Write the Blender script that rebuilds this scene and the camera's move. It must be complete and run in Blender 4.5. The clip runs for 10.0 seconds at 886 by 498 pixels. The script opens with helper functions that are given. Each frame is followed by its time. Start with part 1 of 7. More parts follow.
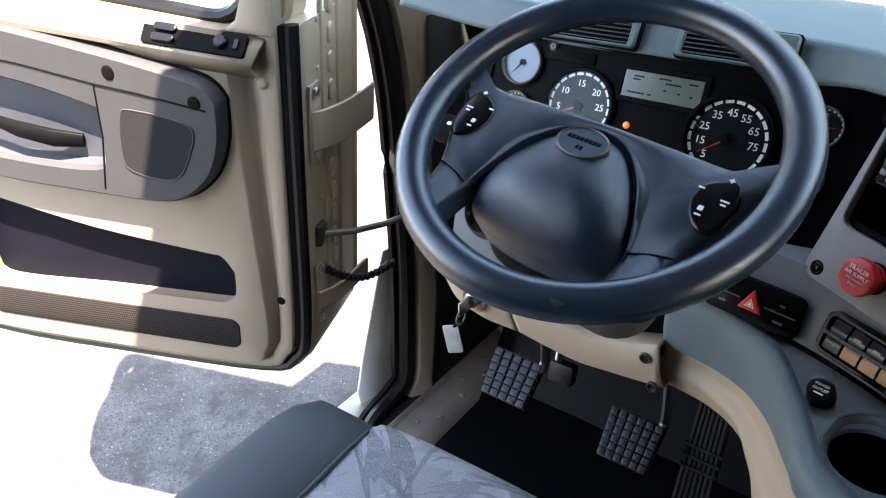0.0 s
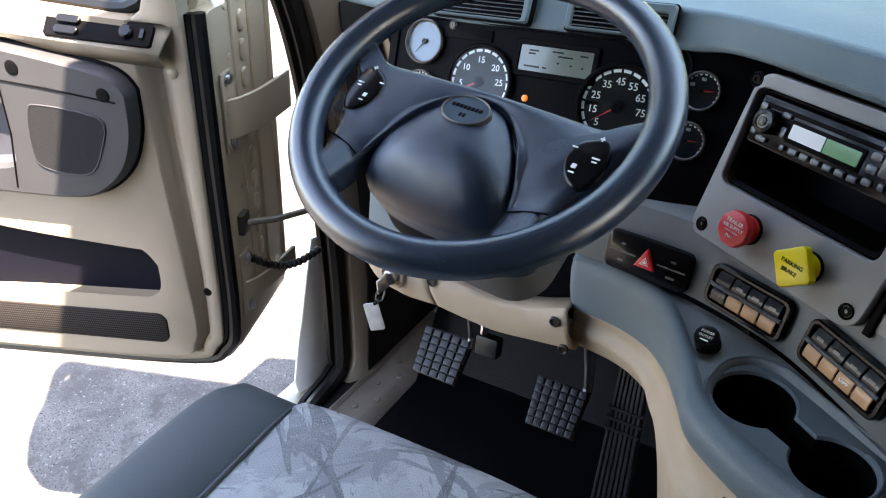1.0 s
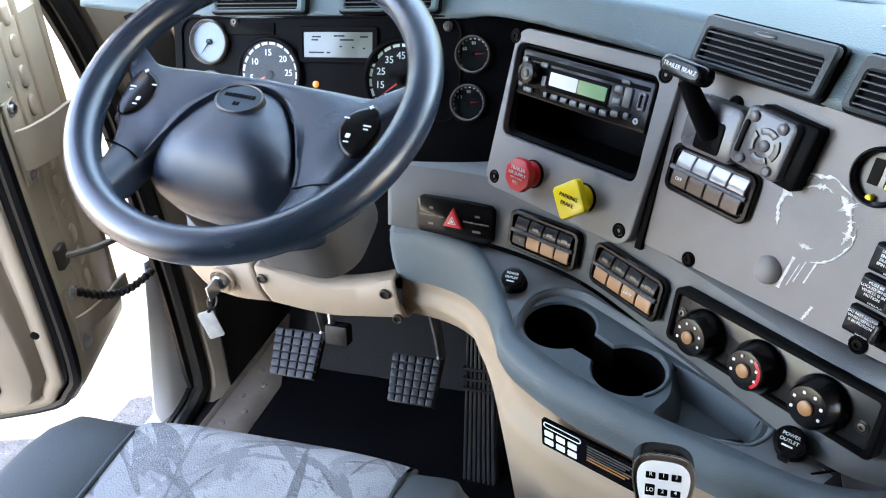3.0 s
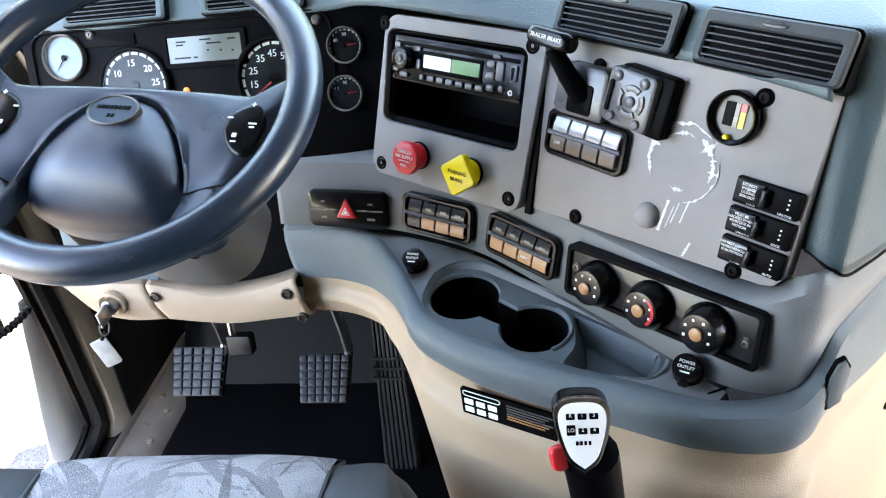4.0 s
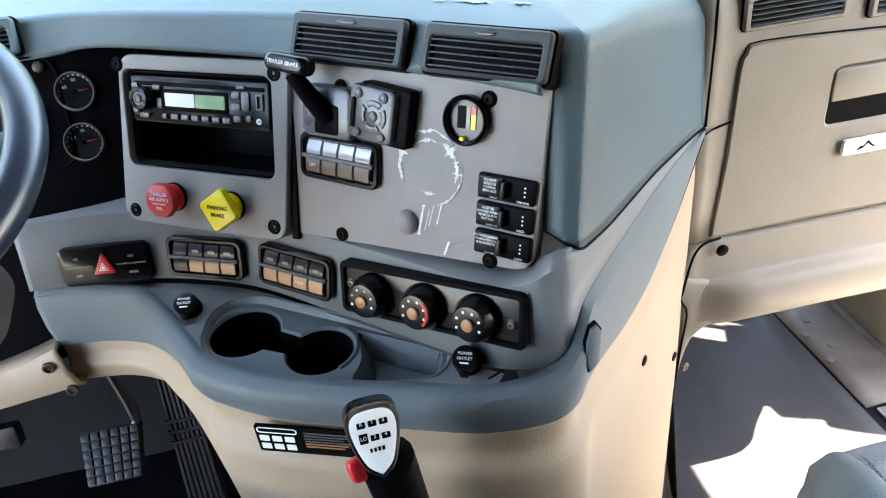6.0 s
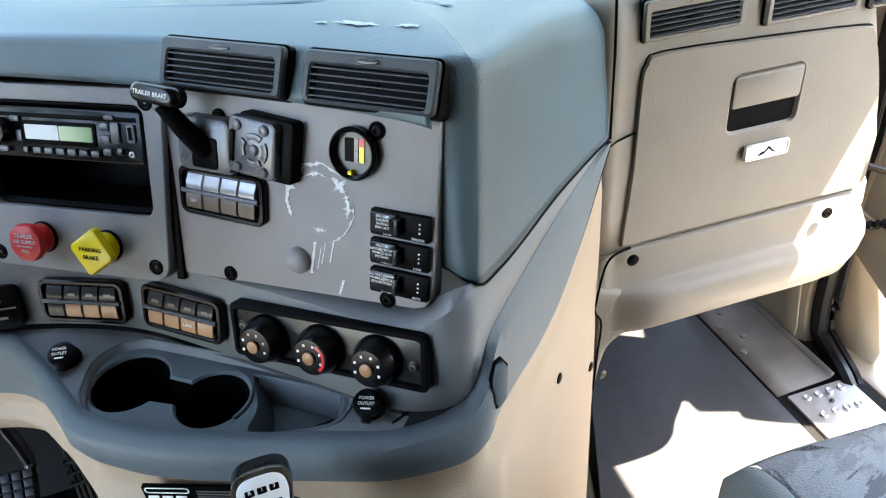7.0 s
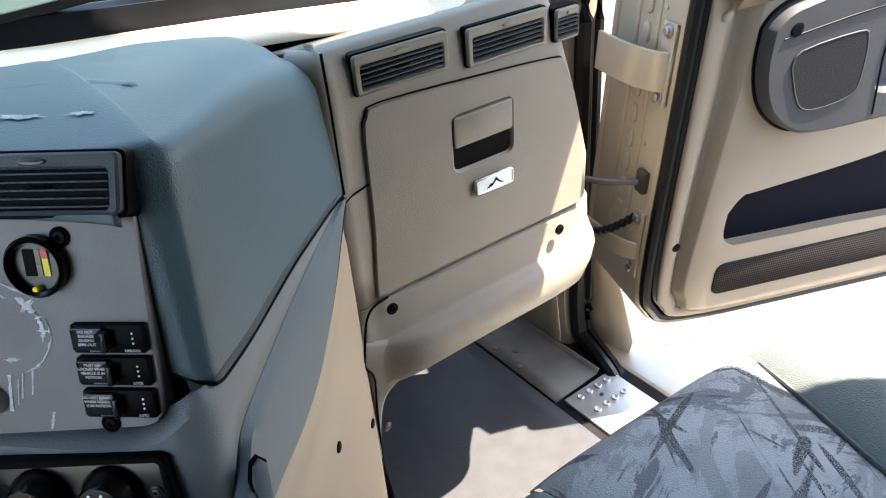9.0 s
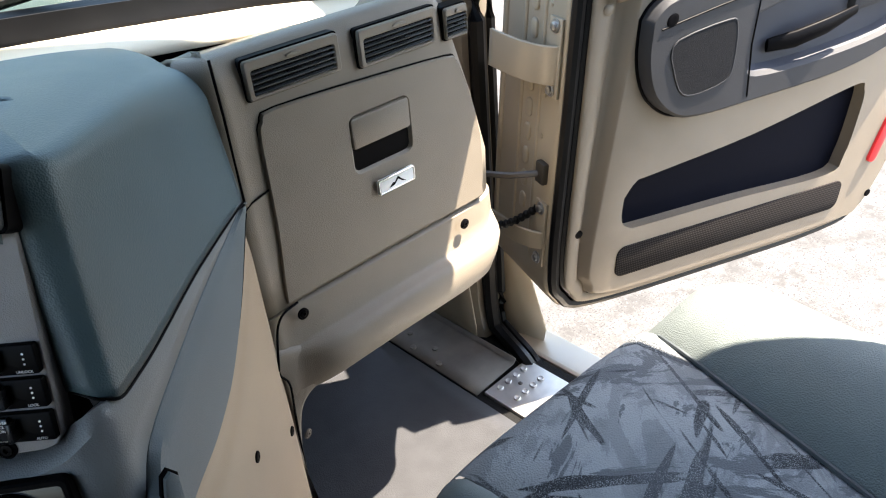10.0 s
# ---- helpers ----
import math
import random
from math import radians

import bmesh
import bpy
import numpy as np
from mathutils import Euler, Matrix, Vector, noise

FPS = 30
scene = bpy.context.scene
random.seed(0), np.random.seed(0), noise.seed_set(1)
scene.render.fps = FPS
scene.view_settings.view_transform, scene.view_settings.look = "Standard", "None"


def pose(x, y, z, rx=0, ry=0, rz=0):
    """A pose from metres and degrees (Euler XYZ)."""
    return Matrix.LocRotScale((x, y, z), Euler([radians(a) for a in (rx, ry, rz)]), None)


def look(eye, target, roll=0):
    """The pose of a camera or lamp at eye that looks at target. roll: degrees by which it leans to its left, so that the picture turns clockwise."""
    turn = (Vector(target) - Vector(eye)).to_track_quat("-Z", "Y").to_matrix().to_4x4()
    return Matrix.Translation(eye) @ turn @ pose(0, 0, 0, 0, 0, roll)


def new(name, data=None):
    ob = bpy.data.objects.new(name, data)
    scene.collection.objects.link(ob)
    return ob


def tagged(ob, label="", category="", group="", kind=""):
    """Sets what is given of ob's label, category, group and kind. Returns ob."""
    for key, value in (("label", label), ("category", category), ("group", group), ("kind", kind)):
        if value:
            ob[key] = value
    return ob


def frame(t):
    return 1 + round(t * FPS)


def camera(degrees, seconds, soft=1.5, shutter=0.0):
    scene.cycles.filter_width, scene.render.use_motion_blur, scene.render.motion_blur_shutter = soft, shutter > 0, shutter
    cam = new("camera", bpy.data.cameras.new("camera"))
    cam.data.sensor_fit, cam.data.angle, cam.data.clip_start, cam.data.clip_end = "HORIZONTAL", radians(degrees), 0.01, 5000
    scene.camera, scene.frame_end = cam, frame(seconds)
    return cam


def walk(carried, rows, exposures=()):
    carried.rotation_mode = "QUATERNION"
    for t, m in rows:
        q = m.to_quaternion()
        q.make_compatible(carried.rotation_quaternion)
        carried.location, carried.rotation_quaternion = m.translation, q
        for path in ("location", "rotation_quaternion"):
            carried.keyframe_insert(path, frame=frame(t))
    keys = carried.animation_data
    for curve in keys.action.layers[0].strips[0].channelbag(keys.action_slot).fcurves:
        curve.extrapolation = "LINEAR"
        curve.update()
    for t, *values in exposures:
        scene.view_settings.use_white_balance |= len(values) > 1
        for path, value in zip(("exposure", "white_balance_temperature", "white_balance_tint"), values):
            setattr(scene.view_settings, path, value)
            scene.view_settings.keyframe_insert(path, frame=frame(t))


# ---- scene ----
cam = camera(62.3, 10.0, soft=1.1)
PATH = [
    (0, (-0.125, -0.675, 1.205), (-1.189, 0.67, 0.176), -2.3),
    (0.5, (-0.102, -0.676, 1.203), (-1.109, 0.702, 0.161), -2.5),
    (1, (-0.07, -0.674, 1.196), (-1.018, 0.741, 0.147), -2.8),
    (1.5, (-0.041, -0.673, 1.192), (-0.925, 0.776, 0.134), -3.5),
    (2, (-0.02, -0.672, 1.186), (-0.838, 0.816, 0.128), -4.3),
    (3.5, (0.0, -0.691, 1.186), (-0.488, 0.91, 0.091), -7.5),
    (4, (-0.01, -0.703, 1.186), (-0.336, 0.92, 0.065), -8.3),
    (4.5, (-0.009, -0.712, 1.176), (-0.185, 0.946, 0.072), -8.0),
    (5, (-0.004, -0.721, 1.169), (-0.035, 0.957, 0.082), -7.7),
    (5.5, (0.0, -0.729, 1.17), (0.115, 0.947, 0.083), -7.1),
    (7, (0.051, -0.676, 1.184), (0.462, 0.917, 0.045), -5.3),
    (7.5, (0.07, -0.663, 1.182), (0.586, 0.893, 0.037), -4.5),
    (8, (0.086, -0.659, 1.176), (0.732, 0.85, 0.034), -3.8),
    (8.5, (0.095, -0.653, 1.176), (0.898, 0.793, 0.052), -3.9),
    (9, (0.101, -0.66, 1.183), (1.066, 0.718, 0.102), -4.3),
    (9.5, (0.104, -0.672, 1.183), (1.181, 0.629, 0.113), -4.6),
    (10, (0.102, -0.679, 1.18), (1.242, 0.557, 0.096), -4.3),
]
EXPOSURES = [(0, 4.0, 7900, 17), (2, 4.5, 8000, 17), (4, 5.15, 8000, 16), (5.5, 4.95, 8000, 15), (7, 4.5, 7600, 13), (8.5, 3.95, 7300, 13), (10, 3.2, 7200, 12)]
walk(cam, [(t, look(eye, target, roll)) for t, eye, target, roll in PATH], EXPOSURES)

# ---- light ----
world = bpy.data.worlds.new("sky")
scene.world = world
world.use_nodes = True
wn = world.node_tree.nodes
sky = wn.new("ShaderNodeTexSky")
sky.sky_type = "NISHITA"
sky.sun_disc = False
SUN_DIR = Vector((-1.18, 0.76, -3.0)).normalized()
sky.sun_elevation = math.asin(-SUN_DIR.z)
sky.sun_rotation = math.atan2(-SUN_DIR.x, -SUN_DIR.y)
world.node_tree.links.new(sky.outputs[0], wn["Background"].inputs[0])
wn["Background"].inputs[1].default_value = 0.15
sun = new("sun", bpy.data.lights.new("sun", "SUN"))
sun.data.energy, sun.data.angle, sun.data.color = 4.3, radians(0.5), (1.0, 0.94, 0.86)
sun.matrix_world = look((8, -2, 20), Vector((8, -2, 20)) + SUN_DIR)


# ---- materials ----
def mat(name, color, rough=0.5, metal=0.0, var=0.08, scale=18.0, grain=0.0, gscale=900.0, coat=0.0, emit=0.0, spec=0.5, bigbump=0.0):
    m = bpy.data.materials.new(name)
    m.use_nodes = True
    nt = m.node_tree
    n, ln = nt.nodes, nt.links
    bsdf = n["Principled BSDF"]
    bsdf.inputs["Roughness"].default_value = rough
    bsdf.inputs["Metallic"].default_value = metal
    bsdf.inputs["Coat Weight"].default_value = coat
    bsdf.inputs["Specular IOR Level"].default_value = spec
    if emit:
        bsdf.inputs["Emission Color"].default_value = (*color, 1)
        bsdf.inputs["Emission Strength"].default_value = emit
    tc = n.new("ShaderNodeTexCoord")
    nz = n.new("ShaderNodeTexNoise")
    nz.inputs["Scale"].default_value = scale
    nz.inputs["Detail"].default_value = 6
    ln.new(tc.outputs["Object"], nz.inputs["Vector"])
    mix = n.new("ShaderNodeMix")
    mix.data_type = "RGBA"
    mix.inputs["A"].default_value = (*[max(0, c * (1 - var * 2)) for c in color], 1)
    mix.inputs["B"].default_value = (*[min(1, c * (1 + var * 2)) for c in color], 1)
    ln.new(nz.outputs["Fac"], mix.inputs["Factor"])
    ln.new(mix.outputs["Result"], bsdf.inputs["Base Color"])
    rr = n.new("ShaderNodeMapRange")
    rr.inputs["To Min"].default_value = max(0.02, rough - 0.07)
    rr.inputs["To Max"].default_value = min(1, rough + 0.07)
    ln.new(nz.outputs["Fac"], rr.inputs["Value"])
    ln.new(rr.outputs["Result"], bsdf.inputs["Roughness"])
    if grain:
        g = n.new("ShaderNodeTexVoronoi")
        g.inputs["Scale"].default_value = gscale
        ln.new(tc.outputs["Object"], g.inputs["Vector"])
        b = n.new("ShaderNodeBump")
        b.inputs["Strength"].default_value = grain
        b.inputs["Distance"].default_value = 0.0009
        ln.new(g.outputs["Distance"], b.inputs["Height"])
        ln.new(b.outputs["Normal"], bsdf.inputs["Normal"])
        if bigbump:
            b2 = n.new("ShaderNodeBump")
            b2.inputs["Strength"].default_value = bigbump
            b2.inputs["Distance"].default_value = 0.004
            ln.new(nz.outputs["Fac"], b2.inputs["Height"])
            ln.new(b.outputs["Normal"], b2.inputs["Normal"])
            ln.new(b2.outputs["Normal"], bsdf.inputs["Normal"])
    return m


PAD = mat("dash_pad_blue_grey", (0.066, 0.104, 0.118), 0.45, grain=0.3, gscale=700, spec=0.4)
GREY = mat("dash_grey_plastic", (0.105, 0.130, 0.140), 0.5, grain=0.3, gscale=800, spec=0.25)
BANDG = mat("band_grey_plastic", (0.165, 0.176, 0.182), 0.48, grain=0.3, gscale=800, spec=0.3)
PANEL = mat("panel_warm_grey", (0.275, 0.255, 0.25), 0.48, grain=0.25, gscale=1100, var=0.1, spec=0.3)
RADIOP = mat("radio_panel_grey", (0.25, 0.245, 0.243), 0.5, grain=0.25, gscale=1100, spec=0.3)
# near-black: the footwell's shade is put into the firewall's colour
FIREW = mat("footwell_shade_black", (0.0015, 0.0015, 0.0016), 0.8, var=0.2, spec=0.02)
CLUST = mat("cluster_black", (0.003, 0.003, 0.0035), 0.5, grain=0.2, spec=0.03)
TAN = mat("tan_plastic", (0.345, 0.258, 0.178), 0.55, grain=0.3, gscale=800, var=0.06, spec=0.35)
TAUPE = mat("taupe_plastic", (0.20, 0.170, 0.132), 0.5, grain=0.3, gscale=800, var=0.06, spec=0.35)
BEIGE = mat("beige_door_plastic", (0.215, 0.178, 0.134), 0.5, grain=0.3, gscale=800, var=0.05, spec=0.35)
DGREY = mat("door_grey_plastic", (0.027, 0.028, 0.031), 0.55, grain=0.3, gscale=900, spec=0.22)
PAINT = mat("champagne_paint", (0.42, 0.35, 0.255), 0.38, metal=0.12, var=0.06, scale=9, coat=0.25)
PAINTD = mat("dirty_paint", (0.3, 0.25, 0.18), 0.4, metal=0.3, var=0.1, scale=12)
BLACK = mat("black_plastic", (0.003, 0.003, 0.0035), 0.4, spec=0.03)
GLOSS = mat("gloss_black", (0.004, 0.004, 0.0045), 0.22, coat=0.05, spec=0.2)
RUBBER = mat("black_rubber", (0.004, 0.004, 0.0045), 0.42, var=0.2, spec=0.22)
# black rubber taken darker still, with the driver footwell's shade in the colour
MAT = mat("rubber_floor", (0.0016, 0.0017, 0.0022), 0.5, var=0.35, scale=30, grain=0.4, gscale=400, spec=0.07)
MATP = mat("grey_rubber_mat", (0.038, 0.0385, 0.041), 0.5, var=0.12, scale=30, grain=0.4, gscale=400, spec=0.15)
STEEL = mat("brushed_steel", (0.5, 0.5, 0.5), 0.3, metal=1.0)
CHROME = mat("chrome", (0.75, 0.75, 0.76), 0.08, metal=1.0)
PEDAL = mat("worn_pedal_rubber", (0.013, 0.014, 0.016), 0.45, var=0.3, scale=60, spec=0.3)
# black wheel and rim: blue sky sheen is painted into the base colours
WHEELM = mat("wheel_sheen_leatherette", (0.011, 0.022, 0.039), 0.25, grain=0.3, gscale=1500, var=0.05, spec=0.7)
RIMM = mat("wheel_rim_sheen_vinyl", (0.011, 0.022, 0.038), 0.24, grain=0.15, gscale=1200, spec=0.75)
RED = mat("red_plastic", (0.62, 0.02, 0.025), 0.35, var=0.05)
YELLOW = mat("yellow_plastic", (0.8, 0.62, 0.0), 0.35, var=0.05)
WHITE = mat("white_print", (0.8, 0.8, 0.78), 0.5, var=0.02)
LCDG = mat("lcd_grey_green", (0.10, 0.12, 0.10), 0.2, var=0.06, coat=0.2)
LCDB = mat("lcd_green_lit", (0.06, 0.20, 0.07), 0.2, var=0.05, emit=0.012)
DIAL = mat("dial_black", (0.007, 0.0075, 0.009), 0.3, var=0.05, spec=0.1)
# pale blue dial colour stands for the reflection on the left gauge
DIALW = mat("dial_reflection_pale", (0.15, 0.19, 0.27), 0.3, var=0.05)
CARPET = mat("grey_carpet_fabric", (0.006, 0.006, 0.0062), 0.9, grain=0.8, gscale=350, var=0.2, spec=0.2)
# sky light on the left pillar foot, painted in as a silver tone
SKYLIT = mat("sky_lit_paint", (0.62, 0.63, 0.65), 0.35, metal=0.3, var=0.05, coat=0.3)
SEATD = mat("dark_slate_vinyl", (0.04, 0.05, 0.054), 0.6, grain=0.3, gscale=1000)
SEATG = mat("pale_green_grey_cloth", (0.13, 0.15, 0.145), 0.85, grain=0.6, gscale=600, spec=0.2)
ALU = mat("aluminium_plate", (0.5, 0.48, 0.45), 0.45, metal=0.7, var=0.15, scale=30)
SPRINGM = mat("dark_steel", (0.1, 0.09, 0.08), 0.45, metal=0.8, var=0.2)
AMBER = mat("brown_print", (0.35, 0.17, 0.07), 0.4, var=0.1)
ROCKER = mat("rocker_black", (0.015, 0.015, 0.016), 0.28, coat=0.06, spec=0.25)
VENTD = mat("vent_dark_plastic", (0.042, 0.050, 0.056), 0.45, grain=0.3, gscale=900, spec=0.3)
SLAT = mat("vent_slat_grey", (0.055, 0.058, 0.062), 0.4)
LINER = mat("cab_lining_grey", (0.30, 0.292, 0.28), 0.8, grain=0.3, gscale=300)
REARL = mat("rear_fill_cut_dark", (0.06, 0.058, 0.056), 0.9, grain=0.3, gscale=300, spec=0.1)


def asphalt():
    """Worn asphalt: pale grit, dark stones, mottling, and tree shade painted as broad blotches."""
    m = mat("asphalt", (0.075, 0.0735, 0.071), 0.9, var=0.35, scale=5, grain=1.0, gscale=60, spec=0.2)
    nt = m.node_tree
    n, ln = nt.nodes, nt.links
    tc = n.new("ShaderNodeTexCoord")
    col = n["Principled BSDF"].inputs["Base Color"].links[0].from_socket
    for scale, lo, hi, c in ((140, 0.54, 0.62, (0.014, 0.014, 0.014)), (80, 0.60, 0.68, (0.20, 0.195, 0.19)), (1.7, 0.52, 0.70, (0.036, 0.035, 0.033)), (11, 0.50, 0.64, (0.044, 0.043, 0.041))):
        nz = n.new("ShaderNodeTexNoise")
        nz.inputs["Scale"].default_value, nz.inputs["Detail"].default_value = scale, 5
        nz.inputs["Roughness"].default_value = 0.7
        ln.new(tc.outputs["Object"], nz.inputs["Vector"])
        r = n.new("ShaderNodeMapRange")
        r.inputs["From Min"].default_value, r.inputs["From Max"].default_value = lo, hi
        ln.new(nz.outputs["Fac"], r.inputs["Value"])
        x = n.new("ShaderNodeMix")
        x.data_type = "RGBA"
        x.inputs["B"].default_value = (*c, 1)
        ln.new(col, x.inputs["A"])
        ln.new(r.outputs["Result"], x.inputs["Factor"])
        col = x.outputs["Result"]
    ln.new(col, n["Principled BSDF"].inputs["Base Color"])
    return m


ASPH = asphalt()


def seat_cloth(name, plain, patch, torn, dot):
    """Grey woven cloth with torn darker patches and dotted brush strokes."""
    m = mat(name, (0.2, 0.2, 0.21), 0.9, grain=0.7, gscale=500, spec=0.2)
    nt = m.node_tree
    n, ln = nt.nodes, nt.links
    tc = n.new("ShaderNodeTexCoord")

    def strokes(scale, rot, size, lo, hi, dist=1.0, detail=8, off=0.0):
        mp = n.new("ShaderNodeMapping")
        mp.vector_type = "TEXTURE"
        mp.inputs["Scale"].default_value = tuple(1 / c for c in scale)
        mp.inputs["Rotation"].default_value = (0, 0, radians(rot))
        mp.inputs["Location"].default_value = (off, off, 0)
        ln.new(tc.outputs["Object"], mp.inputs["Vector"])
        a = n.new("ShaderNodeTexNoise")
        a.inputs["Scale"].default_value, a.inputs["Detail"].default_value, a.inputs["Distortion"].default_value = size, detail, dist
        a.inputs["Roughness"].default_value = 0.68
        ln.new(mp.outputs["Vector"], a.inputs["Vector"])
        r = n.new("ShaderNodeMapRange")
        r.inputs["From Min"].default_value, r.inputs["From Max"].default_value = lo, hi
        ln.new(a.outputs["Fac"], r.inputs["Value"])
        return r.outputs["Result"]

    def over(base, col, fac):
        x = n.new("ShaderNodeMix")
        x.data_type = "RGBA"
        x.inputs["B"].default_value = (*col, 1)
        if isinstance(base, tuple):
            x.inputs["A"].default_value = (*base, 1)
        else:
            ln.new(base, x.inputs["A"])
        ln.new(fac, x.inputs["Factor"])
        return x.outputs["Result"]

    def times(a, b_):
        x = n.new("ShaderNodeMath")
        x.operation = "MULTIPLY"
        ln.new(a, x.inputs[0])
        ln.new(b_, x.inputs[1])
        return x.outputs[0]

    weave = n.new("ShaderNodeTexVoronoi")
    weave.inputs["Scale"].default_value = 720
    ln.new(tc.outputs["Object"], weave.inputs["Vector"])
    wr = n.new("ShaderNodeMapRange")
    wr.inputs["From Min"].default_value, wr.inputs["From Max"].default_value = 0.25, 0.5
    ln.new(weave.outputs["Distance"], wr.inputs["Value"])
    col = over(plain, patch, strokes((1, 2.2, 1), 40, 9, 0.50, 0.53, 0.8))
    col = over(col, torn, strokes((1, 3.0, 1), -38, 5.5, 0.545, 0.555, 0.9, 12, 0.7))
    col = over(col, torn, strokes((1, 2.2, 1), 25, 8, 0.60, 0.61, 0.9, 12, 4.4))
    for rot, thin, size, lo, off in ((-42, 6, 4.5, 0.585, 3.1), (62, 9, 3.4, 0.615, 5.2), (18, 9, 3.2, 0.625, 1.7), (100, 10, 3.0, 0.63, 7.9)):
        col = over(col, dot, times(strokes((1, thin, 1), rot, size, lo, lo + 0.012, 0.15, 2, off), wr.outputs["Result"]))
    speck = times(strokes((1, 1, 1), 0, 9, 0.45, 0.55, 0, 4, 9.0), wr.outputs["Result"])
    half = n.new("ShaderNodeMath")
    half.operation = "MULTIPLY"
    half.inputs[1].default_value = 0.45
    ln.new(speck, half.inputs[0])
    col = over(col, torn, half.outputs[0])
    ln.new(col, n["Principled BSDF"].inputs["Base Color"])
    return m


CLOTH_D = seat_cloth("driver_seat_cloth", (0.33, 0.332, 0.33), (0.26, 0.262, 0.262), (0.205, 0.207, 0.21), (0.12, 0.122, 0.126))
CLOTH_P = seat_cloth("passenger_seat_cloth", (0.28, 0.30, 0.305), (0.215, 0.23, 0.235), (0.125, 0.136, 0.145), (0.035, 0.038, 0.041))


def mesh_fabric():
    m = mat("ribbed_strip", (0.07, 0.07, 0.072), 0.8, var=0.1, spec=0.08)
    nt = m.node_tree
    tc = nt.nodes.new("ShaderNodeTexCoord")
    low = nt.nodes.new("ShaderNodeMath")
    low.operation = "MULTIPLY"
    for k, (way, scale) in enumerate((("X", 78), ("Y", 60))):
        wave = nt.nodes.new("ShaderNodeTexWave")
        wave.bands_direction = way
        wave.inputs["Scale"].default_value = scale
        wave.inputs["Distortion"].default_value = 0.6
        nt.links.new(tc.outputs["Object"], wave.inputs["Vector"])
        nt.links.new(wave.outputs["Fac"], low.inputs[k])
    ramp = nt.nodes.new("ShaderNodeValToRGB")
    ramp.color_ramp.elements[0].color, ramp.color_ramp.elements[1].color = (0.006, 0.0052, 0.005, 1), (0.034, 0.029, 0.027, 1)
    ramp.color_ramp.elements[0].position, ramp.color_ramp.elements[1].position = 0.1, 0.6
    nt.links.new(low.outputs[0], ramp.inputs["Fac"])
    nt.links.new(ramp.outputs["Color"], nt.nodes["Principled BSDF"].inputs["Base Color"])
    return m


MESHF = mesh_fabric()
SPKM = mat("speaker_cloth", (0.012, 0.0125, 0.014), 0.85, grain=0.5, gscale=900, var=0.12, scale=60, spec=0.1)


def glass(name, tint=(1, 1, 1), rough=0.0):
    m = bpy.data.materials.new(name)
    m.use_nodes = True
    n, ln = m.node_tree.nodes, m.node_tree.links
    out = n["Material Output"]
    tr, gl, mx, fr = n.new("ShaderNodeBsdfTransparent"), n.new("ShaderNodeBsdfGlossy"), n.new("ShaderNodeMixShader"), n.new("ShaderNodeLayerWeight")
    pw = n.new("ShaderNodeMath")
    pw.operation = "POWER"
    pw.inputs[1].default_value = 5.0
    ad = n.new("ShaderNodeMath")
    ad.operation = "MULTIPLY_ADD"
    ad.inputs[1].default_value, ad.inputs[2].default_value = 0.85, 0.008
    ln.new(fr.outputs["Facing"], pw.inputs[0])
    ln.new(pw.outputs[0], ad.inputs[0])
    tr.inputs["Color"].default_value = (*tint, 1)
    gl.inputs["Roughness"].default_value = rough
    ln.new(ad.outputs[0], mx.inputs[0])
    ln.new(tr.outputs[0], mx.inputs[1])
    ln.new(gl.outputs[0], mx.inputs[2])
    ln.new(mx.outputs[0], out.inputs[0])
    return m


GLASS = glass("clear_glass", (0.95, 0.97, 0.96))
TINTED = glass("green_tinted_glass", (0.74, 0.84, 0.79))


# ---- mesh helpers ----
def part(name, bm, material, parent=None, label="", sharp=38, matrix=None, solid=0.0):
    bmesh.ops.recalc_face_normals(bm, faces=bm.faces)
    me = bpy.data.meshes.new(name)
    bm.to_mesh(me)
    bm.free()
    for mm in material if isinstance(material, (list, tuple)) else (material,):
        me.materials.append(mm)
    me.polygons.foreach_set("use_smooth", [True] * len(me.polygons))
    me.set_sharp_from_angle(angle=radians(sharp))
    ob = new(name, me)
    if parent:
        ob.parent = parent
    if matrix:
        ob.matrix_basis = matrix
    if label:
        ob["label"] = label
    if solid:
        md = ob.modifiers.new("thickness", "SOLIDIFY")
        md.thickness, md.offset = abs(solid), (-1 if solid > 0 else 1)
    return ob


def thing(name, m, label, category, group="", kind=""):
    ob = new(name)
    ob.empty_display_size = 0.02
    ob.matrix_basis = m
    return tagged(ob, label, category, group, kind)


def frame_at(o, u, v, du=0.0, dv=0.0, dn=0.0):
    u = Vector(u).normalized()
    v = Vector(v)
    v = (v - u * v.dot(u)).normalized()
    n = u.cross(v)
    m = Matrix((u, v, n)).transposed().to_4x4()
    m.translation = Vector(o) + u * du + v * dv + n * dn
    return m


def shift(m, x=0.0, y=0.0, z=0.0, rx=0.0, ry=0.0, rz=0.0):
    return m @ pose(x, y, z, rx, ry, rz)


def rr(w, h, r, cx=0.0, cy=0.0, n=4):
    """A rounded rectangle's outline."""
    r = min(r, w / 2 - 1e-5, h / 2 - 1e-5)
    out = []
    for k, (sx, sy) in enumerate(((1, 1), (-1, 1), (-1, -1), (1, -1))):
        for i in range(n + 1):
            a = radians(90 * k + 90 * i / n)
            out.append((cx + sx * (w / 2 - r) + r * math.cos(a), cy + sy * (h / 2 - r) + r * math.sin(a)))
    return out


def circ(r, n=28, cx=0.0, cy=0.0):
    return [(cx + r * math.cos(2 * math.pi * i / n), cy + r * math.sin(2 * math.pi * i / n)) for i in range(n)]


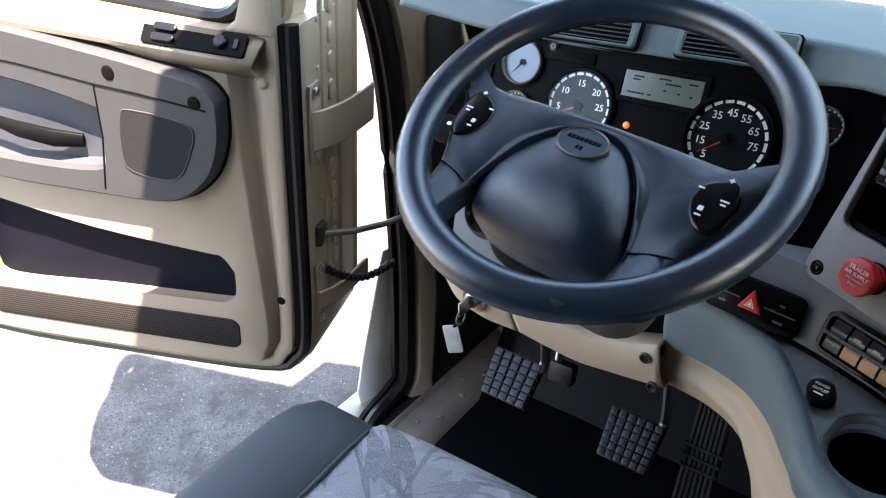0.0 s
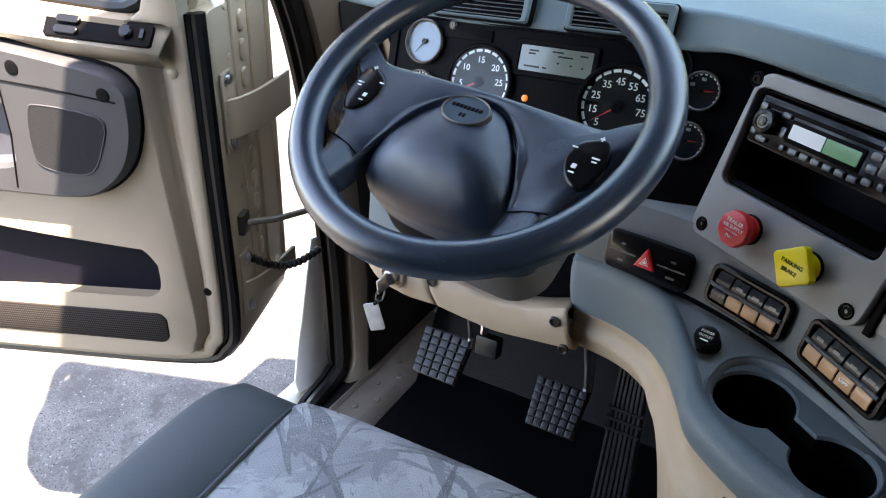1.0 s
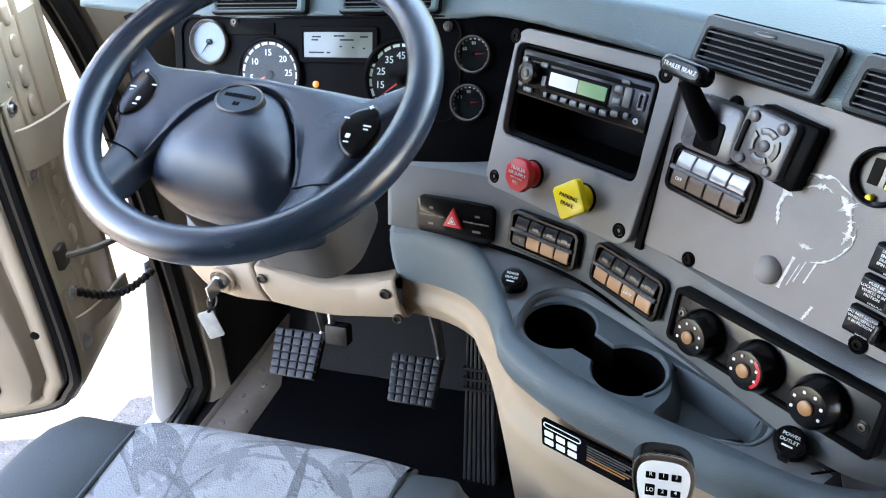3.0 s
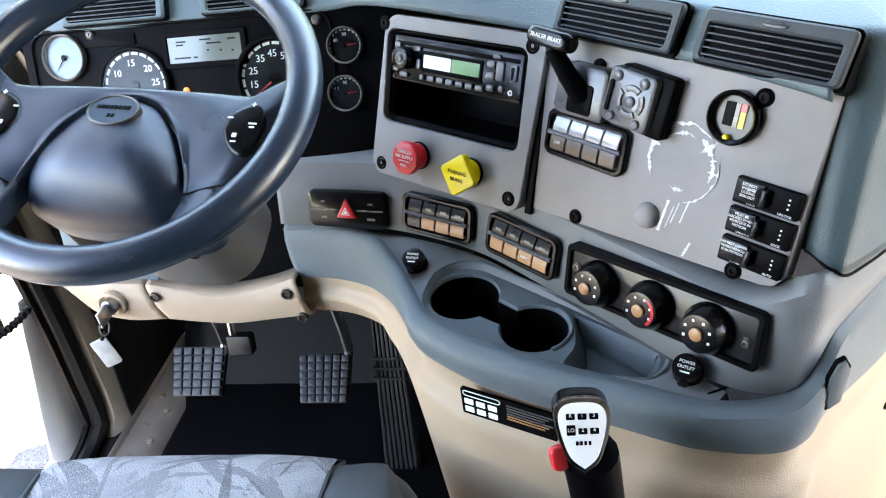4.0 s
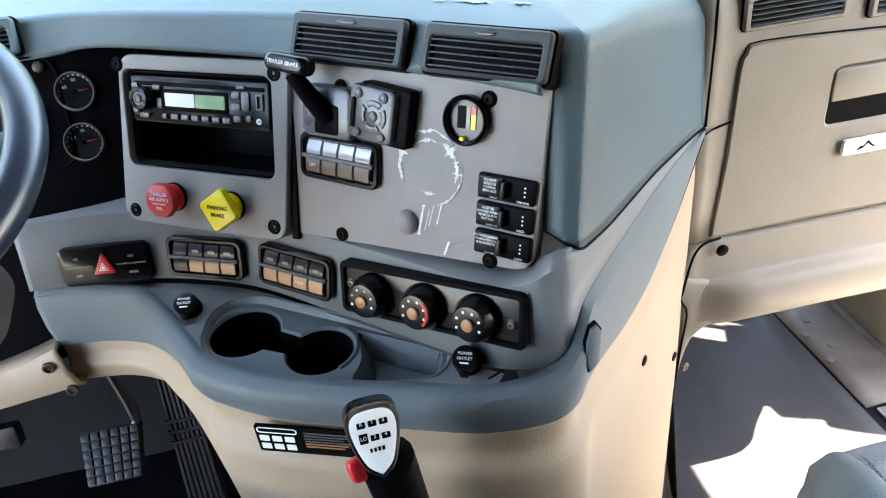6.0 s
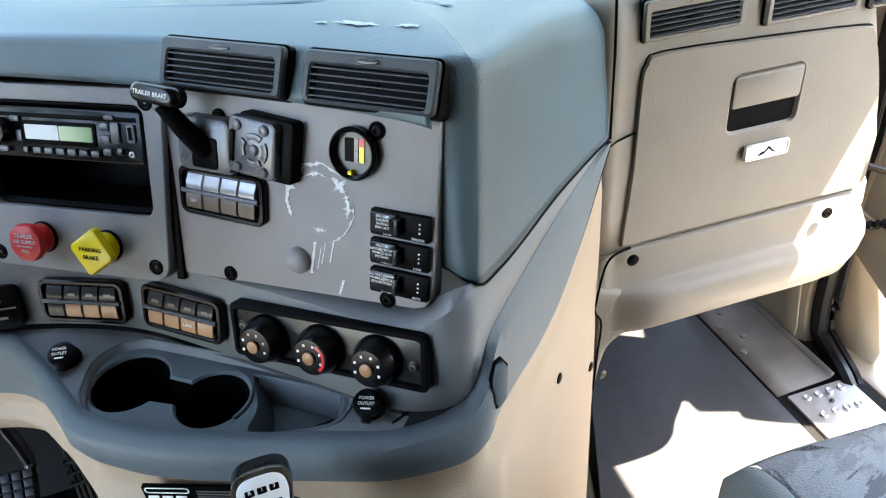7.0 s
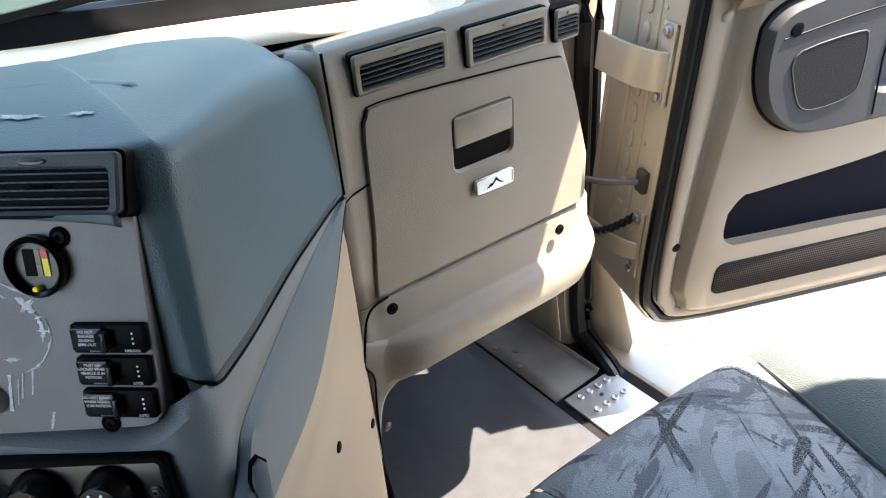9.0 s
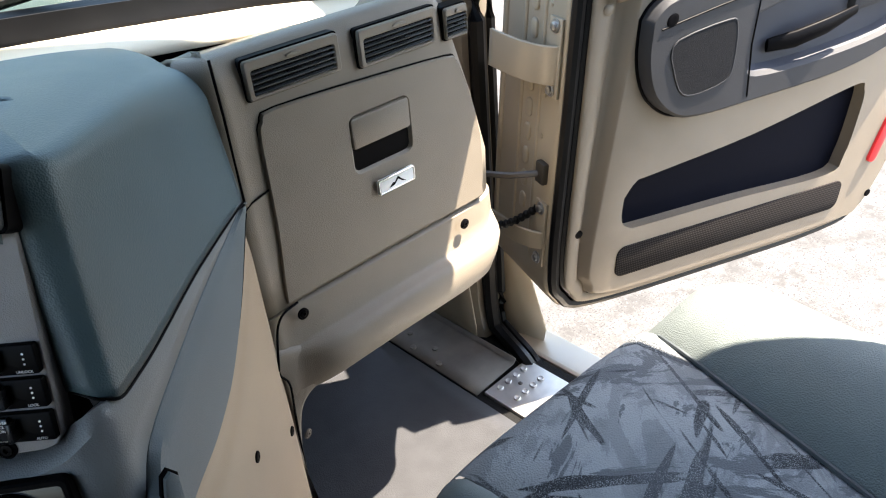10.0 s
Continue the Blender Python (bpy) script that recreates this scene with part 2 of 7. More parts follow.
def inset(pts, d):
    out, n = [], len(pts)
    for i in range(n):
        a, b, c = Vector(pts[i - 1]), Vector(pts[i]), Vector(pts[(i + 1) % n])
        e1, e2 = b - a, c - b
        if e1.length < 1e-9 or e2.length < 1e-9:
            out.append(tuple(b))
            continue
        e1.normalize(), e2.normalize()
        nn = Vector((-e1.y - e2.y, e1.x + e2.x))
        s = max(0.35, nn.length / 2)
        out.append(tuple(b + nn.normalized() * d / s if nn.length > 1e-9 else b))
    return out


def loop(bm, pts, z, m=None):
    vs = []
    for p in pts:
        co = Vector((p[0], p[1], z))
        vs.append(bm.verts.new(m @ co if m else co))
    return vs


def skin(bm, a, b):
    n = len(a)
    for i in range(n):
        bm.faces.new((a[i], a[(i + 1) % n], b[(i + 1) % n], b[i]))


def prism(bm, pts, z0, z1, bev=0.0, m=None, steps=2):
    lo = loop(bm, pts, z0, m)
    bm.faces.new(lo[::-1])
    cur = lo
    if bev:
        for k in range(steps + 1):
            a = radians(90) * k / steps
            nx = loop(bm, inset(pts, bev * (1 - math.cos(a))), z1 - bev + bev * math.sin(a), m)
            skin(bm, cur, nx)
            cur = nx
    else:
        nx = loop(bm, pts, z1, m)
        skin(bm, cur, nx)
        cur = nx
    bm.faces.new(cur)


def ringplate(bm, outer, inner, z0, z1, m=None, bev=0.001):
    a, b, c, d = loop(bm, outer, z0, m), loop(bm, outer, z1 - bev, m), loop(bm, inset(outer, bev), z1, m), loop(bm, inset(inner, -bev), z1, m)
    e, f = loop(bm, inner, z1 - bev, m), loop(bm, inner, z0, m)
    for p, q in ((a, b), (b, c), (c, d), (d, e), (e, f)):
        skin(bm, p, q)


def lathe(bm, prof, n=28, m=None):
    prev = None
    for r, z in prof:
        cur = loop(bm, circ(max(r, 1e-5), n), z, m)
        if prev:
            skin(bm, prev, cur)
        else:
            bm.faces.new(cur[::-1])
        prev = cur
    bm.faces.new(prev)


def sweep(bm, path, r, n=8, closed=False, flat=1.0, up=(0, 0, 1)):
    """A tube along a path; r a radius or a list of them."""
    path = [Vector(p) for p in path]
    rings = []
    k = len(path)
    for i, p in enumerate(path):
        if closed:
            d = path[(i + 1) % k] - path[i - 1]
        else:
            d = path[min(i + 1, k - 1)] - path[max(i - 1, 0)]
        d.normalize()
        s = d.cross(Vector(up))
        if s.length < 1e-4:
            s = d.cross(Vector((1, 0, 0)))
        s.normalize()
        w = s.cross(d)
        rad = r[i] if isinstance(r, (list, tuple)) else r
        rings.append([bm.verts.new(p + s * rad * math.cos(2 * math.pi * j / n) + w * rad * flat * math.sin(2 * math.pi * j / n)) for j in range(n)])
    for i in range(k - 1):
        skin(bm, rings[i], rings[i + 1])
    if closed:
        skin(bm, rings[-1], rings[0])
    else:
        bm.faces.new(rings[0][::-1])
        bm.faces.new(rings[-1])


def loft(bm, rows):
    grid = [[bm.verts.new(p) for p in row] for row in rows]
    for a, b in zip(grid, grid[1:]):
        for i in range(len(a) - 1):
            bm.faces.new((a[i], a[i + 1], b[i + 1], b[i]))


def box(bm, x0, x1, y0, y1, z0, z1, bev=0.0, m=None):
    pts = [(x0, y0), (x1, y0), (x1, y1), (x0, y1)]
    if bev:
        pts = rr(x1 - x0, y1 - y0, bev, (x0 + x1) / 2, (y0 + y1) / 2, 2)
    prism(bm, pts, z0, z1, bev, m)


def holed(bm, outer, holes, z, m=None):
    """A flat plate with holes; returns the loops."""
    loops = [loop(bm, outer, z, m)] + [loop(bm, h, z, m) for h in holes]
    edges = []
    for vs in loops:
        edges += [bm.edges.new((vs[i], vs[(i + 1) % len(vs)])) for i in range(len(vs))]
    bmesh.ops.triangle_fill(bm, use_beauty=True, use_dissolve=False, edges=edges)
    return loops


def smooth_curve(pts, per=8):
    """Catmull-Rom through the points, of any dimension."""
    pts = [Vector(p) for p in pts]
    out = []
    for i in range(len(pts) - 1):
        p0, p1, p2, p3 = pts[max(i - 1, 0)], pts[i], pts[i + 1], pts[min(i + 2, len(pts) - 1)]
        for k in range(per):
            t = k / per
            out.append(0.5 * ((2 * p1) + (p2 - p0) * t + (2 * p0 - 5 * p1 + 4 * p2 - p3) * t * t + (3 * p1 - p0 - 3 * p2 + p3) * t ** 3))
    out.append(pts[-1])
    return out


def lettering(name, body, size, material, parent, m, label="", thick=0.0002):
    """Flat raised letters in the built-in font."""
    cu = bpy.data.curves.new(name, "FONT")
    cu.body, cu.size, cu.align_x, cu.align_y, cu.extrude, cu.resolution_u = body, size, "CENTER", "CENTER", thick, 3
    tmp = bpy.data.objects.new(name, cu)
    scene.collection.objects.link(tmp)
    dg = bpy.context.evaluated_depsgraph_get()
    me = bpy.data.meshes.new_from_object(tmp.evaluated_get(dg))
    bpy.data.objects.remove(tmp)
    bpy.data.curves.remove(cu)
    me.materials.clear()
    me.materials.append(material)
    ob = new(name, me)
    ob.parent = parent
    ob.matrix_basis = m
    if label:
        ob["label"] = label
    return ob


def screw(parent, m, r=0.005, material=None):
    bm = bmesh.new()
    lathe(bm, ((r * 1.25, -0.001), (r * 1.25, 0.0012), (r * 0.95, 0.002), (r * 0.8, 0.0008), (r * 0.75, 0.0022), (r * 0.35, 0.0024), (r * 0.3, 0.0008)), 14)
    return part("screw", bm, material or BLACK, parent, matrix=m)


# ---- frames of the dashboard's faces: u to the right, v up, n towards the cab ----
CL = frame_at((-0.415, 0.075, 0.91), (1, 0, 0), (0, 0.37, 0.93))
RP = frame_at((-0.121, -0.010, 0.883), (0.839, -0.545, 0), (0.168, 0.259, 0.951))
CP = frame_at((0.069, -0.1515, 0.885), (0.743, -0.669, 0), (0.185, 0.205, 0.961))
GL = frame_at((0.63, 0.001, 0.75), (1, 0, 0), (0, 0, 1))
FLOOR = 0.07

# ---- structure ----
def slab(name, pts, z0, z1, material, m=None, label="", category="", solidity=0.0):
    bm = bmesh.new()
    prism(bm, pts, z0, z1, solidity)
    ob = part(name, bm, material, matrix=m)
    return tagged(ob, label, category, kind="structure")


g = bmesh.new()
N = 40
rows = []
for i in range(N + 1):
    rows.append([((2 * i / N - 1) ** 3 * 400, (2 * j / N - 1) ** 3 * 400, -0.62 + 0.008 * noise.noise(Vector((i * 0.7, j * 0.7, 0)))) for j in range(N + 1)])
loft(g, rows)
tagged(part("ground", g, ASPH), "worn grey asphalt yard with loose grit", "ground", kind="structure")

slab("floor", [(-1.0, -2.6), (1.089, -2.6), (1.089, 0.62), (-1.0, 0.62)], 0.0, FLOOR, CARPET, label="cab floor under black rubber mats", category="floor")
slab("ceiling", [(-0.63, -2.65), (0.72, -2.65), (0.72, 0.12), (-0.63, 0.12)], 2.0, 2.08, LINER, label="pale grey lined cab roof", category="ceiling")
UPRIGHT = Matrix(((1, 0, 0, 0), (0, 0, 1, 0), (0, 1, 0, 0), (0, 0, 0, 1)))
bm = bmesh.new()
prism(bm, [(-1.0, 1.5), (1.05, 1.5), (0.70, 1.998), (-0.61, 1.998)], 0.061, 0.12, 0, UPRIGHT)
tagged(part("wall_front", bm, LINER), "grey lined header above the windscreen", "wall", kind="structure")
# rear wall out of view, added dark to hold down light on the dashboard
bm = bmesh.new()
prism(bm, [(-1.05, FLOOR), (1.14, FLOOR), (1.14, 1.0), (0.72, 2.0), (-0.63, 2.0), (-1.05, 1.0)], -2.65, -2.601, 0, UPRIGHT)
tagged(part("wall_rear", bm, REARL), "unseen rear wall of the cab, darkened to cut fill light", "wall", kind="structure")
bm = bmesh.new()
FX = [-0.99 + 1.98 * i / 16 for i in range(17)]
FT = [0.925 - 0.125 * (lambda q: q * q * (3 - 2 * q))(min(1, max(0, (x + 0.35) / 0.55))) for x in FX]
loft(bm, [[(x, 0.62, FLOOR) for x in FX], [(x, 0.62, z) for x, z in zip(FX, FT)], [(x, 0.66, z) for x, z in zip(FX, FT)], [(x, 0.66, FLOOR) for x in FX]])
tagged(part("firewall", bm, FIREW), "firewall under the dashboard, footwell shade painted near-black", "wall", kind="structure")

for sgn, side in ((-1, "left"), (1, "right")):
    # side wall with the door's opening: pieces butt end to end
    bm = bmesh.new()
    out_ = 1.0 if sgn < 0 else 1.09
    x0, x1 = sorted((sgn * out_, sgn * (out_ + 0.05)))
    top_ = 0.10 if sgn < 0 else -0.08
    bp_ = -0.95 if sgn < 0 else -0.71
    box(bm, x0, x1, -2.6, -1.1, FLOOR, 2.0)
    arch_ = [(-1.1, 2.0), (-1.1, FLOOR), (bp_ - 0.05, FLOOR)] + [tuple(p) for p in smooth_curve([(bp_ - 0.05, 0.6), (bp_ - 0.045, 0.95 + top_), (bp_ - 0.01, 1.18 + top_), (bp_ + 0.09, 1.32 + top_), (bp_ + 0.26, 1.375 + top_), (-0.1, 1.38 + top_), (0.06, 1.38 + top_)], 4)] + [(0.06, 2.0)]
    prism(bm, arch_, x0, x1, 0, Matrix(((0, 0, 1, 0), (1, 0, 0, 0), (0, 1, 0, 0), (0, 0, 0, 1))))
    bmesh.ops.bisect_plane(bm, geom=bm.verts[:] + bm.edges[:] + bm.faces[:], plane_co=(0, 0, 1.0), plane_no=(0, 0, 1))
    for v in bm.verts:
        v.co.x -= sgn * 0.42 * max(0.0, v.co.z - 1.0)
    tagged(part("wall_" + side, bm, LINER), "grey lined cab side with the door opening", "wall", kind="structure")
    # front pillar: slanted upper part and foot
    dx = 0.10 if sgn > 0 else 0.0
    bm = bmesh.new()
    if sgn < 0:
        prof = smooth_curve([(0.20, 0.04), (0.265, 0.10), (0.282, 0.21), (0.294, 0.35), (0.30, 0.5), (0.301, 0.65), (0.297, 0.78), (0.27, 0.93), (0.19, 1.15), (0.04, 1.5)], 3)
    else:
        prof = smooth_curve([(0.165, 0.03), (0.225, 0.07), (0.246, 0.15), (0.25, 0.26), (0.255, 0.5), (0.26, 0.8), (0.25, 0.93), (0.18, 1.15), (0.04, 1.5)], 3)
    rows = []
    for y, z in prof:
        rows.append([(sgn * (1.05 + dx), y + 0.015, z), (sgn * (1.0 + dx), y + 0.004, z), (sgn * (0.965 + dx), y + 0.012, z), (sgn * (0.94 + dx), y + 0.05, z), (sgn * (0.935 + dx), y + 0.2, z), (sgn * (1.05 + dx), y + 0.2, z), (sgn * (1.05 + dx), y + 0.015, z)])
    loft(bm, rows)
    tagged(part("pillar_" + side, bm, TAUPE), "taupe trimmed windscreen pillar", "pillar", kind="structure")
    # rubber seal round the opening's front edge
    bm = bmesh.new()
    pth = [Vector((sgn * (0.99 + dx), y - 0.004, z)) for y, z in prof[::-1] if z > 0.09]
    f0 = pth[-1].y
    pth += smooth_curve([pth[-1], (sgn * (0.99 + dx * 0.9), f0 - 0.045, 0.082), (sgn * (0.985 + dx * 0.75), f0 - 0.11, 0.076), (sgn * (0.985 + dx * 0.7), f0 - 0.14, 0.055)], 4)[1:]
    sweep(bm, pth, 0.017, 8)
    sweep(bm, [p + Vector((sgn * 0.026, -0.010 if p.z > 0.12 else 0, 0.0)) for p in pth], 0.010, 6)
    tagged(part("door_seal_" + side, bm, RUBBER), "black rubber seal round the cab door opening", "seal", kind="structure")
    # sill plate with raised studs
    bm = bmesh.new()
    p0, p1 = (0.86, 0.98) if sgn < 0 else (0.922, 1.062)
    box(bm, min(sgn * p0, sgn * p1), max(sgn * p0, sgn * p1), -0.75, 0.10 + 0.15 * dx, FLOOR, FLOOR + 0.008, 0.003)
    sp = part("sill_plate", bm, ALU)
    tagged(sp, "worn aluminium sill plate with raised grip studs", "sill plate", "sill plates")
    for k in range(8):
        bm = bmesh.new()
        lathe(bm, ((0.0078, -0.002), (0.0074, 0.0028), (0.0062, 0.0040), (0.0045, 0.0030), (0.0025, 0.0026)), 14)
        part("stud", bm, ALU, sp, matrix=pose(sgn * (p0 + 0.031 + 0.026 * (k % 4)), 0.097 - 0.047 * (k // 4), FLOOR + 0.008))
    screw(sp, pose(sgn * (p0 + 0.07), 0.074, FLOOR + 0.008), 0.004, SPRINGM)
    # outer sill and step below the door
    bm = bmesh.new()
    box(bm, min(sgn * (1.0 + dx), sgn * (1.09 + dx)), max(sgn * (1.0 + dx), sgn * (1.09 + dx)), -0.86, 0.25, -0.30, FLOOR - 0.006, 0.01)
    tagged(part("step_" + side, bm, PAINT), "champagne painted sill below the cab door", "sill", kind="structure")
    bm = bmesh.new()
    rows = []
    d = 0.125 if sgn < 0 else 0.085
    for y, z, o in ((0.15, 0.42, 0.0), (0.13, 0.3, 0.02), (0.09, 0.17, 0.03), (0.05, 0.09, 0.02), (0.05, 0.02, 0.0), (0.06, -0.1, 0.0)):
        rows.append([(sgn * (1.012 + dx), y + 0.16 + d, z), (sgn * (1.03 + o + dx), y + 0.05 + d, z), (sgn * (1.04 + o + dx), y + d, z)])
    loft(bm, rows)
    # left foot gets reflected sky light by its silver colour
    tagged(part("kick_panel_" + side, bm, SKYLIT if sgn < 0 else PAINT, solid=0.006), ("silver" if sgn < 0 else "champagne") + " foot of the front pillar, left toned for sky light", "panel", kind="structure")

# windscreen, its dark frit edge and lower cream trim
def ease(x, a, b):
    f = min(1, max(0, (x - a) / (b - a)))
    return f * f * (3 - 2 * f)


def far_y(x):
    """How far forward the dashboard's top reaches."""
    return 0.50 - 0.17 * ease(x, -0.35, 0.2) - 0.10 * ease(abs(x), 0.7, 0.97)


def far_z(x):
    return 0.962 - 0.055 * ease(x, -0.35, 0.45) - 0.040 * ease(x, 0.3, 0.9)


XS = [-0.95 + 1.9 * i / 24 for i in range(25)]
bm = bmesh.new()
loft(bm, [[(x, far_y(x) + 0.068, far_z(x) + 0.030) for x in XS], [(x * 0.95, 0.12 - 0.06 * x * x, 1.5) for x in XS]])
wsn = tagged(part("window_1", bm, TINTED), "large sloping laminated windscreen", "window", kind="structure")
wsn.visible_shadow = False
bm = bmesh.new()
loft(bm, [[(x, far_y(x) + dy, far_z(x) + dz) for x in XS] for dy, dz in ((0.044, 0.012), (0.048, 0.022), (0.050, 0.050), (0.066, 0.056), (0.080, 0.02))])
tagged(part("trim_windscreen", bm, RUBBER, solid=0.004), "black rubber edge of the windscreen", "trim", kind="structure")
bm = bmesh.new()
loft(bm, [[(x, far_y(x) + dy, far_z(x) + dz) for x in XS] for dy, dz in ((-0.006, -0.016), (0.0, -0.002), (0.008, 0.004), (0.022, 0.009), (0.036, 0.013), (0.047, 0.017))])
tagged(part("trim_cowl", bm, mat("cream_cowl_trim", (0.72, 0.66, 0.54), 0.5, var=0.05, grain=0.2), solid=0.004), "cream plastic trim along the windscreen base", "trim", kind="structure")


# ---- dashboard ----
dash = thing("dashboard", pose(0, 0, 0), "blue-grey and tan truck dashboard wrapping towards the driver", "dashboard")

BASE = smooth_curve([(-0.345, 0.032), (-0.22, 0.017), (-0.10, -0.035), (-0.01, -0.112), (0.06, -0.178), (0.125, -0.24), (0.165, -0.262), (0.205, -0.236), (0.31, -0.125), (0.425, -0.010)], 12)
NB = len(BASE)


def lin(s, keys):
    for (a, va), (b, vb) in zip(keys, keys[1:]):
        if s <= b:
            return va + (vb - va) * max(0, (s - a) / (b - a))
    return keys[-1][1]


def ramp(s, keys, wide=0.3):
    """Piecewise linear, with its corners rounded over."""
    return sum(lin(s + wide * k / 4, keys) for k in range(-4, 5)) / 9


def out_normal(i):
    d = BASE[min(i + 1, NB - 1)] - BASE[max(i - 1, 0)]
    d.normalize()
    return Vector((d.y, -d.x))


def level(zf, of):
    row = []
    for i, p in enumerate(BASE):
        s = 9 * i / (NB - 1)
        q = p + out_normal(i) * of(s)
        row.append((q.x, q.y, zf(s)))
    return row


LIP = ((0, 0.012), (0.9, 0.028), (1.6, 0.100), (2.05, 0.136), (2.5, 0.142), (3, 0.130), (3.5, 0.116), (4, 0.098), (4.5, 0.074), (5, 0.056), (6, 0.018), (7, 0.0), (9, 0.0))
ZB = ((0, 0.655), (1, 0.66), (1.6, 0.68), (2.2, 0.692), (5, 0.69), (6, 0.69), (7, 0.694), (7.8, 0.672), (8.3, 0.695), (8.67, 0.755), (9, 0.80))
ZT = ((0, 0.81), (5, 0.805), (6, 0.835), (7, 0.83), (8, 0.815), (9, 0.80))
ZC = ((0, 0.60), (0.8, 0.60), (1.25, 0.57), (1.55, 0.45), (1.75, FLOOR), (9, FLOOR))


def lip(s):
    return ramp(s, LIP, 0.45)


def tray_z(s):
    return ramp(s, ((0, 0.735), (5, 0.73), (6, 0.74), (7, 0.79), (9, 0.80)))


BOFF = ((0, 0.02), (5.0, 0.02), (6.6, 0.0), (9, 0.0))
RIN = tuple((k, max(v - 0.018, 0.016 if k < 5 else 0.0)) for k, v in LIP)
bm = bmesh.new()
loft(bm, [
    level(lambda s: ramp(s, ZT) + 0.012, lambda s: ramp(s, ((0, -0.03), (5, -0.03), (6, -0.004), (9, -0.004)))),
    level(lambda s: ramp(s, ZT), lambda s: 0.0),
    level(lambda s: 0.6 * ramp(s, ZT) + 0.4 * tray_z(s), lambda s: ramp(s, BOFF) * 0.4),
    level(lambda s: tray_z(s) + 0.002, lambda s: ramp(s, BOFF))])
part("switch_band", bm, BANDG, dash, "dark grey switch band", solid=0.006)

# rounded rim and skirt below the tray
bm = bmesh.new()
puff = lambda s: 0.0035 + 0.0045 * (1 - ease(s, 6.0, 7.2))
mixz = lambda f: (lambda s: tray_z(s) * (1 - f) + ramp(s, ZB) * f)
loft(bm, [
    level(mixz(0.0), lambda s: ramp(s, RIN)),
    level(lambda s: tray_z(s) - 0.001, lambda s: max(lip(s) - 0.004, 0)),
    level(mixz(0.08), lambda s: lip(s) + 0.003),
    level(mixz(0.25), lambda s: lip(s) + puff(s)),
    level(mixz(0.6), lambda s: lip(s) + puff(s)),
    level(mixz(1.0), lambda s: lip(s) + 0.002),
    level(mixz(1.0), lambda s: lip(s) - 0.02)])
part("tray_rim", bm, GREY, dash, "dark grey rounded shelf rim", solid=0.005)

# tan console skirt down to the floor, with a moulded fold below the rim
def skirt(d, bulge, f):
    def zf(s):
        h = ramp(s, ZB) - ramp(s, ZC)
        k = min(1.0, h / 0.10)
        return ramp(s, ZB) - 0.0015 - (d * k if not f else 0.062 * k + (h - 0.062 * k) * f)
    return level(zf, lambda s: (lip(s) - 0.004) * (1 - 0.42 * f) + bulge * min(1.0, 0.35 + lip(s) * 9 if s < 5 else 1.0) * (1 - 0.9 * ease(s, 6.0, 8.4)))


bm = bmesh.new()
rows = [skirt(d, g_, 0.0) for d, g_ in ((0.0, 0.0), (0.012, -0.002), (0.028, -0.003), (0.036, -0.001), (0.042, 0.004), (0.047, 0.009), (0.052, 0.012), (0.062, 0.0135))]
rows += [skirt(0.0, 0.0135, k / 10) for k in range(1, 11)]
loft(bm, rows)
part("console_skirt", bm, TAN, dash, "tan plastic console skirt", solid=0.006, sharp=60)

# tray plate with cup holders
band_in = [BASE[i] + out_normal(i) * 0.02 for i in range(0, 62)]
rim_in = [BASE[i] + out_normal(i) * max(lip(9 * i / (NB - 1)) - 0.010, 0.021) for i in range(0, 62)]
outer = [tuple(p) for p in band_in] + [tuple(p) for p in rim_in[::-1]]
if sum(a[0] * b[1] - b[0] * a[1] for a, b in zip(outer, outer[1:] + outer[:1])) < 0:
    outer = outer[::-1]
C1, R1, C2, R2 = (-0.1125, -0.1175), 0.0375, (-0.0405, -0.1685), 0.0345


def arc(c, r, a0, a1, n):
    return [(c[0] + r * math.cos(radians(a0 + (a1 - a0) * i / n)), c[1] + r * math.sin(radians(a0 + (a1 - a0) * i / n))) for i in range(n + 1)]


# one recess: a lowered deck carrying two wells, and a sloping-backed coin tray
recess = [tuple(p) for p in smooth_curve([(-0.1535, -0.122), (-0.146, -0.087), (-0.125, -0.069), (-0.101, -0.070), (-0.080, -0.082), (-0.012, -0.132), (0.039, -0.171), (0.072, -0.198), (0.0785, -0.208), (0.0765, -0.222), (0.067, -0.236), (0.050, -0.2425), (-0.011, -0.232), (-0.070, -0.209), (-0.124, -0.177), (-0.147, -0.150), (-0.1535, -0.122)], 4)[:-1]]
if sum(a[0] * b[1] - b[0] * a[1] for a, b in zip(recess, recess[1:] + recess[:1])) < 0:
    recess = recess[::-1]
bm = bmesh.new()
lo = holed(bm, outer, [recess], 0.729)
dn = loop(bm, inset(recess, 0.0022), 0.7272)
skin(bm, lo[1], dn)
d2 = loop(bm, inset(recess, 0.0040), 0.7225)
skin(bm, dn, d2)
part("tray_plate", bm, BANDG, dash, "dark grey tray with two cup holders")
bm = bmesh.new()
sweep(bm, [(x, y, 0.7288) for x, y in inset(recess, -0.0012)], 0.0016, 6, closed=True)
part("recess_lip", bm, GREY, dash)
coin = [tuple(p) for p in smooth_curve([(-0.0035, -0.150), (0.030, -0.1735), (0.066, -0.2015), (0.0705, -0.210), (0.068, -0.222), (0.060, -0.2325), (0.046, -0.2355), (-0.002, -0.227), (-0.014, -0.217), (-0.003, -0.193), (-0.0035, -0.150)], 4)[:-1]]
if sum(a[0] * b[1] - b[0] * a[1] for a, b in zip(coin, coin[1:] + coin[:1])) < 0:
    coin = coin[::-1]
axis = (Vector(C2) - Vector(C1)).normalized()
a_ax = math.degrees(math.atan2(axis.y, axis.x))
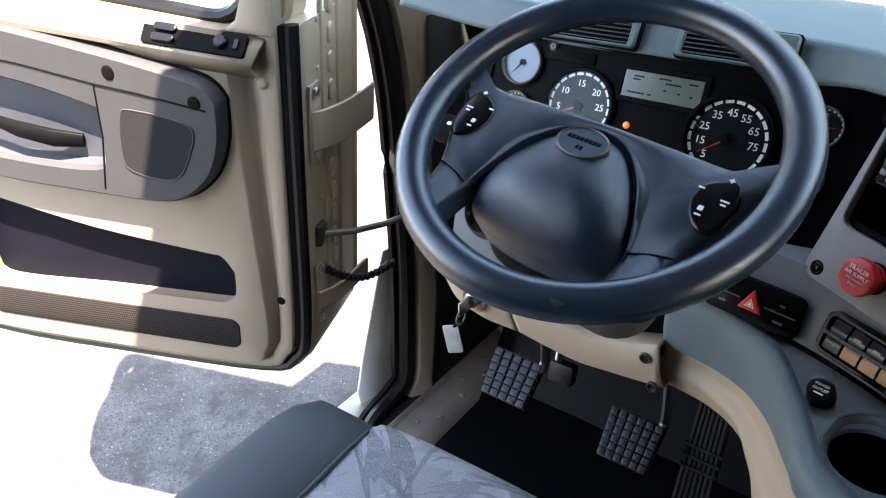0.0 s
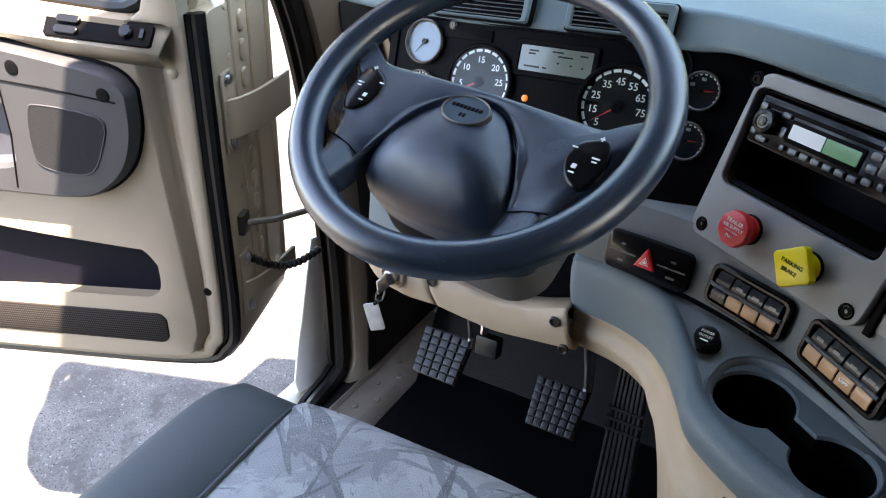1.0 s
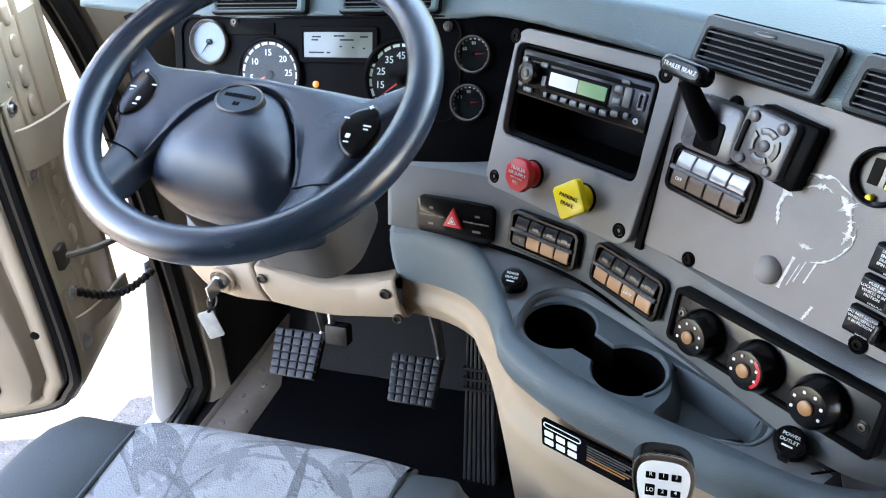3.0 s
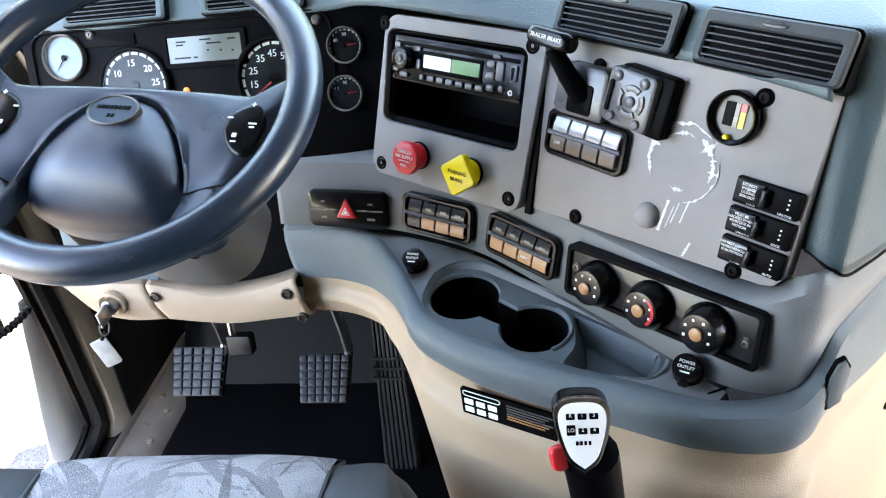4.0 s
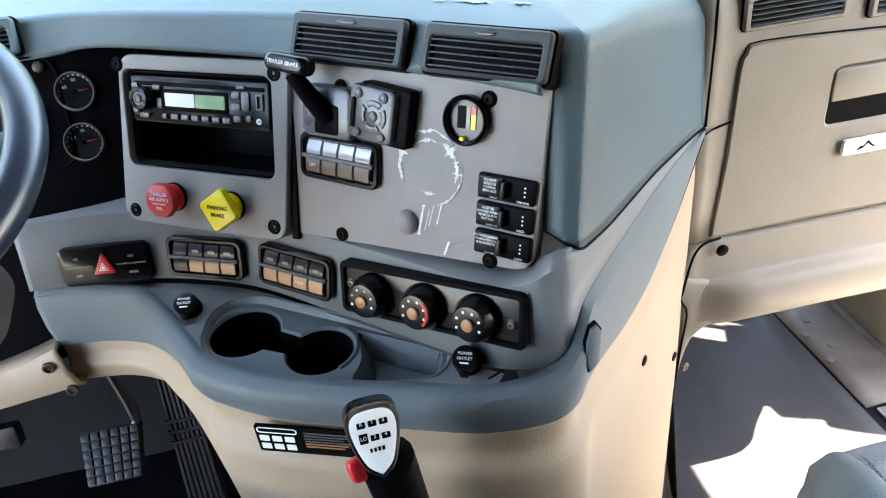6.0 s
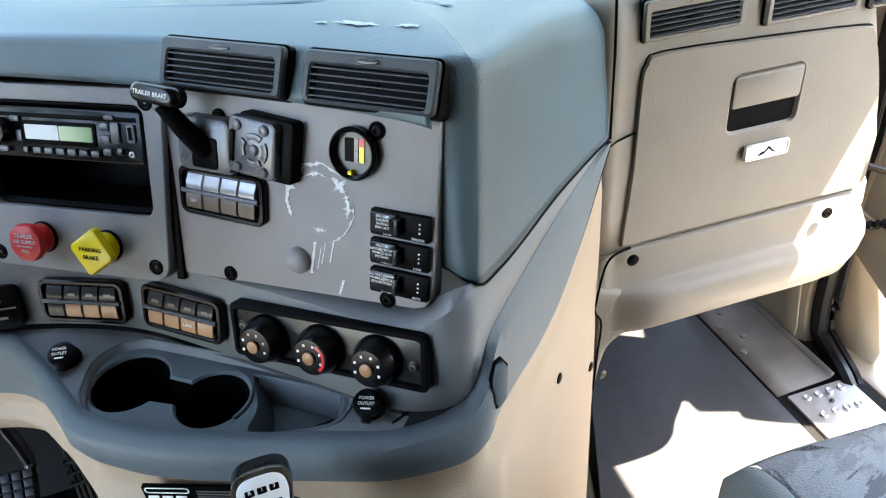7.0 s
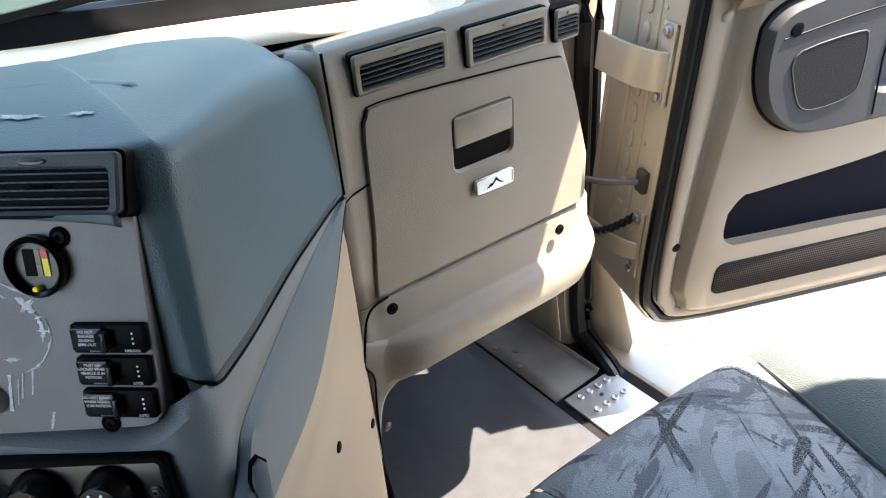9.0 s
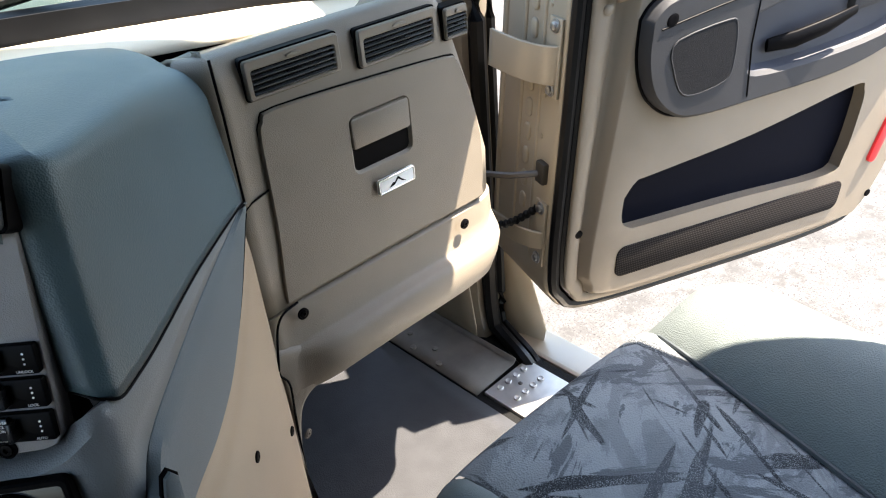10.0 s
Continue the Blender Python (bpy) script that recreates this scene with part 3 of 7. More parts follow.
wells = arc(C1, R1, a_ax + 26, a_ax + 334, 30) + arc(C2, R2, a_ax + 206, a_ax + 514, 30)
bm = bmesh.new()
dk = holed(bm, inset(recess, 0.0035), [wells, coin], 0.7225)
cw1 = loop(bm, inset(coin, 0.0015), 0.7205)
skin(bm, dk[2], cw1)
cw2 = loop(bm, inset(coin, 0.010), 0.6975)
skin(bm, cw1, cw2)
bm.faces.new(cw2)
ww1 = loop(bm, inset(wells, 0.002), 0.7195)
skin(bm, dk[1], ww1)
part("tray_floor", bm, GREY, dash, "lowered deck round the cup holders")
# well walls coloured black for the shade deep inside the grey tray
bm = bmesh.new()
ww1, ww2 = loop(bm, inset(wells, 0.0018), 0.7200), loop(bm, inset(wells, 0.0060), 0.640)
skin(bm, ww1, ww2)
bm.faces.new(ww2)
part("cup_well", bm, CLUST, dash, "pair of joined cup wells, depth shade painted black")
bm = bmesh.new()
sweep(bm, [(x, y, 0.7225) for x, y in arc(C2, R2 + 0.001, -62, 52, 16)], 0.0022, 8)
part("cup_ring", bm, GREY, dash, "raised rib round the second cup holder")
bm = bmesh.new()
sweep(bm, [(x, y, z) for (x, y), z in zip([(0.1015, -0.2610), (0.118, -0.2545), (0.1285, -0.2445), (0.1265, -0.2255), (0.118, -0.2160)], (0.7285, 0.7300, 0.7310, 0.7330, 0.7340))], 0.0012, 6)
part("plate_edge", bm, BLACK, dash, "dark joint at the tray's end")

# upper pad: rear face and top, from the cluster round to the side
EDGE = smooth_curve([(-0.84, 0.165), (-0.62, 0.118), (-0.40, 0.113), (-0.27, 0.108), (-0.19, 0.075), (-0.03, -0.030), (0.08, -0.118), (0.160, -0.193), (0.198, -0.212), (0.231, -0.194), (0.33, -0.085), (0.435, 0.015)], 12)
NE = len(EDGE)
EB = smooth_curve([(-0.84, 0.15), (-0.62, 0.098), (-0.40, 0.095), (-0.27, 0.092), (-0.20, 0.066), (-0.035, -0.046), (0.072, -0.136), (0.150, -0.215), (0.178, -0.250), (0.208, -0.232), (0.315, -0.118), (0.428, -0.006)], 12)


def pad_row(zf, f, inw=0.0, fwd=0.0):
    row = []
    for i in range(NE):
        s = 11 * i / (NE - 1)
        p = EB[i].lerp(EDGE[i], f)
        d = EDGE[min(i + 3, NE - 1)] - EDGE[max(i - 3, 0)]
        d.normalize()
        p = p + Vector((-d.y, d.x)) * inw * edge_r(s)
        y = p.y + (far_y(p.x) - p.y) * fwd
        z = zf(s)
        x = max(p.x, row[-1][0] + 1e-5) if row else p.x
        row.append((x, y, z + (far_z(x) - 0.012 - z) * fwd ** 2.6))
    return row


ZLOW = ((0, 0.965), (3, 0.962), (4, 0.972), (5, 0.966), (6, 0.962), (7.31, 0.958), (7.315, 0.852), (8.2, 0.842), (9, 0.836), (10, 0.82), (11, 0.80))
bm = bmesh.new()
ZTOP = ((0, 1.0), (3, 1.0), (5, 1.004), (8, 1.004), (9, 1.0), (10, 0.982), (11, 0.946))
I0 = round(7.32 / 11 * (NE - 1))
def edge_r(s):
    return 0.009 + 0.006 * ease(s, 6.75, 7.7) + 0.026 * ease(s, 8.6, 11.0)


round_row = pad_row(lambda s: ramp(s, ZTOP) - edge_r(s), 0.9)
low_row = pad_row(lambda s: ramp(max(s, 7.45), ZLOW, 0.06), 0.0)
front_low = pad_row(lambda s: ramp(s, ((0, 0.965), (3, 0.962), (4, 0.972), (5, 0.969), (6, 0.970), (8, 0.969))), 0.0)
loft(bm, [[Vector(a).lerp(Vector(b_), f) for a, b_ in zip(front_low[:I0 + 1], round_row[:I0 + 1])] for f in (0, 0.25, 0.5, 0.75, 1.0)])
loft(bm, [[Vector(a).lerp(Vector(b_), f) for a, b_ in zip(low_row[I0:], round_row[I0:])] for f in (0, 0.06, 0.2, 0.4, 0.6, 0.8, 1.0)])
rows = [round_row]
for k in range(1, 9):
    a = radians(90) * k / 8
    rows.append(pad_row(lambda s: ramp(s, ZTOP) - edge_r(s) * (1 - math.sin(a)), 0.9 + 0.1 * math.sin(a), 1 - math.cos(a)))
for f in (0.04, 0.12, 0.22, 0.35, 0.5, 0.65, 0.8, 1.0):
    rows.append(pad_row(lambda s: ramp(s, ZTOP) + 0.004 * min(1, f * 8), 1.0, 1.0, f))
loft(bm, rows)
PADTOP = [Vector(p) for r in rows[-9:] for p in r]
bmesh.ops.remove_doubles(bm, verts=bm.verts, dist=0.0004)
part("upper_pad", bm, PAD, dash, "blue-grey padded dashboard top", solid=0.006, sharp=80)

bm = bmesh.new()
sweep(bm, [Vector(p) + Vector((0.0018, -0.0018, 0.0)) for p in pad_row(lambda s: ramp(max(s, 7.45), ZLOW, 0.06), 0.0)[I0:]], 0.0012, 6)
part("seam", bm, BLACK, dash, "dark joint line")
bm = bmesh.new()
edge_ = [Vector(p) for p in level(lambda s: ramp(s, ZB), lambda s: lip(s) + 0.0018)]
n_ = len(edge_)
sweep(bm, edge_[round(n_ * 0.915):], [0.0003 + 0.0014 * k / (n_ * 0.085) for k in range(n_ - round(n_ * 0.915))], 6)
part("seam", bm, BLACK, dash, "dark joint line")
bm = bmesh.new()
sweep(bm, [(0.4275, -0.008, 0.96), (0.4285, -0.0095, 0.90), (0.4285, -0.0095, 0.80)], 0.0016, 6)
part("seam", bm, BLACK, dash, "dark joint line")
bm = bmesh.new()
sweep(bm, [tuple(p) for p in smooth_curve([(0.470, -0.004, 0.636), (0.446, -0.0075, 0.634), (0.4335, -0.0095, 0.622), (0.4265, -0.0110, 0.598), (0.4215, -0.0120, 0.570), (0.4200, -0.0115, 0.552), (0.4300, -0.0120, 0.530), (0.4300, -0.0080, 0.480), (0.4330, 0.004, 0.40), (0.4400, 0.022, 0.30), (0.4500, 0.05, 0.16)], 4)], 0.0017, 6)
part("seam", bm, BLACK, dash, "dark joint line")

# passenger face in taupe, wrapping to the pillar
PB = smooth_curve([(0.395, 0.022), (0.416, 0.003), (0.434, -0.004), (0.47, 0.0), (0.62, 0.002), (0.78, 0.002), (0.835, 0.010), (0.862, 0.038), (0.884, 0.09), (0.908, 0.16), (0.940, 0.25)], 6)


def prow(z, off, fwd=0.0):
    row = []
    for i, p in enumerate(PB):
        d = PB[min(i + 1, len(PB) - 1)] - PB[max(i - 1, 0)]
        d.normalize()
        q = p + Vector((d.y, -d.x)) * (off if z > 0.631 else off * (0.12 + 0.88 * ease(p.x, 0.425, 0.51)))
        q.x -= (max(0, z - 0.72) * 0.36 + max(0, 0.60 - z) * 0.35 * (1 - ease(p.y, 0.03, 0.09))) * ease(q.x, 0.70, 0.86)
        y = q.y + (far_y(q.x) - q.y) * fwd
        row.append((q.x, y, z))
    return row


bm = bmesh.new()
loft(bm, [prow(z, o, f) for z, o, f in ((0.866, -0.03, 1.0), (0.888, -0.03, 0.7), (0.915, -0.03, 0.4), (0.941, -0.03, 0.15), (0.951, -0.03, 0.06), (0.955, -0.026, 0.0), (0.953, -0.017, 0), (0.945, -0.007, 0), (0.93, -0.002, 0), (0.90, 0.0, 0), (0.80, 0.0, 0), (0.70, 0.0, 0), (0.635, 0.0, 0))])
part("passenger_face", bm, TAUPE, dash, "taupe passenger side fascia", solid=0.006)
bm = bmesh.new()
sweep(bm, [(0.424, -0.003, 0.782), (0.440, -0.0035, 0.792), (0.466, -0.001, 0.797)], 0.0013, 6)
part("seam", bm, BLACK, dash, "dark joint line")
bm = bmesh.new()
loft(bm, [prow(z, o, f) for z, o, f in ((0.634, -0.010, 0), (0.632, 0.001, 0), (0.629, 0.004, 0), (0.600, 0.006, 0), (0.577, 0.007, 0), (0.573, 0.010, 0), (0.570, 0.020, 0), (0.565, 0.026, 0), (0.556, 0.030, 0), (0.535, 0.031, 0), (0.512, 0.027, 0), (0.497, 0.014, 0), (0.493, -0.01, 0), (0.496, -0.06, 0))])
part("knee_bolster", bm, TAUPE, dash, "taupe knee bolster below the glove box", solid=0.006)
# leg between console and passenger footwell, swept up into the bolster
leg = [(0.372, 0.075), (0.380, 0.075), (0.386, 0.20)] + [tuple(p) for p in smooth_curve([(0.396, 0.29), (0.411, 0.37), (0.426, 0.43), (0.440, 0.468), (0.456, 0.487), (0.478, 0.4955), (0.53, 0.498)], 4)] + [(0.53, 0.55), (0.412, 0.59)] + [tuple(p) for p in smooth_curve([(0.408, 0.56), (0.404, 0.50), (0.392, 0.36)], 4)]
bm = bmesh.new()
prism(bm, leg, -0.004, 0.022, 0.008, Matrix(((1, 0, 0, 0), (0, 0, -1, 0), (0, 1, 0, 0), (0, 0, 0, 1))), 3)
bmesh.ops.subdivide_edges(bm, edges=[e for e in bm.edges if e.calc_length() > 0.1], cuts=4, use_grid_fill=False)
for v in bm.verts:
    k = max(0.0, 0.50 - v.co.z)
    v.co.y += 0.012 + 0.16 * k - 0.3 * k * k
    v.co.x += 0.20 * k
part("console_leg", bm, TAUPE, dash, "taupe upright beside the footwell", sharp=60)

# instrument cluster panel
bm = bmesh.new()
outline = [(-0.225, -0.135), (0.235, -0.135), (0.235, 0.058), (-0.230, 0.062)]
prism(bm, outline, -0.03, 0.0, 0.002)
part("cluster_panel", bm, CLUST, dash, "black instrument cluster panel", matrix=CL)

# radio panel with its opening
bm = bmesh.new()
ringplate(bm, [(x + (0.010 * (y + 0.08) / 0.16), y + 0.006 * (1 - (x / 0.105) ** 2) * (1 if y > 0 else 0)) for x, y in rr(0.202, 0.17, 0.016, 0.0, -0.003, 6)], rr(0.178, 0.098, 0.010, 0.002, 0.021, 6), -0.012, 0.006)
rpl = part("radio_panel", bm, RADIOP, dash, "grey radio surround panel", matrix=RP)
bm = bmesh.new()
box(bm, 0.1035, 0.1110, -0.086, 0.080, -0.014, -0.001, 0.001)
part("panel_return", bm, BLACK, dash, "dark return edge beside the radio panel", matrix=RP)
bm = bmesh.new()
ringplate(bm, rr(0.180, 0.100, 0.010, 0.002, 0.021, 6), rr(0.166, 0.086, 0.008, 0.002, 0.021, 6), -0.06, 0.0, bev=0.004)
part("radio_pocket", bm, BLACK, rpl, "black storage pocket under the radio")
bm = bmesh.new()
prism(bm, rr(0.178, 0.098, 0.008, 0.002, 0.021, 6), -0.085, -0.08)
part("pocket_back", bm, BLACK, rpl)
for x0, x1, y0, y1 in ((-0.084, 0.088, -0.0242, -0.0225), (-0.084, -0.081, -0.0225, 0.066), (0.085, 0.088, -0.0225, 0.066)):
    bm = bmesh.new()
    box(bm, x0, x1, y0, y1, -0.08, -0.004)
    part("pocket_wall", bm, BLACK, rpl)
for x, y in ((-0.092, 0.074), (0.095, 0.073), (-0.086, -0.076), (0.088, -0.074)):
    screw(rpl, pose(x, y, 0.005), 0.006)

# centre panel
bm = bmesh.new()
prism(bm, [(-0.136, -0.084)] + [(0.108, -0.066), (0.117, -0.063), (0.123, -0.055), (0.125, 0.087)] + [(-0.130, 0.081)], -0.015, 0.002, 0.0015)
cpl = part("centre_panel", bm, PANEL, dash, "warm grey centre panel with glue marks", matrix=CP)
for x, y in ((-0.073, 0.064), (0.074, 0.070), (-0.071, -0.073), (0.085, -0.063)):
    screw(cpl, pose(x, y, 0.002), 0.0055)

# knee panels and the steering column surround on the driver's side
def knee(pts_top, pts_bot, material, label, thick=0.03):
    bm = bmesh.new()
    rows = []
    for f, o in ((0.0, 0.03), (0.0, 0.004), (0.06, 0.0), (0.5, -0.006), (0.9, -0.002), (1.0, 0.006), (1.0, 0.03)):
        rows.append([(a[0] + (b[0] - a[0]) * f, -0.004 + o + 0.02 * max(0, (-0.6 - a[0]) / 0.1), a[1] + (b[1] - a[1]) * f) for a, b in zip(pts_top, pts_bot)])
    loft(bm, rows)
    return part("knee_panel", bm, material, dash, label, solid=0.004)


top1 = smooth_curve([(-0.678, 0.672), (-0.66, 0.668), (-0.62, 0.664), (-0.552, 0.660)], 5)
bot1 = smooth_curve([(-0.668, 0.640), (-0.640, 0.604), (-0.60, 0.598), (-0.532, 0.600)], 5)
knee(top1, bot1, TAN, "tan knee panel with the ignition lock")
top2 = smooth_curve([(-0.549, 0.660), (-0.50, 0.650), (-0.44, 0.641), (-0.385, 0.651), (-0.345, 0.664)], 5)
bot2 = smooth_curve([(-0.529, 0.600), (-0.48, 0.594), (-0.44, 0.592), (-0.39, 0.597), (-0.332, 0.603)], 5)
knee(top2, bot2, TAN, "tan knee panel below the steering column")
CSM = frame_at((-0.535, 0.035, 0.755), (1, 0, 0), (0, 0.25, 1))
bm = bmesh.new()
prism(bm, [(-0.125, -0.09), (-0.10, -0.125), (0.0, -0.125), (0.0, 0.075), (-0.125, 0.075)], -0.02, 0.0, 0.004)
cs = part("column_surround", bm, GREY, dash, "dark grey panel beside the steering column", matrix=CSM)
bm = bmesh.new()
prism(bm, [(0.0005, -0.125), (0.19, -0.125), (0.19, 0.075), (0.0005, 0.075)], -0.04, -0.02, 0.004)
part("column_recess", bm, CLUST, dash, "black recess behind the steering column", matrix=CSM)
for x, z in ((-0.537, 0.645), (-0.357, 0.645), (-0.344, 0.607)):
    bm = bmesh.new()
    lathe(bm, ((0.007, -0.002), (0.007, 0.0015), (0.0055, 0.002), (0.0045, -0.001)), 16)
    part("screw_hole", bm, SPRINGM, dash, matrix=frame_at((x, -0.009, z), (1, 0, 0), (0, 0, 1)))
# ---- driver and passenger seats ----
def seat(name, cx, w, front, back, top, yaw, label, skin_mat, cloth, ins, lift):
    th = thing(name, pose(cx, 0, 0, 0, 0, yaw), label, "seat", "cab seats")
    d = front - back
    cy = (front + back) / 2

    def puff(bm, w_, d_, z0, z1, r, cyy, crown):
        pts = rr(w_, d_, r, 0, cyy, 6)
        cur = loop(bm, pts, z0)
        bm.faces.new(cur[::-1])
        for k in range(9):
            a = radians(90) * k / 8
            ins_ = crown * (1 - math.cos(a))
            nx = loop(bm, [(x * (1 - 2 * ins_ / w_), cyy + (y - cyy) * (1 - 2 * ins_ / d_)) for x, y in pts], z1 - crown + crown * math.sin(a))
            skin(bm, cur, nx)
            cur = nx
        bm.faces.new(cur)
    bm = bmesh.new()
    puff(bm, w, d, top - 0.14, top - 0.004, 0.07, cy, 0.045)
    cu = part("cushion", bm, skin_mat, th, "plain cushion with side bolsters", sharp=60)
    fl, fr_, bl, br = ins
    NX, NY = 20, 30
    bm = bmesh.new()
    rows = []
    for j in range(NY + 1):
        v = j / NY
        row = []
        for i in range(NX + 1):
            f = i / NX
            uu = f * 2 - 1
            x = (bl + (br - bl) * f) * (1 - v) + (fl + (fr_ - fl) * f) * v
            y = back + 0.02 + (d - 0.012) * v
            drop = 0.035 * max(0, (v - 0.93) / 0.07) ** 2.0
            seam = 0.004 * math.exp(-(abs(uu) - 0.34) ** 2 / 0.0008)
            puffy = 0.010 * (1 - uu ** 4)
            row.append((x, y, top - 0.002 + puffy - drop - seam))
        rows.append(row)
    loft(bm, rows)
    part("insert", bm, cloth, cu, "grey brush-patterned cloth insert", sharp=80)
    for sx, (xf, xb) in ((-1, (fl, bl)), (1, (fr_, br))):
        bm = bmesh.new()
        sweep(bm, [(xb + (xf - xb) * k / 14, back + 0.03 + (d - 0.03) * k / 14, top + 0.001 - 0.03 * max(0, (k / 14 - 0.9) / 0.1) ** 2.0) for k in range(15)], 0.003, 6)
        part("piping", bm, SEATD, cu)
        # bolster rising outside the insert
        bm = bmesh.new()
        rows = []
        for k in range(17):
            v = k / 16
            y = back + 0.02 + (d - 0.015) * v
            x0 = xb + (xf - xb) * v
            x1 = sx * (w / 2 - 0.045 * max(0, (v - 0.8) / 0.2) ** 2)
            hh_ = lift * (1 - max(0, (v - 0.72) / 0.28) ** 2.5)
            dr = 0.04 * max(0, (v - 0.9) / 0.1) ** 2
            row = []
            for i in range(13):
                f = i / 12
                z = top - 0.001 + hh_ * math.sin(math.pi * min(1, f * 0.9) ** 0.9) ** 0.8 - dr - 0.09 * max(0, (f - 0.72) / 0.28) ** 2
                row.append((x0 + (x1 - x0) * f + sx * 0.006 * math.sin(3.14 * f), y, z))
            rows.append(row)
        loft(bm, rows)
        part("bolster", bm, skin_mat, cu, sharp=80)
    bm = bmesh.new()
    box(bm, -w / 2 + 0.06, w / 2 - 0.06, back + 0.05, front - 0.1, FLOOR + 0.012, top - 0.13, 0.02)
    part("pedestal", bm, BLACK, th, "black seat pedestal")
    return th


seat("driver_seat", -0.452, 0.56, -0.195, -0.74, 0.575, 2, "slate driver seat with grey patterned cloth", SEATD, CLOTH_D, (-0.155, 0.185, -0.14, 0.15), 0.022)
seat("passenger_seat", 0.672, 0.55, -0.30, -0.85, 0.575, -3, "green-grey passenger seat with patterned cloth", SEATG, CLOTH_P, (-0.205, 0.125, -0.19, 0.0), 0.055)

# ---- steering wheel ----
WM = frame_at((-0.367, -0.168, 0.977), (0.991, 0.131, 0.0), (0, 0.883, 0.465)) @ pose(0, 0, 0, 0, 0, -12)
sw = thing("steering_wheel", WM, "black four-spoke truck steering wheel with switch pads", "steering wheel")
RW, RH = 0.153, 0.0
bm = bmesh.new()
sweep(bm, [(RW * math.cos(a), RW * math.sin(a), 0.0) for a in [2 * math.pi * k / 96 for k in range(96)]], 0.0152, 18, closed=True)
part("rim", bm, RIMM, sw, "smooth black vinyl rim", sharp=80)
def dome(bm, pts, z0, z1, depth, steps=6):
    """A cushion-like cap: each ring shrinks towards the middle."""
    cx = sum(p[0] for p in pts) / len(pts)
    cy = sum(p[1] for p in pts) / len(pts)
    cur = loop(bm, pts, z0)
    bm.faces.new(cur[::-1])
    for k in range(steps + 1):
        a = radians(90) * k / steps
        f = 1 - depth * (1 - math.cos(a))
        nx = loop(bm, [(cx + (x - cx) * f, cy + (y - cy) * f) for x, y in pts], z0 + 0.006 + (z1 - z0 - 0.006) * math.sin(a))
        skin(bm, cur, nx)
        cur = nx
    bm.faces.new(cur)


# moulded spoke frame: each half runs from the crown over the upper spoke down to the lower spoke
OUTER = smooth_curve([(0.0, 0.0205), (0.045, 0.0205), (0.088, 0.0210), (0.116, 0.0220), (0.132, 0.0270), (0.145, 0.0400), (0.1525, 0.0330), (0.1500, 0.0150), (0.1385, 0.0020), (0.1315, -0.0140), (0.1270, -0.0360), (0.1180, -0.0560), (0.1110, -0.0740), (0.1075, -0.0930), (0.1120, -0.1080), (0.0960, -0.1230), (0.0730, -0.1360)], 5)
INNER = smooth_curve([(0.0, 0.0104), (0.013, 0.0078), (0.026, 0.0020), (0.037, -0.0080), (0.047, -0.0200), (0.0525, -0.0300), (0.0560, -0.0370), (0.0590, -0.0430), (0.0615, -0.0480), (0.0640, -0.0540), (0.0680, -0.0640), (0.0710, -0.0740), (0.0735, -0.0840), (0.0745, -0.0960), (0.0745, -0.1070), (0.0740, -0.1190), (0.0690, -0.1310)], 5)


def wheel_z(x, y):
    r = math.hypot(x, y)
    return -0.0060 + 0.0090 * ease(r, 0.105, 0.150) - 0.004 * ease(-y, 0.02, 0.07) * (1 - ease(r, 0.105, 0.150))


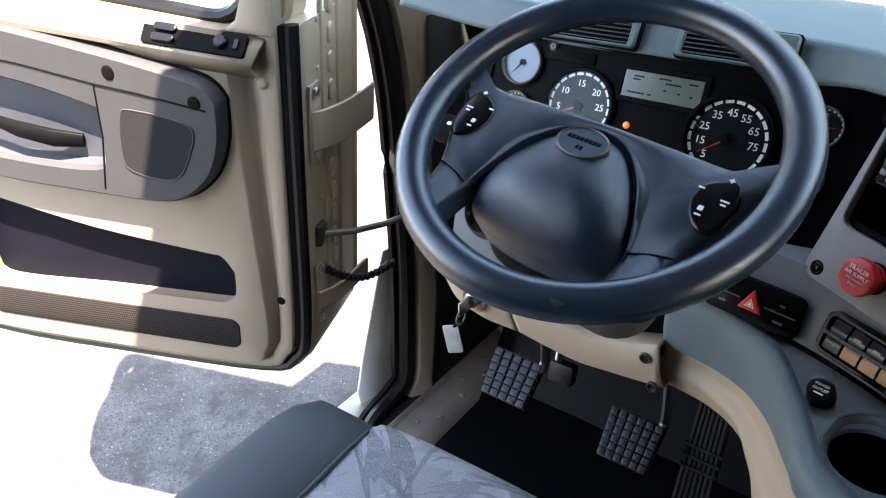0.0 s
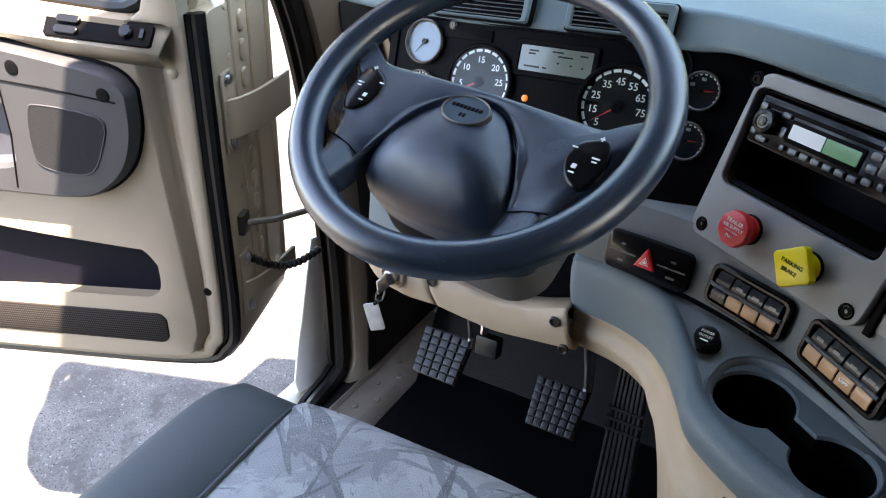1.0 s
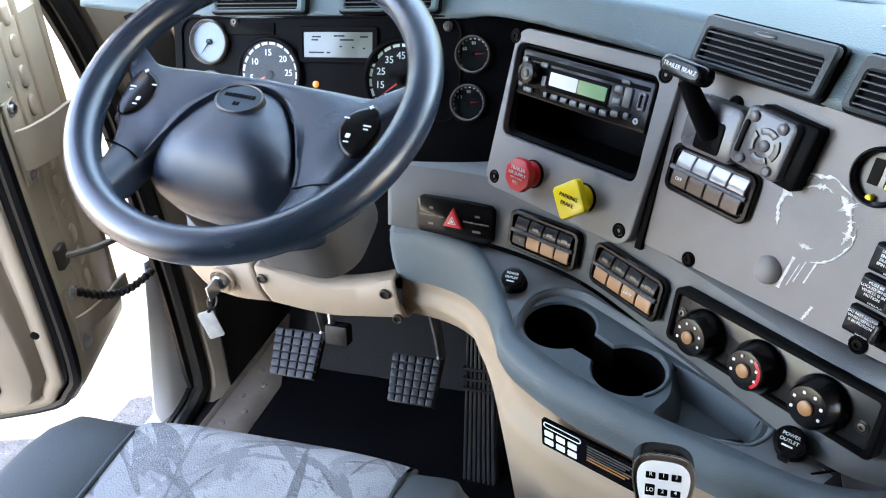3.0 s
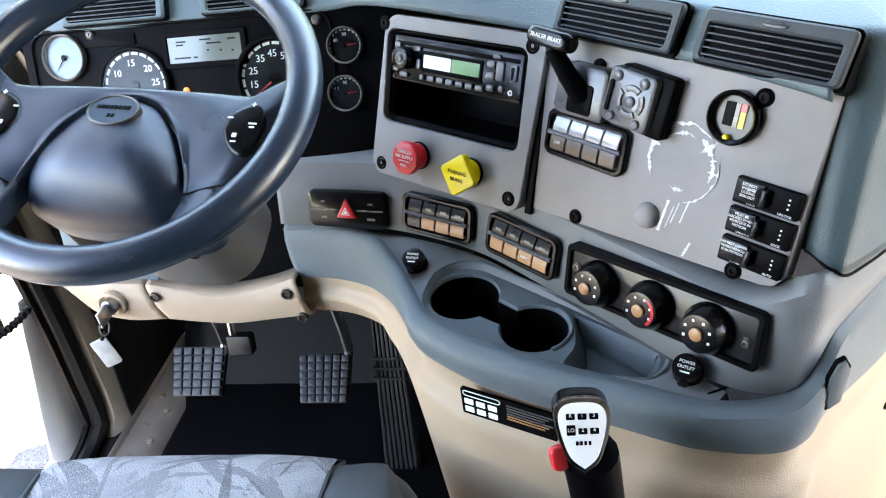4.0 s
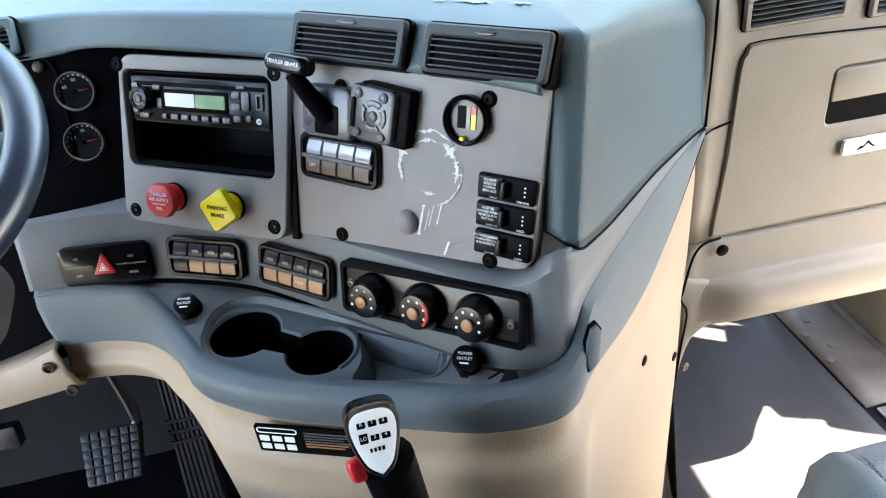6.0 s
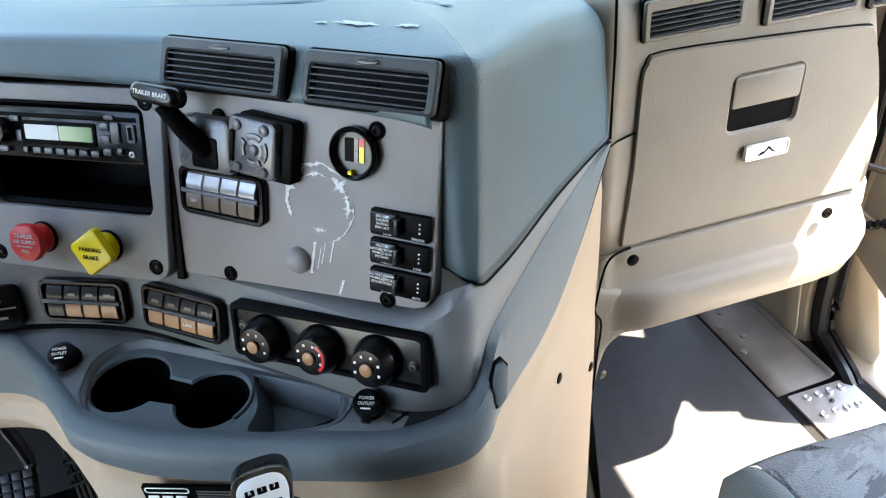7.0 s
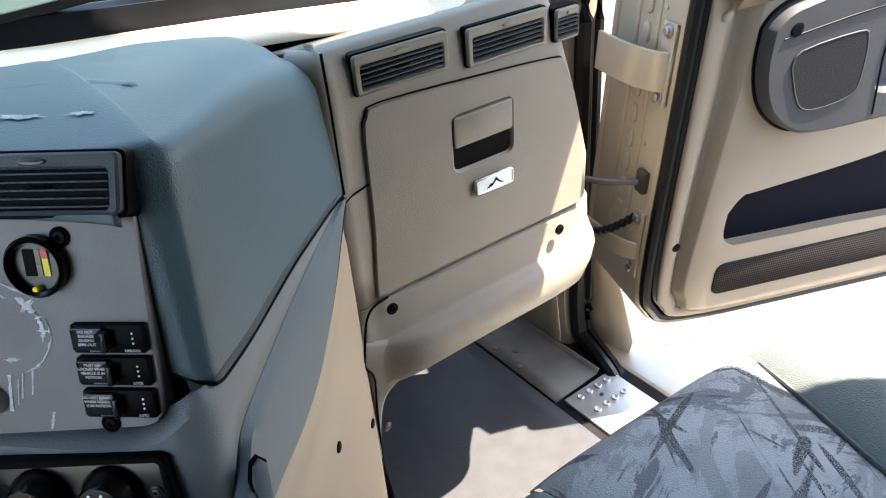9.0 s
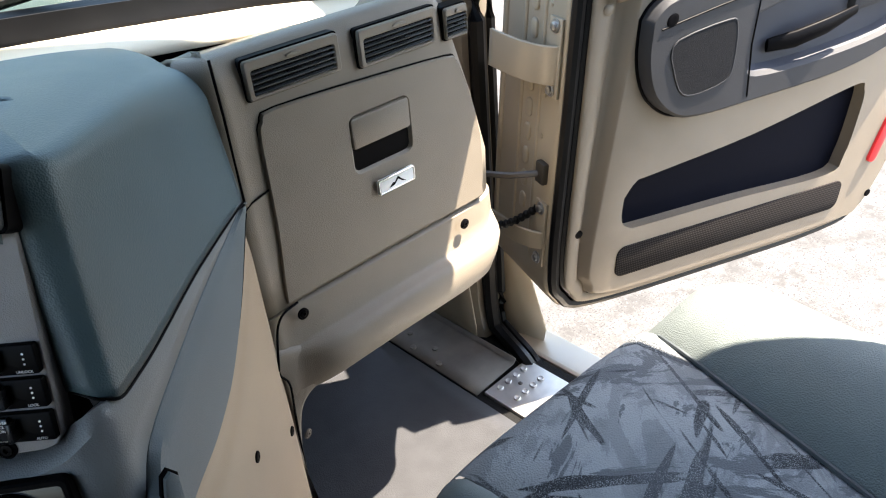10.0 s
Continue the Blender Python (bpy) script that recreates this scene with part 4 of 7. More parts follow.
for sx in (-1, 1):
    bm = bmesh.new()
    rows = []
    for f, dz in ((-0.02, -0.022), (0.0, -0.0045), (0.015, 0.0002), (0.035, 0.0012), (0.06, -0.0010), (0.10, -0.0004), (0.2, 0.0012), (0.4, 0.0022), (0.6, 0.0018), (0.76, 0.0), (0.87, -0.0035), (0.94, -0.008), (0.985, -0.0145), (1.0, -0.022), (0.97, -0.034), (0.6, -0.042)):
        row = []
        for a, b in zip(INNER, OUTER):
            p = a.lerp(b, f)
            w = min(1.0, (b - a).length / 0.03)
            row.append((sx * p.x, p.y, wheel_z(p.x, p.y) + dz * (0.5 + 0.5 * w)))
        rows.append(row)
    loft(bm, rows)
    fr_ = part("spoke_frame", bm, WHEELM, sw, "grained black moulding of upper and lower spoke", sharp=80)
    bm = bmesh.new()
    sweep(bm, [(sx * x, y, wheel_z(x, y) + 0.0016) for x, y in ((0.0755, -0.0815), (0.086, -0.0775), (0.098, -0.0752), (0.109, -0.0752))], 0.0010, 6)
    part("spoke_seam", bm, BLACK, fr_)
    bm = bmesh.new()
    pad = [(sx * (0.110 + (p.x - 0.110) * 0.84), -0.018 + (p.y + 0.018) * 0.84) for p in smooth_curve([(0.0885, -0.0230), (0.0910, -0.0060), (0.1000, 0.0045), (0.1160, 0.0115), (0.1250, 0.0060), (0.1290, -0.0133), (0.1255, -0.0387), (0.1170, -0.0500), (0.1050, -0.0475), (0.0945, -0.0370), (0.0885, -0.0230)], 4)[:-1]]
    if sum(a[0] * b[1] - b[0] * a[1] for a, b in zip(pad, pad[1:] + pad[:1])) < 0:
        pad = pad[::-1]
    prism(bm, pad, -0.028, -0.0015, 0.004, steps=3)
    sp = part("switch_pad", bm, GLOSS, sw, "glossy black switch pad")
    for x, y, w_, h_ in ((0.0965, -0.010, 0.0050, 0.0014), (0.1130, 0.0040, 0.0045, 0.0014), (0.1130, 0.0040, 0.0014, 0.0045), (0.1165, -0.0150, 0.0070, 0.0016), (0.1165, -0.0185, 0.0045, 0.0014), (0.1040, -0.0270, 0.0040, 0.0042), (0.1045, -0.0330, 0.0050, 0.0014)):
        bm = bmesh.new()
        prism(bm, rr(w_, h_, 0.0006, sx * x, y), -0.0015, -0.0012)
        part("symbol", bm, WHITE, sp)
# crowned centre cover
CO = [p for p in smooth_curve([(0.0, 0.0090), (0.026, 0.0006), (0.0455, -0.0210), (0.0575, -0.0430), (0.0660, -0.0640), (0.0695, -0.0800), (0.0650, -0.0920), (0.0520, -0.1010), (0.0280, -0.1060), (0.0, -0.1075)], 5)]
CO = CO + [Vector((-p.x, p.y)) for p in CO[-2:0:-1]]
bm = bmesh.new()
prev = None
cc = Vector((0.0, -0.040))
for k in range(15):
    r = 1 - k / 15
    cur = []
    for p in CO:
        q = cc + (p - cc) * r
        low = ease(-q.y, 0.045, 0.108)
        z = -0.0085 + 0.0180 * (1 - r ** 2.6) - 0.020 * low * r ** 2 - 0.003 * ease(r, 0.93, 1.0)
        cur.append(bm.verts.new((q.x, q.y, z)))
    if prev:
        skin(bm, prev, cur)
    else:
        skin(bm, [bm.verts.new((p.x * 0.96, p.y * 0.96 - 0.002, -0.055)) for p in CO], cur)
    prev = cur
bm.faces.new(prev)
hub = part("airbag_cover", bm, WHEELM, sw, "crowned grained centre cover", sharp=85)
bm = bmesh.new()
dome(bm, [(p.x * 0.95, -0.04 + (p.y + 0.04) * 0.95) for p in CO][::-1], -0.085, -0.034, 0.2)
part("lower_hub", bm, CLUST, hub, "black hub behind the cover", sharp=75)
bm = bmesh.new()
ov = [(0.0225 * math.cos(2 * math.pi * k / 40), 0.0165 * math.sin(2 * math.pi * k / 40)) for k in range(40)]
ringplate(bm, ov, [(x * 0.92, y * 0.92) for x, y in ov], -0.010, 0.0, bev=0.0006)
bd = part("badge", bm, SPRINGM, hub, "oval badge with a raised rim", matrix=pose(0.0, -0.0155, 0.0088, -7, 0, 0))
bm = bmesh.new()
prism(bm, [(x * 0.92, y * 0.92) for x, y in ov], -0.010, -0.001)
# plate's blue-grey is a reflection put into its colour
part("badge_plate", bm, mat("badge_reflection_blue", (0.045, 0.065, 0.085), 0.25, var=0.03, coat=0.3), bd)
for k in range(8):
    bm = bmesh.new()
    box(bm, -0.0150 + k * 0.0038, -0.0122 + k * 0.0038, 0.0010, 0.0046, -0.001, -0.0004)
    part("bar", bm, BLACK, bd)
for x in (-0.0025, 0.0010):
    bm = bmesh.new()
    box(bm, x, x + 0.0022, -0.0080, -0.0045, -0.001, -0.0004)
    part("bar", bm, BLACK, bd)
# column with its shroud, tilt collar and stalk
col = thing("steering_column", WM, "taupe-grey steering column shroud with a stalk", "steering column")
bm = bmesh.new()
dome(bm, rr(0.13, 0.11, 0.04, 0.0, -0.02, 6), -0.20, -0.055, 0.2)
sh = part("shroud", bm, mat("column_taupe_grey", (0.075, 0.069, 0.062), 0.5, grain=0.3, gscale=800), col, "tapered taupe-grey shroud", sharp=60)
for x in (-0.028, 0.028):
    bm = bmesh.new()
    lathe(bm, ((0.0075, -0.002), (0.0075, 0.001), (0.006, 0.0015), (0.005, -0.001)), 16)
    part("screw_hole", bm, BLACK, sh, matrix=frame_at((x, -0.0758, -0.13), (1, 0, 0), (0, 0, 1)))
bm = bmesh.new()
lathe(bm, ((0.034, -0.02), (0.034, 0.004), (0.028, 0.008), (0.024, 0.004), (0.02, -0.008)), 24)
part("collar", bm, GLOSS, col, "black adjuster collar", matrix=WM.inverted() @ frame_at((-0.603, 0.026, 0.748), (1, 0, 0), (0, 0.25, 1)))
bm = bmesh.new()
sweep(bm, [(-0.05, -0.01, -0.075), (-0.10, -0.004, -0.075), (-0.135, 0.0, -0.075)], [0.008, 0.0075, 0.007], 10)
part("stalk", bm, BLACK, col)
bm = bmesh.new()
prism(bm, rr(0.06, 0.028, 0.006), -0.007, 0.007, 0.003)
st = part("stalk_grip", bm, BLACK, col, "flat black turn signal grip", matrix=pose(-0.160, 0.002, -0.075, 0, 0, 4))
for k in range(3):
    bm = bmesh.new()
    prism(bm, rr(0.005, 0.004, 0.001, -0.016 + 0.012 * k, 0.002), 0.007, 0.0074)
    part("symbol", bm, WHITE, st)
# ---- doors ----
A22 = radians(22)


CUPM = mat("pull_cup_slate", (0.034, 0.038, 0.048), 0.45, spec=0.25)


def cab_door(name, m, label, switches):
    th = thing(name, m, label, "door", "cab doors", "structure")
    # painted shell
    shell = [tuple(p) for p in smooth_curve([(0.0, 0.345), (0.0, 0.1), (0.0, -0.21), (0.022, -0.285), (0.09, -0.318), (0.4, -0.325), (0.70, -0.322), (0.80, -0.28), (0.86, -0.1), (0.88, 0.15), (0.88, 0.345)], 4)]
    bm = bmesh.new()
    prism(bm, shell, -0.235, -0.018, 0.012, steps=3)
    sh = part("door_shell", bm, PAINT, th, "champagne painted door shell")
    bm = bmesh.new()
    seal = [Vector((x, y, -0.012)) for x, y in [(p[0] + 0.012 * (1 if p[0] < 0.4 else -1), p[1] + (0.012 if p[1] < -0.2 else 0)) for p in shell]]
    sweep(bm, seal, 0.011, 8)
    part("weatherstrip", bm, RUBBER, sh, "black rubber weatherstrip")
    bm = bmesh.new()
    sweep(bm, [p + Vector((0.015 if p.x < 0.4 else -0.015, 0.012 if p.y < -0.2 else 0, 0.002)) for p in seal], 0.008, 8)
    part("weatherstrip", bm, RUBBER, sh)
    # moulded inner panel with the map pocket cut through
    panel = [tuple(p) for p in smooth_curve([(0.112, 0.335), (0.104, 0.22), (0.088, 0.0), (0.076, -0.19), (0.086, -0.245), (0.125, -0.276), (0.4, -0.283), (0.68, -0.280), (0.765, -0.255), (0.82, -0.08), (0.84, 0.15), (0.84, 0.325), (0.60, 0.33), (0.30, 0.33)], 4)]
    pocket = [tuple(p) for p in smooth_curve([(0.128, -0.078), (0.150, -0.050), (0.185, -0.046), (0.40, -0.030), (0.63, 0.0), (0.665, -0.012), (0.672, -0.05), (0.665, -0.13), (0.63, -0.158), (0.40, -0.150), (0.185, -0.146), (0.150, -0.142), (0.130, -0.122), (0.128, -0.078)], 4)[:-1]]
    bm = bmesh.new()
    ll = holed(bm, panel, [pocket], 0.018)
    for d_, z_ in ((0.0015, 0.0165), (0.004, 0.012), (0.010, -0.004), (0.016, -0.011), (0.024, -0.014)):
        ring_ = [(x - (d_ * (1.3 if x < 0.13 else 0.0) - (d_ * 0.5 if x > 0.8 else 0.0)), y - (d_ * 0.55 if y < -0.2 else 0.0)) for x, y in panel]
        nx_ = loop(bm, ring_, z_)
        skin(bm, ll[0] if d_ == 0.0015 else low, nx_)
        low = nx_
    pin = loop(bm, inset(pocket, 0.004), 0.012)
    skin(bm, ll[1], pin)
    pin2 = loop(bm, inset(pocket, 0.006), -0.014)
    skin(bm, pin, pin2)
    pn = part("inner_panel", bm, BEIGE, th, "moulded beige inner panel")
    bm = bmesh.new()
    l1 = loop(bm, inset(pocket, 0.0045), 0.0120)
    l2 = loop(bm, inset(pocket, 0.0075), -0.0125)
    skin(bm, l1, l2)
    bm.faces.new(l2)
    part("pocket_lining", bm, mat("navy_pocket_lining", (0.004, 0.0045, 0.008), 0.5, spec=0.04), pn, "dark map pocket")
    # carpet strip
    bm = bmesh.new()
    prism(bm, rr(0.555, 0.066, 0.018, 0.408, -0.213, 5), 0.016, 0.0205, 0.0015)
    part("kick_strip", bm, MESHF, pn, "dark ribbed kick strip")
    # flange between the valley and the seal
    bm = bmesh.new()
    flange = [Vector(p) for p in smooth_curve([(0.030, 0.345), (0.030, 0.1), (0.030, -0.20), (0.046, -0.262), (0.105, -0.298), (0.4, -0.304), (0.69, -0.300), (0.775, -0.262), (0.83, -0.08), (0.85, 0.15), (0.85, 0.335)], 6)]
    inn_ = []
    for k, p in enumerate(flange):
        d_ = flange[min(k + 1, len(flange) - 1)] - flange[max(k - 1, 0)]
        d_.normalize()
        inn_.append(Vector((-d_.y, d_.x)))
    wid = lambda p: 0.040 + 0.012 * ease(p.y, -0.1, 0.3) if p.x < 0.06 else 0.030
    loft(bm, [[(p.x + q.x * wid(p) * f, p.y + q.y * wid(p) * f, z) for p, q in zip(flange, inn_)] for f, z in ((0.0, -0.018), (0.0, 0.001), (0.08, 0.004), (0.45, 0.004), (0.6, 0.0015), (0.8, -0.007), (1.0, -0.013), (1.15, -0.0145))])
    part("flange", bm, BEIGE, pn, "moulded flange round the panel", sharp=80)
    for x, y, dz in ((0.050, -0.135, -0.0155), (0.090, -0.268, -0.018), (0.775, -0.235, 0.0)):
        bm = bmesh.new()
        lathe(bm, ((0.008, 0.012), (0.008, 0.0195), (0.006, 0.0202), (0.003, 0.0200)), 14)
        part("screw_cap", bm, BLACK, pn, matrix=pose(x, y, dz))
    bm = bmesh.new()
    lathe(bm, ((0.009, 0.0), (0.009, 0.004), (0.007, 0.006), (0.002, 0.0068)), 16)
    part("trim_clip", bm, BEIGE, pn, "round beige trim clip", matrix=pose(0.056, 0.262, 0.002))
    # armrest with pull cup, speaker and lever
    arm = [tuple(p) for p in smooth_curve([(0.115, 0.235), (0.118, 0.175), (0.140, 0.115), (0.185, 0.072), (0.24, 0.056), (0.36, 0.052), (0.55, 0.052), (0.68, 0.075), (0.78, 0.13), (0.83, 0.24), (0.80, 0.275), (0.55, 0.290), (0.30, 0.277), (0.165, 0.262), (0.130, 0.252), (0.115, 0.235)], 4)[:-1]]
    cup = [tuple(p) for p in smooth_curve([(0.318, 0.200), (0.322, 0.12), (0.345, 0.090), (0.50, 0.082), (0.66, 0.095), (0.73, 0.15), (0.74, 0.215), (0.66, 0.232), (0.45, 0.222), (0.318, 0.200)], 4)[:-1]]
    bm = bmesh.new()
    la = holed(bm, arm, [cup], 0.046)
    e1 = loop(bm, inset(arm, -0.005), 0.040)
    skin(bm, la[0], e1)
    e2 = loop(bm, inset(arm, -0.007), 0.014)
    skin(bm, e1, e2)
    c1 = loop(bm, inset(cup, 0.006), 0.038)
    skin(bm, la[1], c1)
    ar = part("armrest", bm, DGREY, th, "grey armrest with a pull cup")
    bm = bmesh.new()
    sweep(bm, [(x, y, 0.0185) for x, y in inset(arm, -0.008)], 0.0028, 6, closed=True)
    part("joint_line", bm, BLACK, ar, sharp=80)
    bm = bmesh.new()
    c1 = loop(bm, inset(cup, 0.0055), 0.0385)
    c2 = loop(bm, inset(cup, 0.012), 0.0195)
    skin(bm, c1, c2)
    bm.faces.new(c2)
    part("pull_cup", bm, CUPM, ar, "deep blue-black pull cup")
    bm = bmesh.new()
    sweep(bm, [(0.13, 0.222, 0.0462), (0.24, 0.232, 0.0462), (0.318, 0.236, 0.0462), (0.32, 0.15, 0.0462), (0.335, 0.06, 0.0462)], 0.0016, 6)
    part("joint_line", bm, BLACK, ar)
    bm = bmesh.new()
    sweep(bm, [(0.318, 0.236, 0.0462), (0.45, 0.247, 0.0462), (0.62, 0.252, 0.0462), (0.78, 0.245, 0.0462)], 0.0012, 6)
    part("joint_line", bm, BLACK, ar)
    spk = [tuple(p) for p in smooth_curve([(0.156, 0.172), (0.166, 0.197), (0.258, 0.205), (0.280, 0.192), (0.288, 0.125), (0.275, 0.101), (0.215, 0.095), (0.183, 0.112), (0.156, 0.172)], 3)[:-1]]
    bm = bmesh.new()
    prism(bm, spk, 0.044, 0.0475, 0.001)
    part("speaker_mesh", bm, SPKM, ar, "dark speaker mesh")
    bm = bmesh.new()
    sweep(bm, [(x, y, 0.0465) for x, y in spk], 0.0016, 6, closed=True)
    part("speaker_rim", bm, DGREY, ar, sharp=80)
    for x, y in ((0.148, 0.232), (0.288, 0.256)):
        bm = bmesh.new()
        lathe(bm, ((0.0105, 0.03), (0.0105, 0.0470), (0.009, 0.0476), (0.004, 0.0474)), 18)
        part("screw_cap", bm, BLACK, ar, matrix=pose(x, y, 0))
    bm = bmesh.new()
    sweep(bm, [(0.375, 0.128, 0.026), (0.42, 0.132, 0.042), (0.48, 0.140, 0.048), (0.545, 0.150, 0.044)], [0.012, 0.016, 0.015, 0.009], 10, flat=0.5)
    part("door_lever", bm, BLACK, ar, "black door release lever", sharp=70)
    bm = bmesh.new()
    box(bm, 0.55, 0.66, 0.14, 0.195, 0.019, 0.036, 0.01)
    part("pull_block", bm, DGREY, ar)
    # shelf above the armrest and switch plate
    bm = bmesh.new()
    loft(bm, [[(0.06 + 0.78 * k / 10, 0.285 + (0.006 if k > 2 else -0.012), 0.018) for k in range(11)], [(0.06 + 0.78 * k / 10, 0.292, 0.033) for k in range(11)], [(0.055 + 0.79 * k / 10, 0.299, 0.035) for k in range(11)], [(0.05 + 0.80 * k / 10, 0.318, 0.018) for k in range(11)], [(0.045 + 0.81 * k / 10, 0.334, -0.004) for k in range(11)], [(0.045 + 0.81 * k / 10, 0.338, -0.022) for k in range(11)]])
    part("sill_trim", bm, BEIGE, pn, "rounded beige window ledge", solid=0.004)
    if switches:
        ms = frame_at((0.150, 0.3165, 0.0215), (1, -0.02, 0), (0, 0.72, -0.69))
        bm = bmesh.new()
        prism(bm, rr(0.165, 0.034, 0.005), -0.002, 0.004, 0.001)
        pl = part("switch_plate", bm, BLACK, pn, "black window and mirror switch plate", matrix=ms)
        for x, y in ((0.045, 0.008), (0.045, -0.008)):
            bm = bmesh.new()
            dome(bm, rr(0.036, 0.011, 0.005, x, y), 0.003, 0.010, 0.3, 3)
            part("rocker", bm, GLOSS, pl)
        bm = bmesh.new()
        lathe(bm, ((0.010, 0.003), (0.010, 0.010), (0.008, 0.012), (0.005, 0.0115)), 18)
        part("mirror_knob", bm, GLOSS, pl, matrix=pose(-0.045, 0, 0))
        bm = bmesh.new()
        box(bm, -0.072, -0.066, -0.007, 0.007, 0.004, 0.008)
        part("slider", bm, GLOSS, pl)
    # window frame and glass
    bm = bmesh.new()
    wf = rr(0.86, 0.60, 0.06, 0.445, 0.615, 5)
    wi = rr(0.755, 0.54, 0.07, 0.4575, 0.615, 5)
    ringplate(bm, wf, wi, -0.075, -0.02, bev=0.008)
    fr = part("window_frame", bm, PAINT, th, "champagne painted window frame")
    bm = bmesh.new()
    sweep(bm, [Vector((x, y, -0.018)) for x, y in rr(0.765, 0.55, 0.07, 0.4575, 0.615, 5)], 0.011, 8, closed=True)
    part("window_seal", bm, RUBBER, fr, "black glazing rubber")
    bm = bmesh.new()
    prism(bm, [(0.030, 0.330), (0.115, 0.330), (0.092, 0.348), (0.080, 0.385), (0.076, 0.44), (0.076, 0.90), (0.030, 0.90)], -0.02, 0.012, 0.008)
    part("stile_trim", bm, BEIGE, fr, "beige window stile trim")
    bm = bmesh.new()
    sweep(bm, [Vector((x, y, -0.03)) for x, y in rr(0.760, 0.545, 0.07, 0.4575, 0.615, 5)], 0.006, 8, closed=True)
    part("window_seal", bm, RUBBER, fr, "black glazing rubber")
    bm = bmesh.new()
    box(bm, 0.255, 0.279, 0.342, 0.90, -0.055, -0.02, 0.004)
    part("window_post", bm, BLACK, fr, "black quarter light post")
    bm = bmesh.new()
    prism(bm, rr(0.80, 0.55, 0.045, 0.445, 0.615, 5), -0.050, -0.046)
    gp = part("pane", bm, GLASS, fr, "clear side glass")
    gp.visible_shadow = False
    bm = bmesh.new()
    box(bm, 0.10, 0.86, 0.332, 0.350, -0.075, -0.016, 0.004)
    part("window_sill", bm, RUBBER, fr, "black rubber window sill")
    # hinge hardware on the leading edge
    for z0, hw, reach in ((0.175, 0.032, 1.0), (-0.150, 0.017, 0.6)):
        bm = bmesh.new()
        box(bm, -0.006, 0.0, z0 - 0.055, z0 + 0.075, -0.062, -0.026, 0.002)
        hg = part("hinge", bm, PAINT, th, "bolted painted hinge")
        bm = bmesh.new()
        strap = smooth_curve([(-0.003, 0, -0.030), (-0.010, 0, -0.034), (-0.024, 0, -0.050), (-0.038, 0, -0.085), (-0.046, 0, -0.130), (-0.052, 0, -0.13 - 0.055 * reach)], 4)
        loft(bm, [[(p.x, z0 + hh, p.z) for p in strap] for hh in (-hw, 0.002 - hw, 0.0, hw - 0.002, hw)])
        part("hinge_arm", bm, PAINT, hg, sharp=60, solid=0.006)
        for dz in (0.062, -0.042):
            bm = bmesh.new()
            lathe(bm, ((0.012, 0), (0.012, 0.002), (0.007, 0.0025), (0.007, 0.007), (0.005, 0.008)), 12)
            part("bolt", bm, STEEL, hg, matrix=frame_at((-0.006, z0 + dz, -0.044), (0, 0, 1), (0, 1, 0)))
    for z_, r_ in ((-0.086, 0.005), (-0.150, 0.006), (-0.222, 0.008)):
        bm = bmesh.new()
        sweep(bm, [(0.001, 0.95, z_ + 0.02), (0.001, 0.4, z_), (0.001, 0.0, z_), (0.001, -0.19, z_), (0.012, -0.255, z_), (0.05, -0.300, z_)], r_, 8)
        part("pressed_bead", bm, PAINT, sh, sharp=80)
    for k in range(12):
        bm = bmesh.new()
        dome(bm, rr(0.020, 0.034, 0.009), -0.004, 0.005, 0.5, 4)
        part("pressed_dimple", bm, PAINT, sh, matrix=frame_at((0.0, 0.40 - 0.046 * k, -0.118), (0, 0, 1), (0, 1, 0)), sharp=80)
    for k in range(7):
        bm = bmesh.new()
        lathe(bm, ((0.005, 0), (0.0045, 0.0020), (0.002, 0.0028)), 10)
        part("rivet", bm, PAINT, sh, matrix=frame_at((0.0, 0.34 - 0.075 * k, -0.070), (0, 0, 1), (0, 1, 0)))
    bm = bmesh.new()
    sweep(bm, [(0.0, -0.022, -0.05), (-0.05, -0.03, -0.085), (-0.10, -0.032, -0.13), (-0.13, -0.032, -0.17)], 0.006, 8)
    ck = part("check_strap", bm, SPRINGM, th, "dark steel door check strap")
    bm = bmesh.new()
    box(bm, -0.012, 0.0, -0.04, 0.0, -0.062, -0.036, 0.003)
    part("check_bracket", bm, SPRINGM, ck)
    bm = bmesh.new()
    pts = [Vector((-0.002, -0.095, -0.06)).lerp(Vector((-0.11, -0.125, -0.15)), k / 60) + Vector((0, -0.03 * math.sin(3.14 * k / 60), 0)) for k in range(61)]
    sweep(bm, pts, [0.0065 + 0.0018 * (k % 4 < 2) for k in range(61)], 10)
    part("wiring_sleeve", bm, RUBBER, th, "corrugated black wiring sleeve", sharp=20)
    # reflector on the trailing edge
    bm = bmesh.new()
    prism(bm, rr(0.022, 0.085, 0.010), 0.0, 0.008, 0.003)
    part("reflector", bm, RED, th, "red door edge reflector", matrix=pose(0.755, -0.115, 0.017, 0, 0, -14))
    return th


RDM = frame_at((1.0, 0.0, 0.6), (math.cos(A22), -math.sin(A22), 0), (0, 0, 1))
LDM = Matrix.Diagonal((-1, 1, 1, 1)) @ frame_at((0.985, 0.0, 0.605), (math.cos(A22), -math.sin(A22), 0), (0, 0, 1))

def lean(door, k, du):
    """Lean a door's uprights in its own plane, and let its upper lines rise towards the latch."""
    for ob in door.children_recursive:
        m, o = ob.matrix_basis.copy(), ob.parent
        while o is not door:
            m, o = o.matrix_basis @ m, o.parent
        back = m.inverted()
        for v in ob.data.vertices:
            p = m @ v.co
            p.y += max(0.0, p.x - 0.06) * (0.09 * ease(p.y, -0.2, 0.15) + 0.05 * ease(p.y, 0.2, 0.36))
            p.x += k * p.y + du
            v.co = back @ p


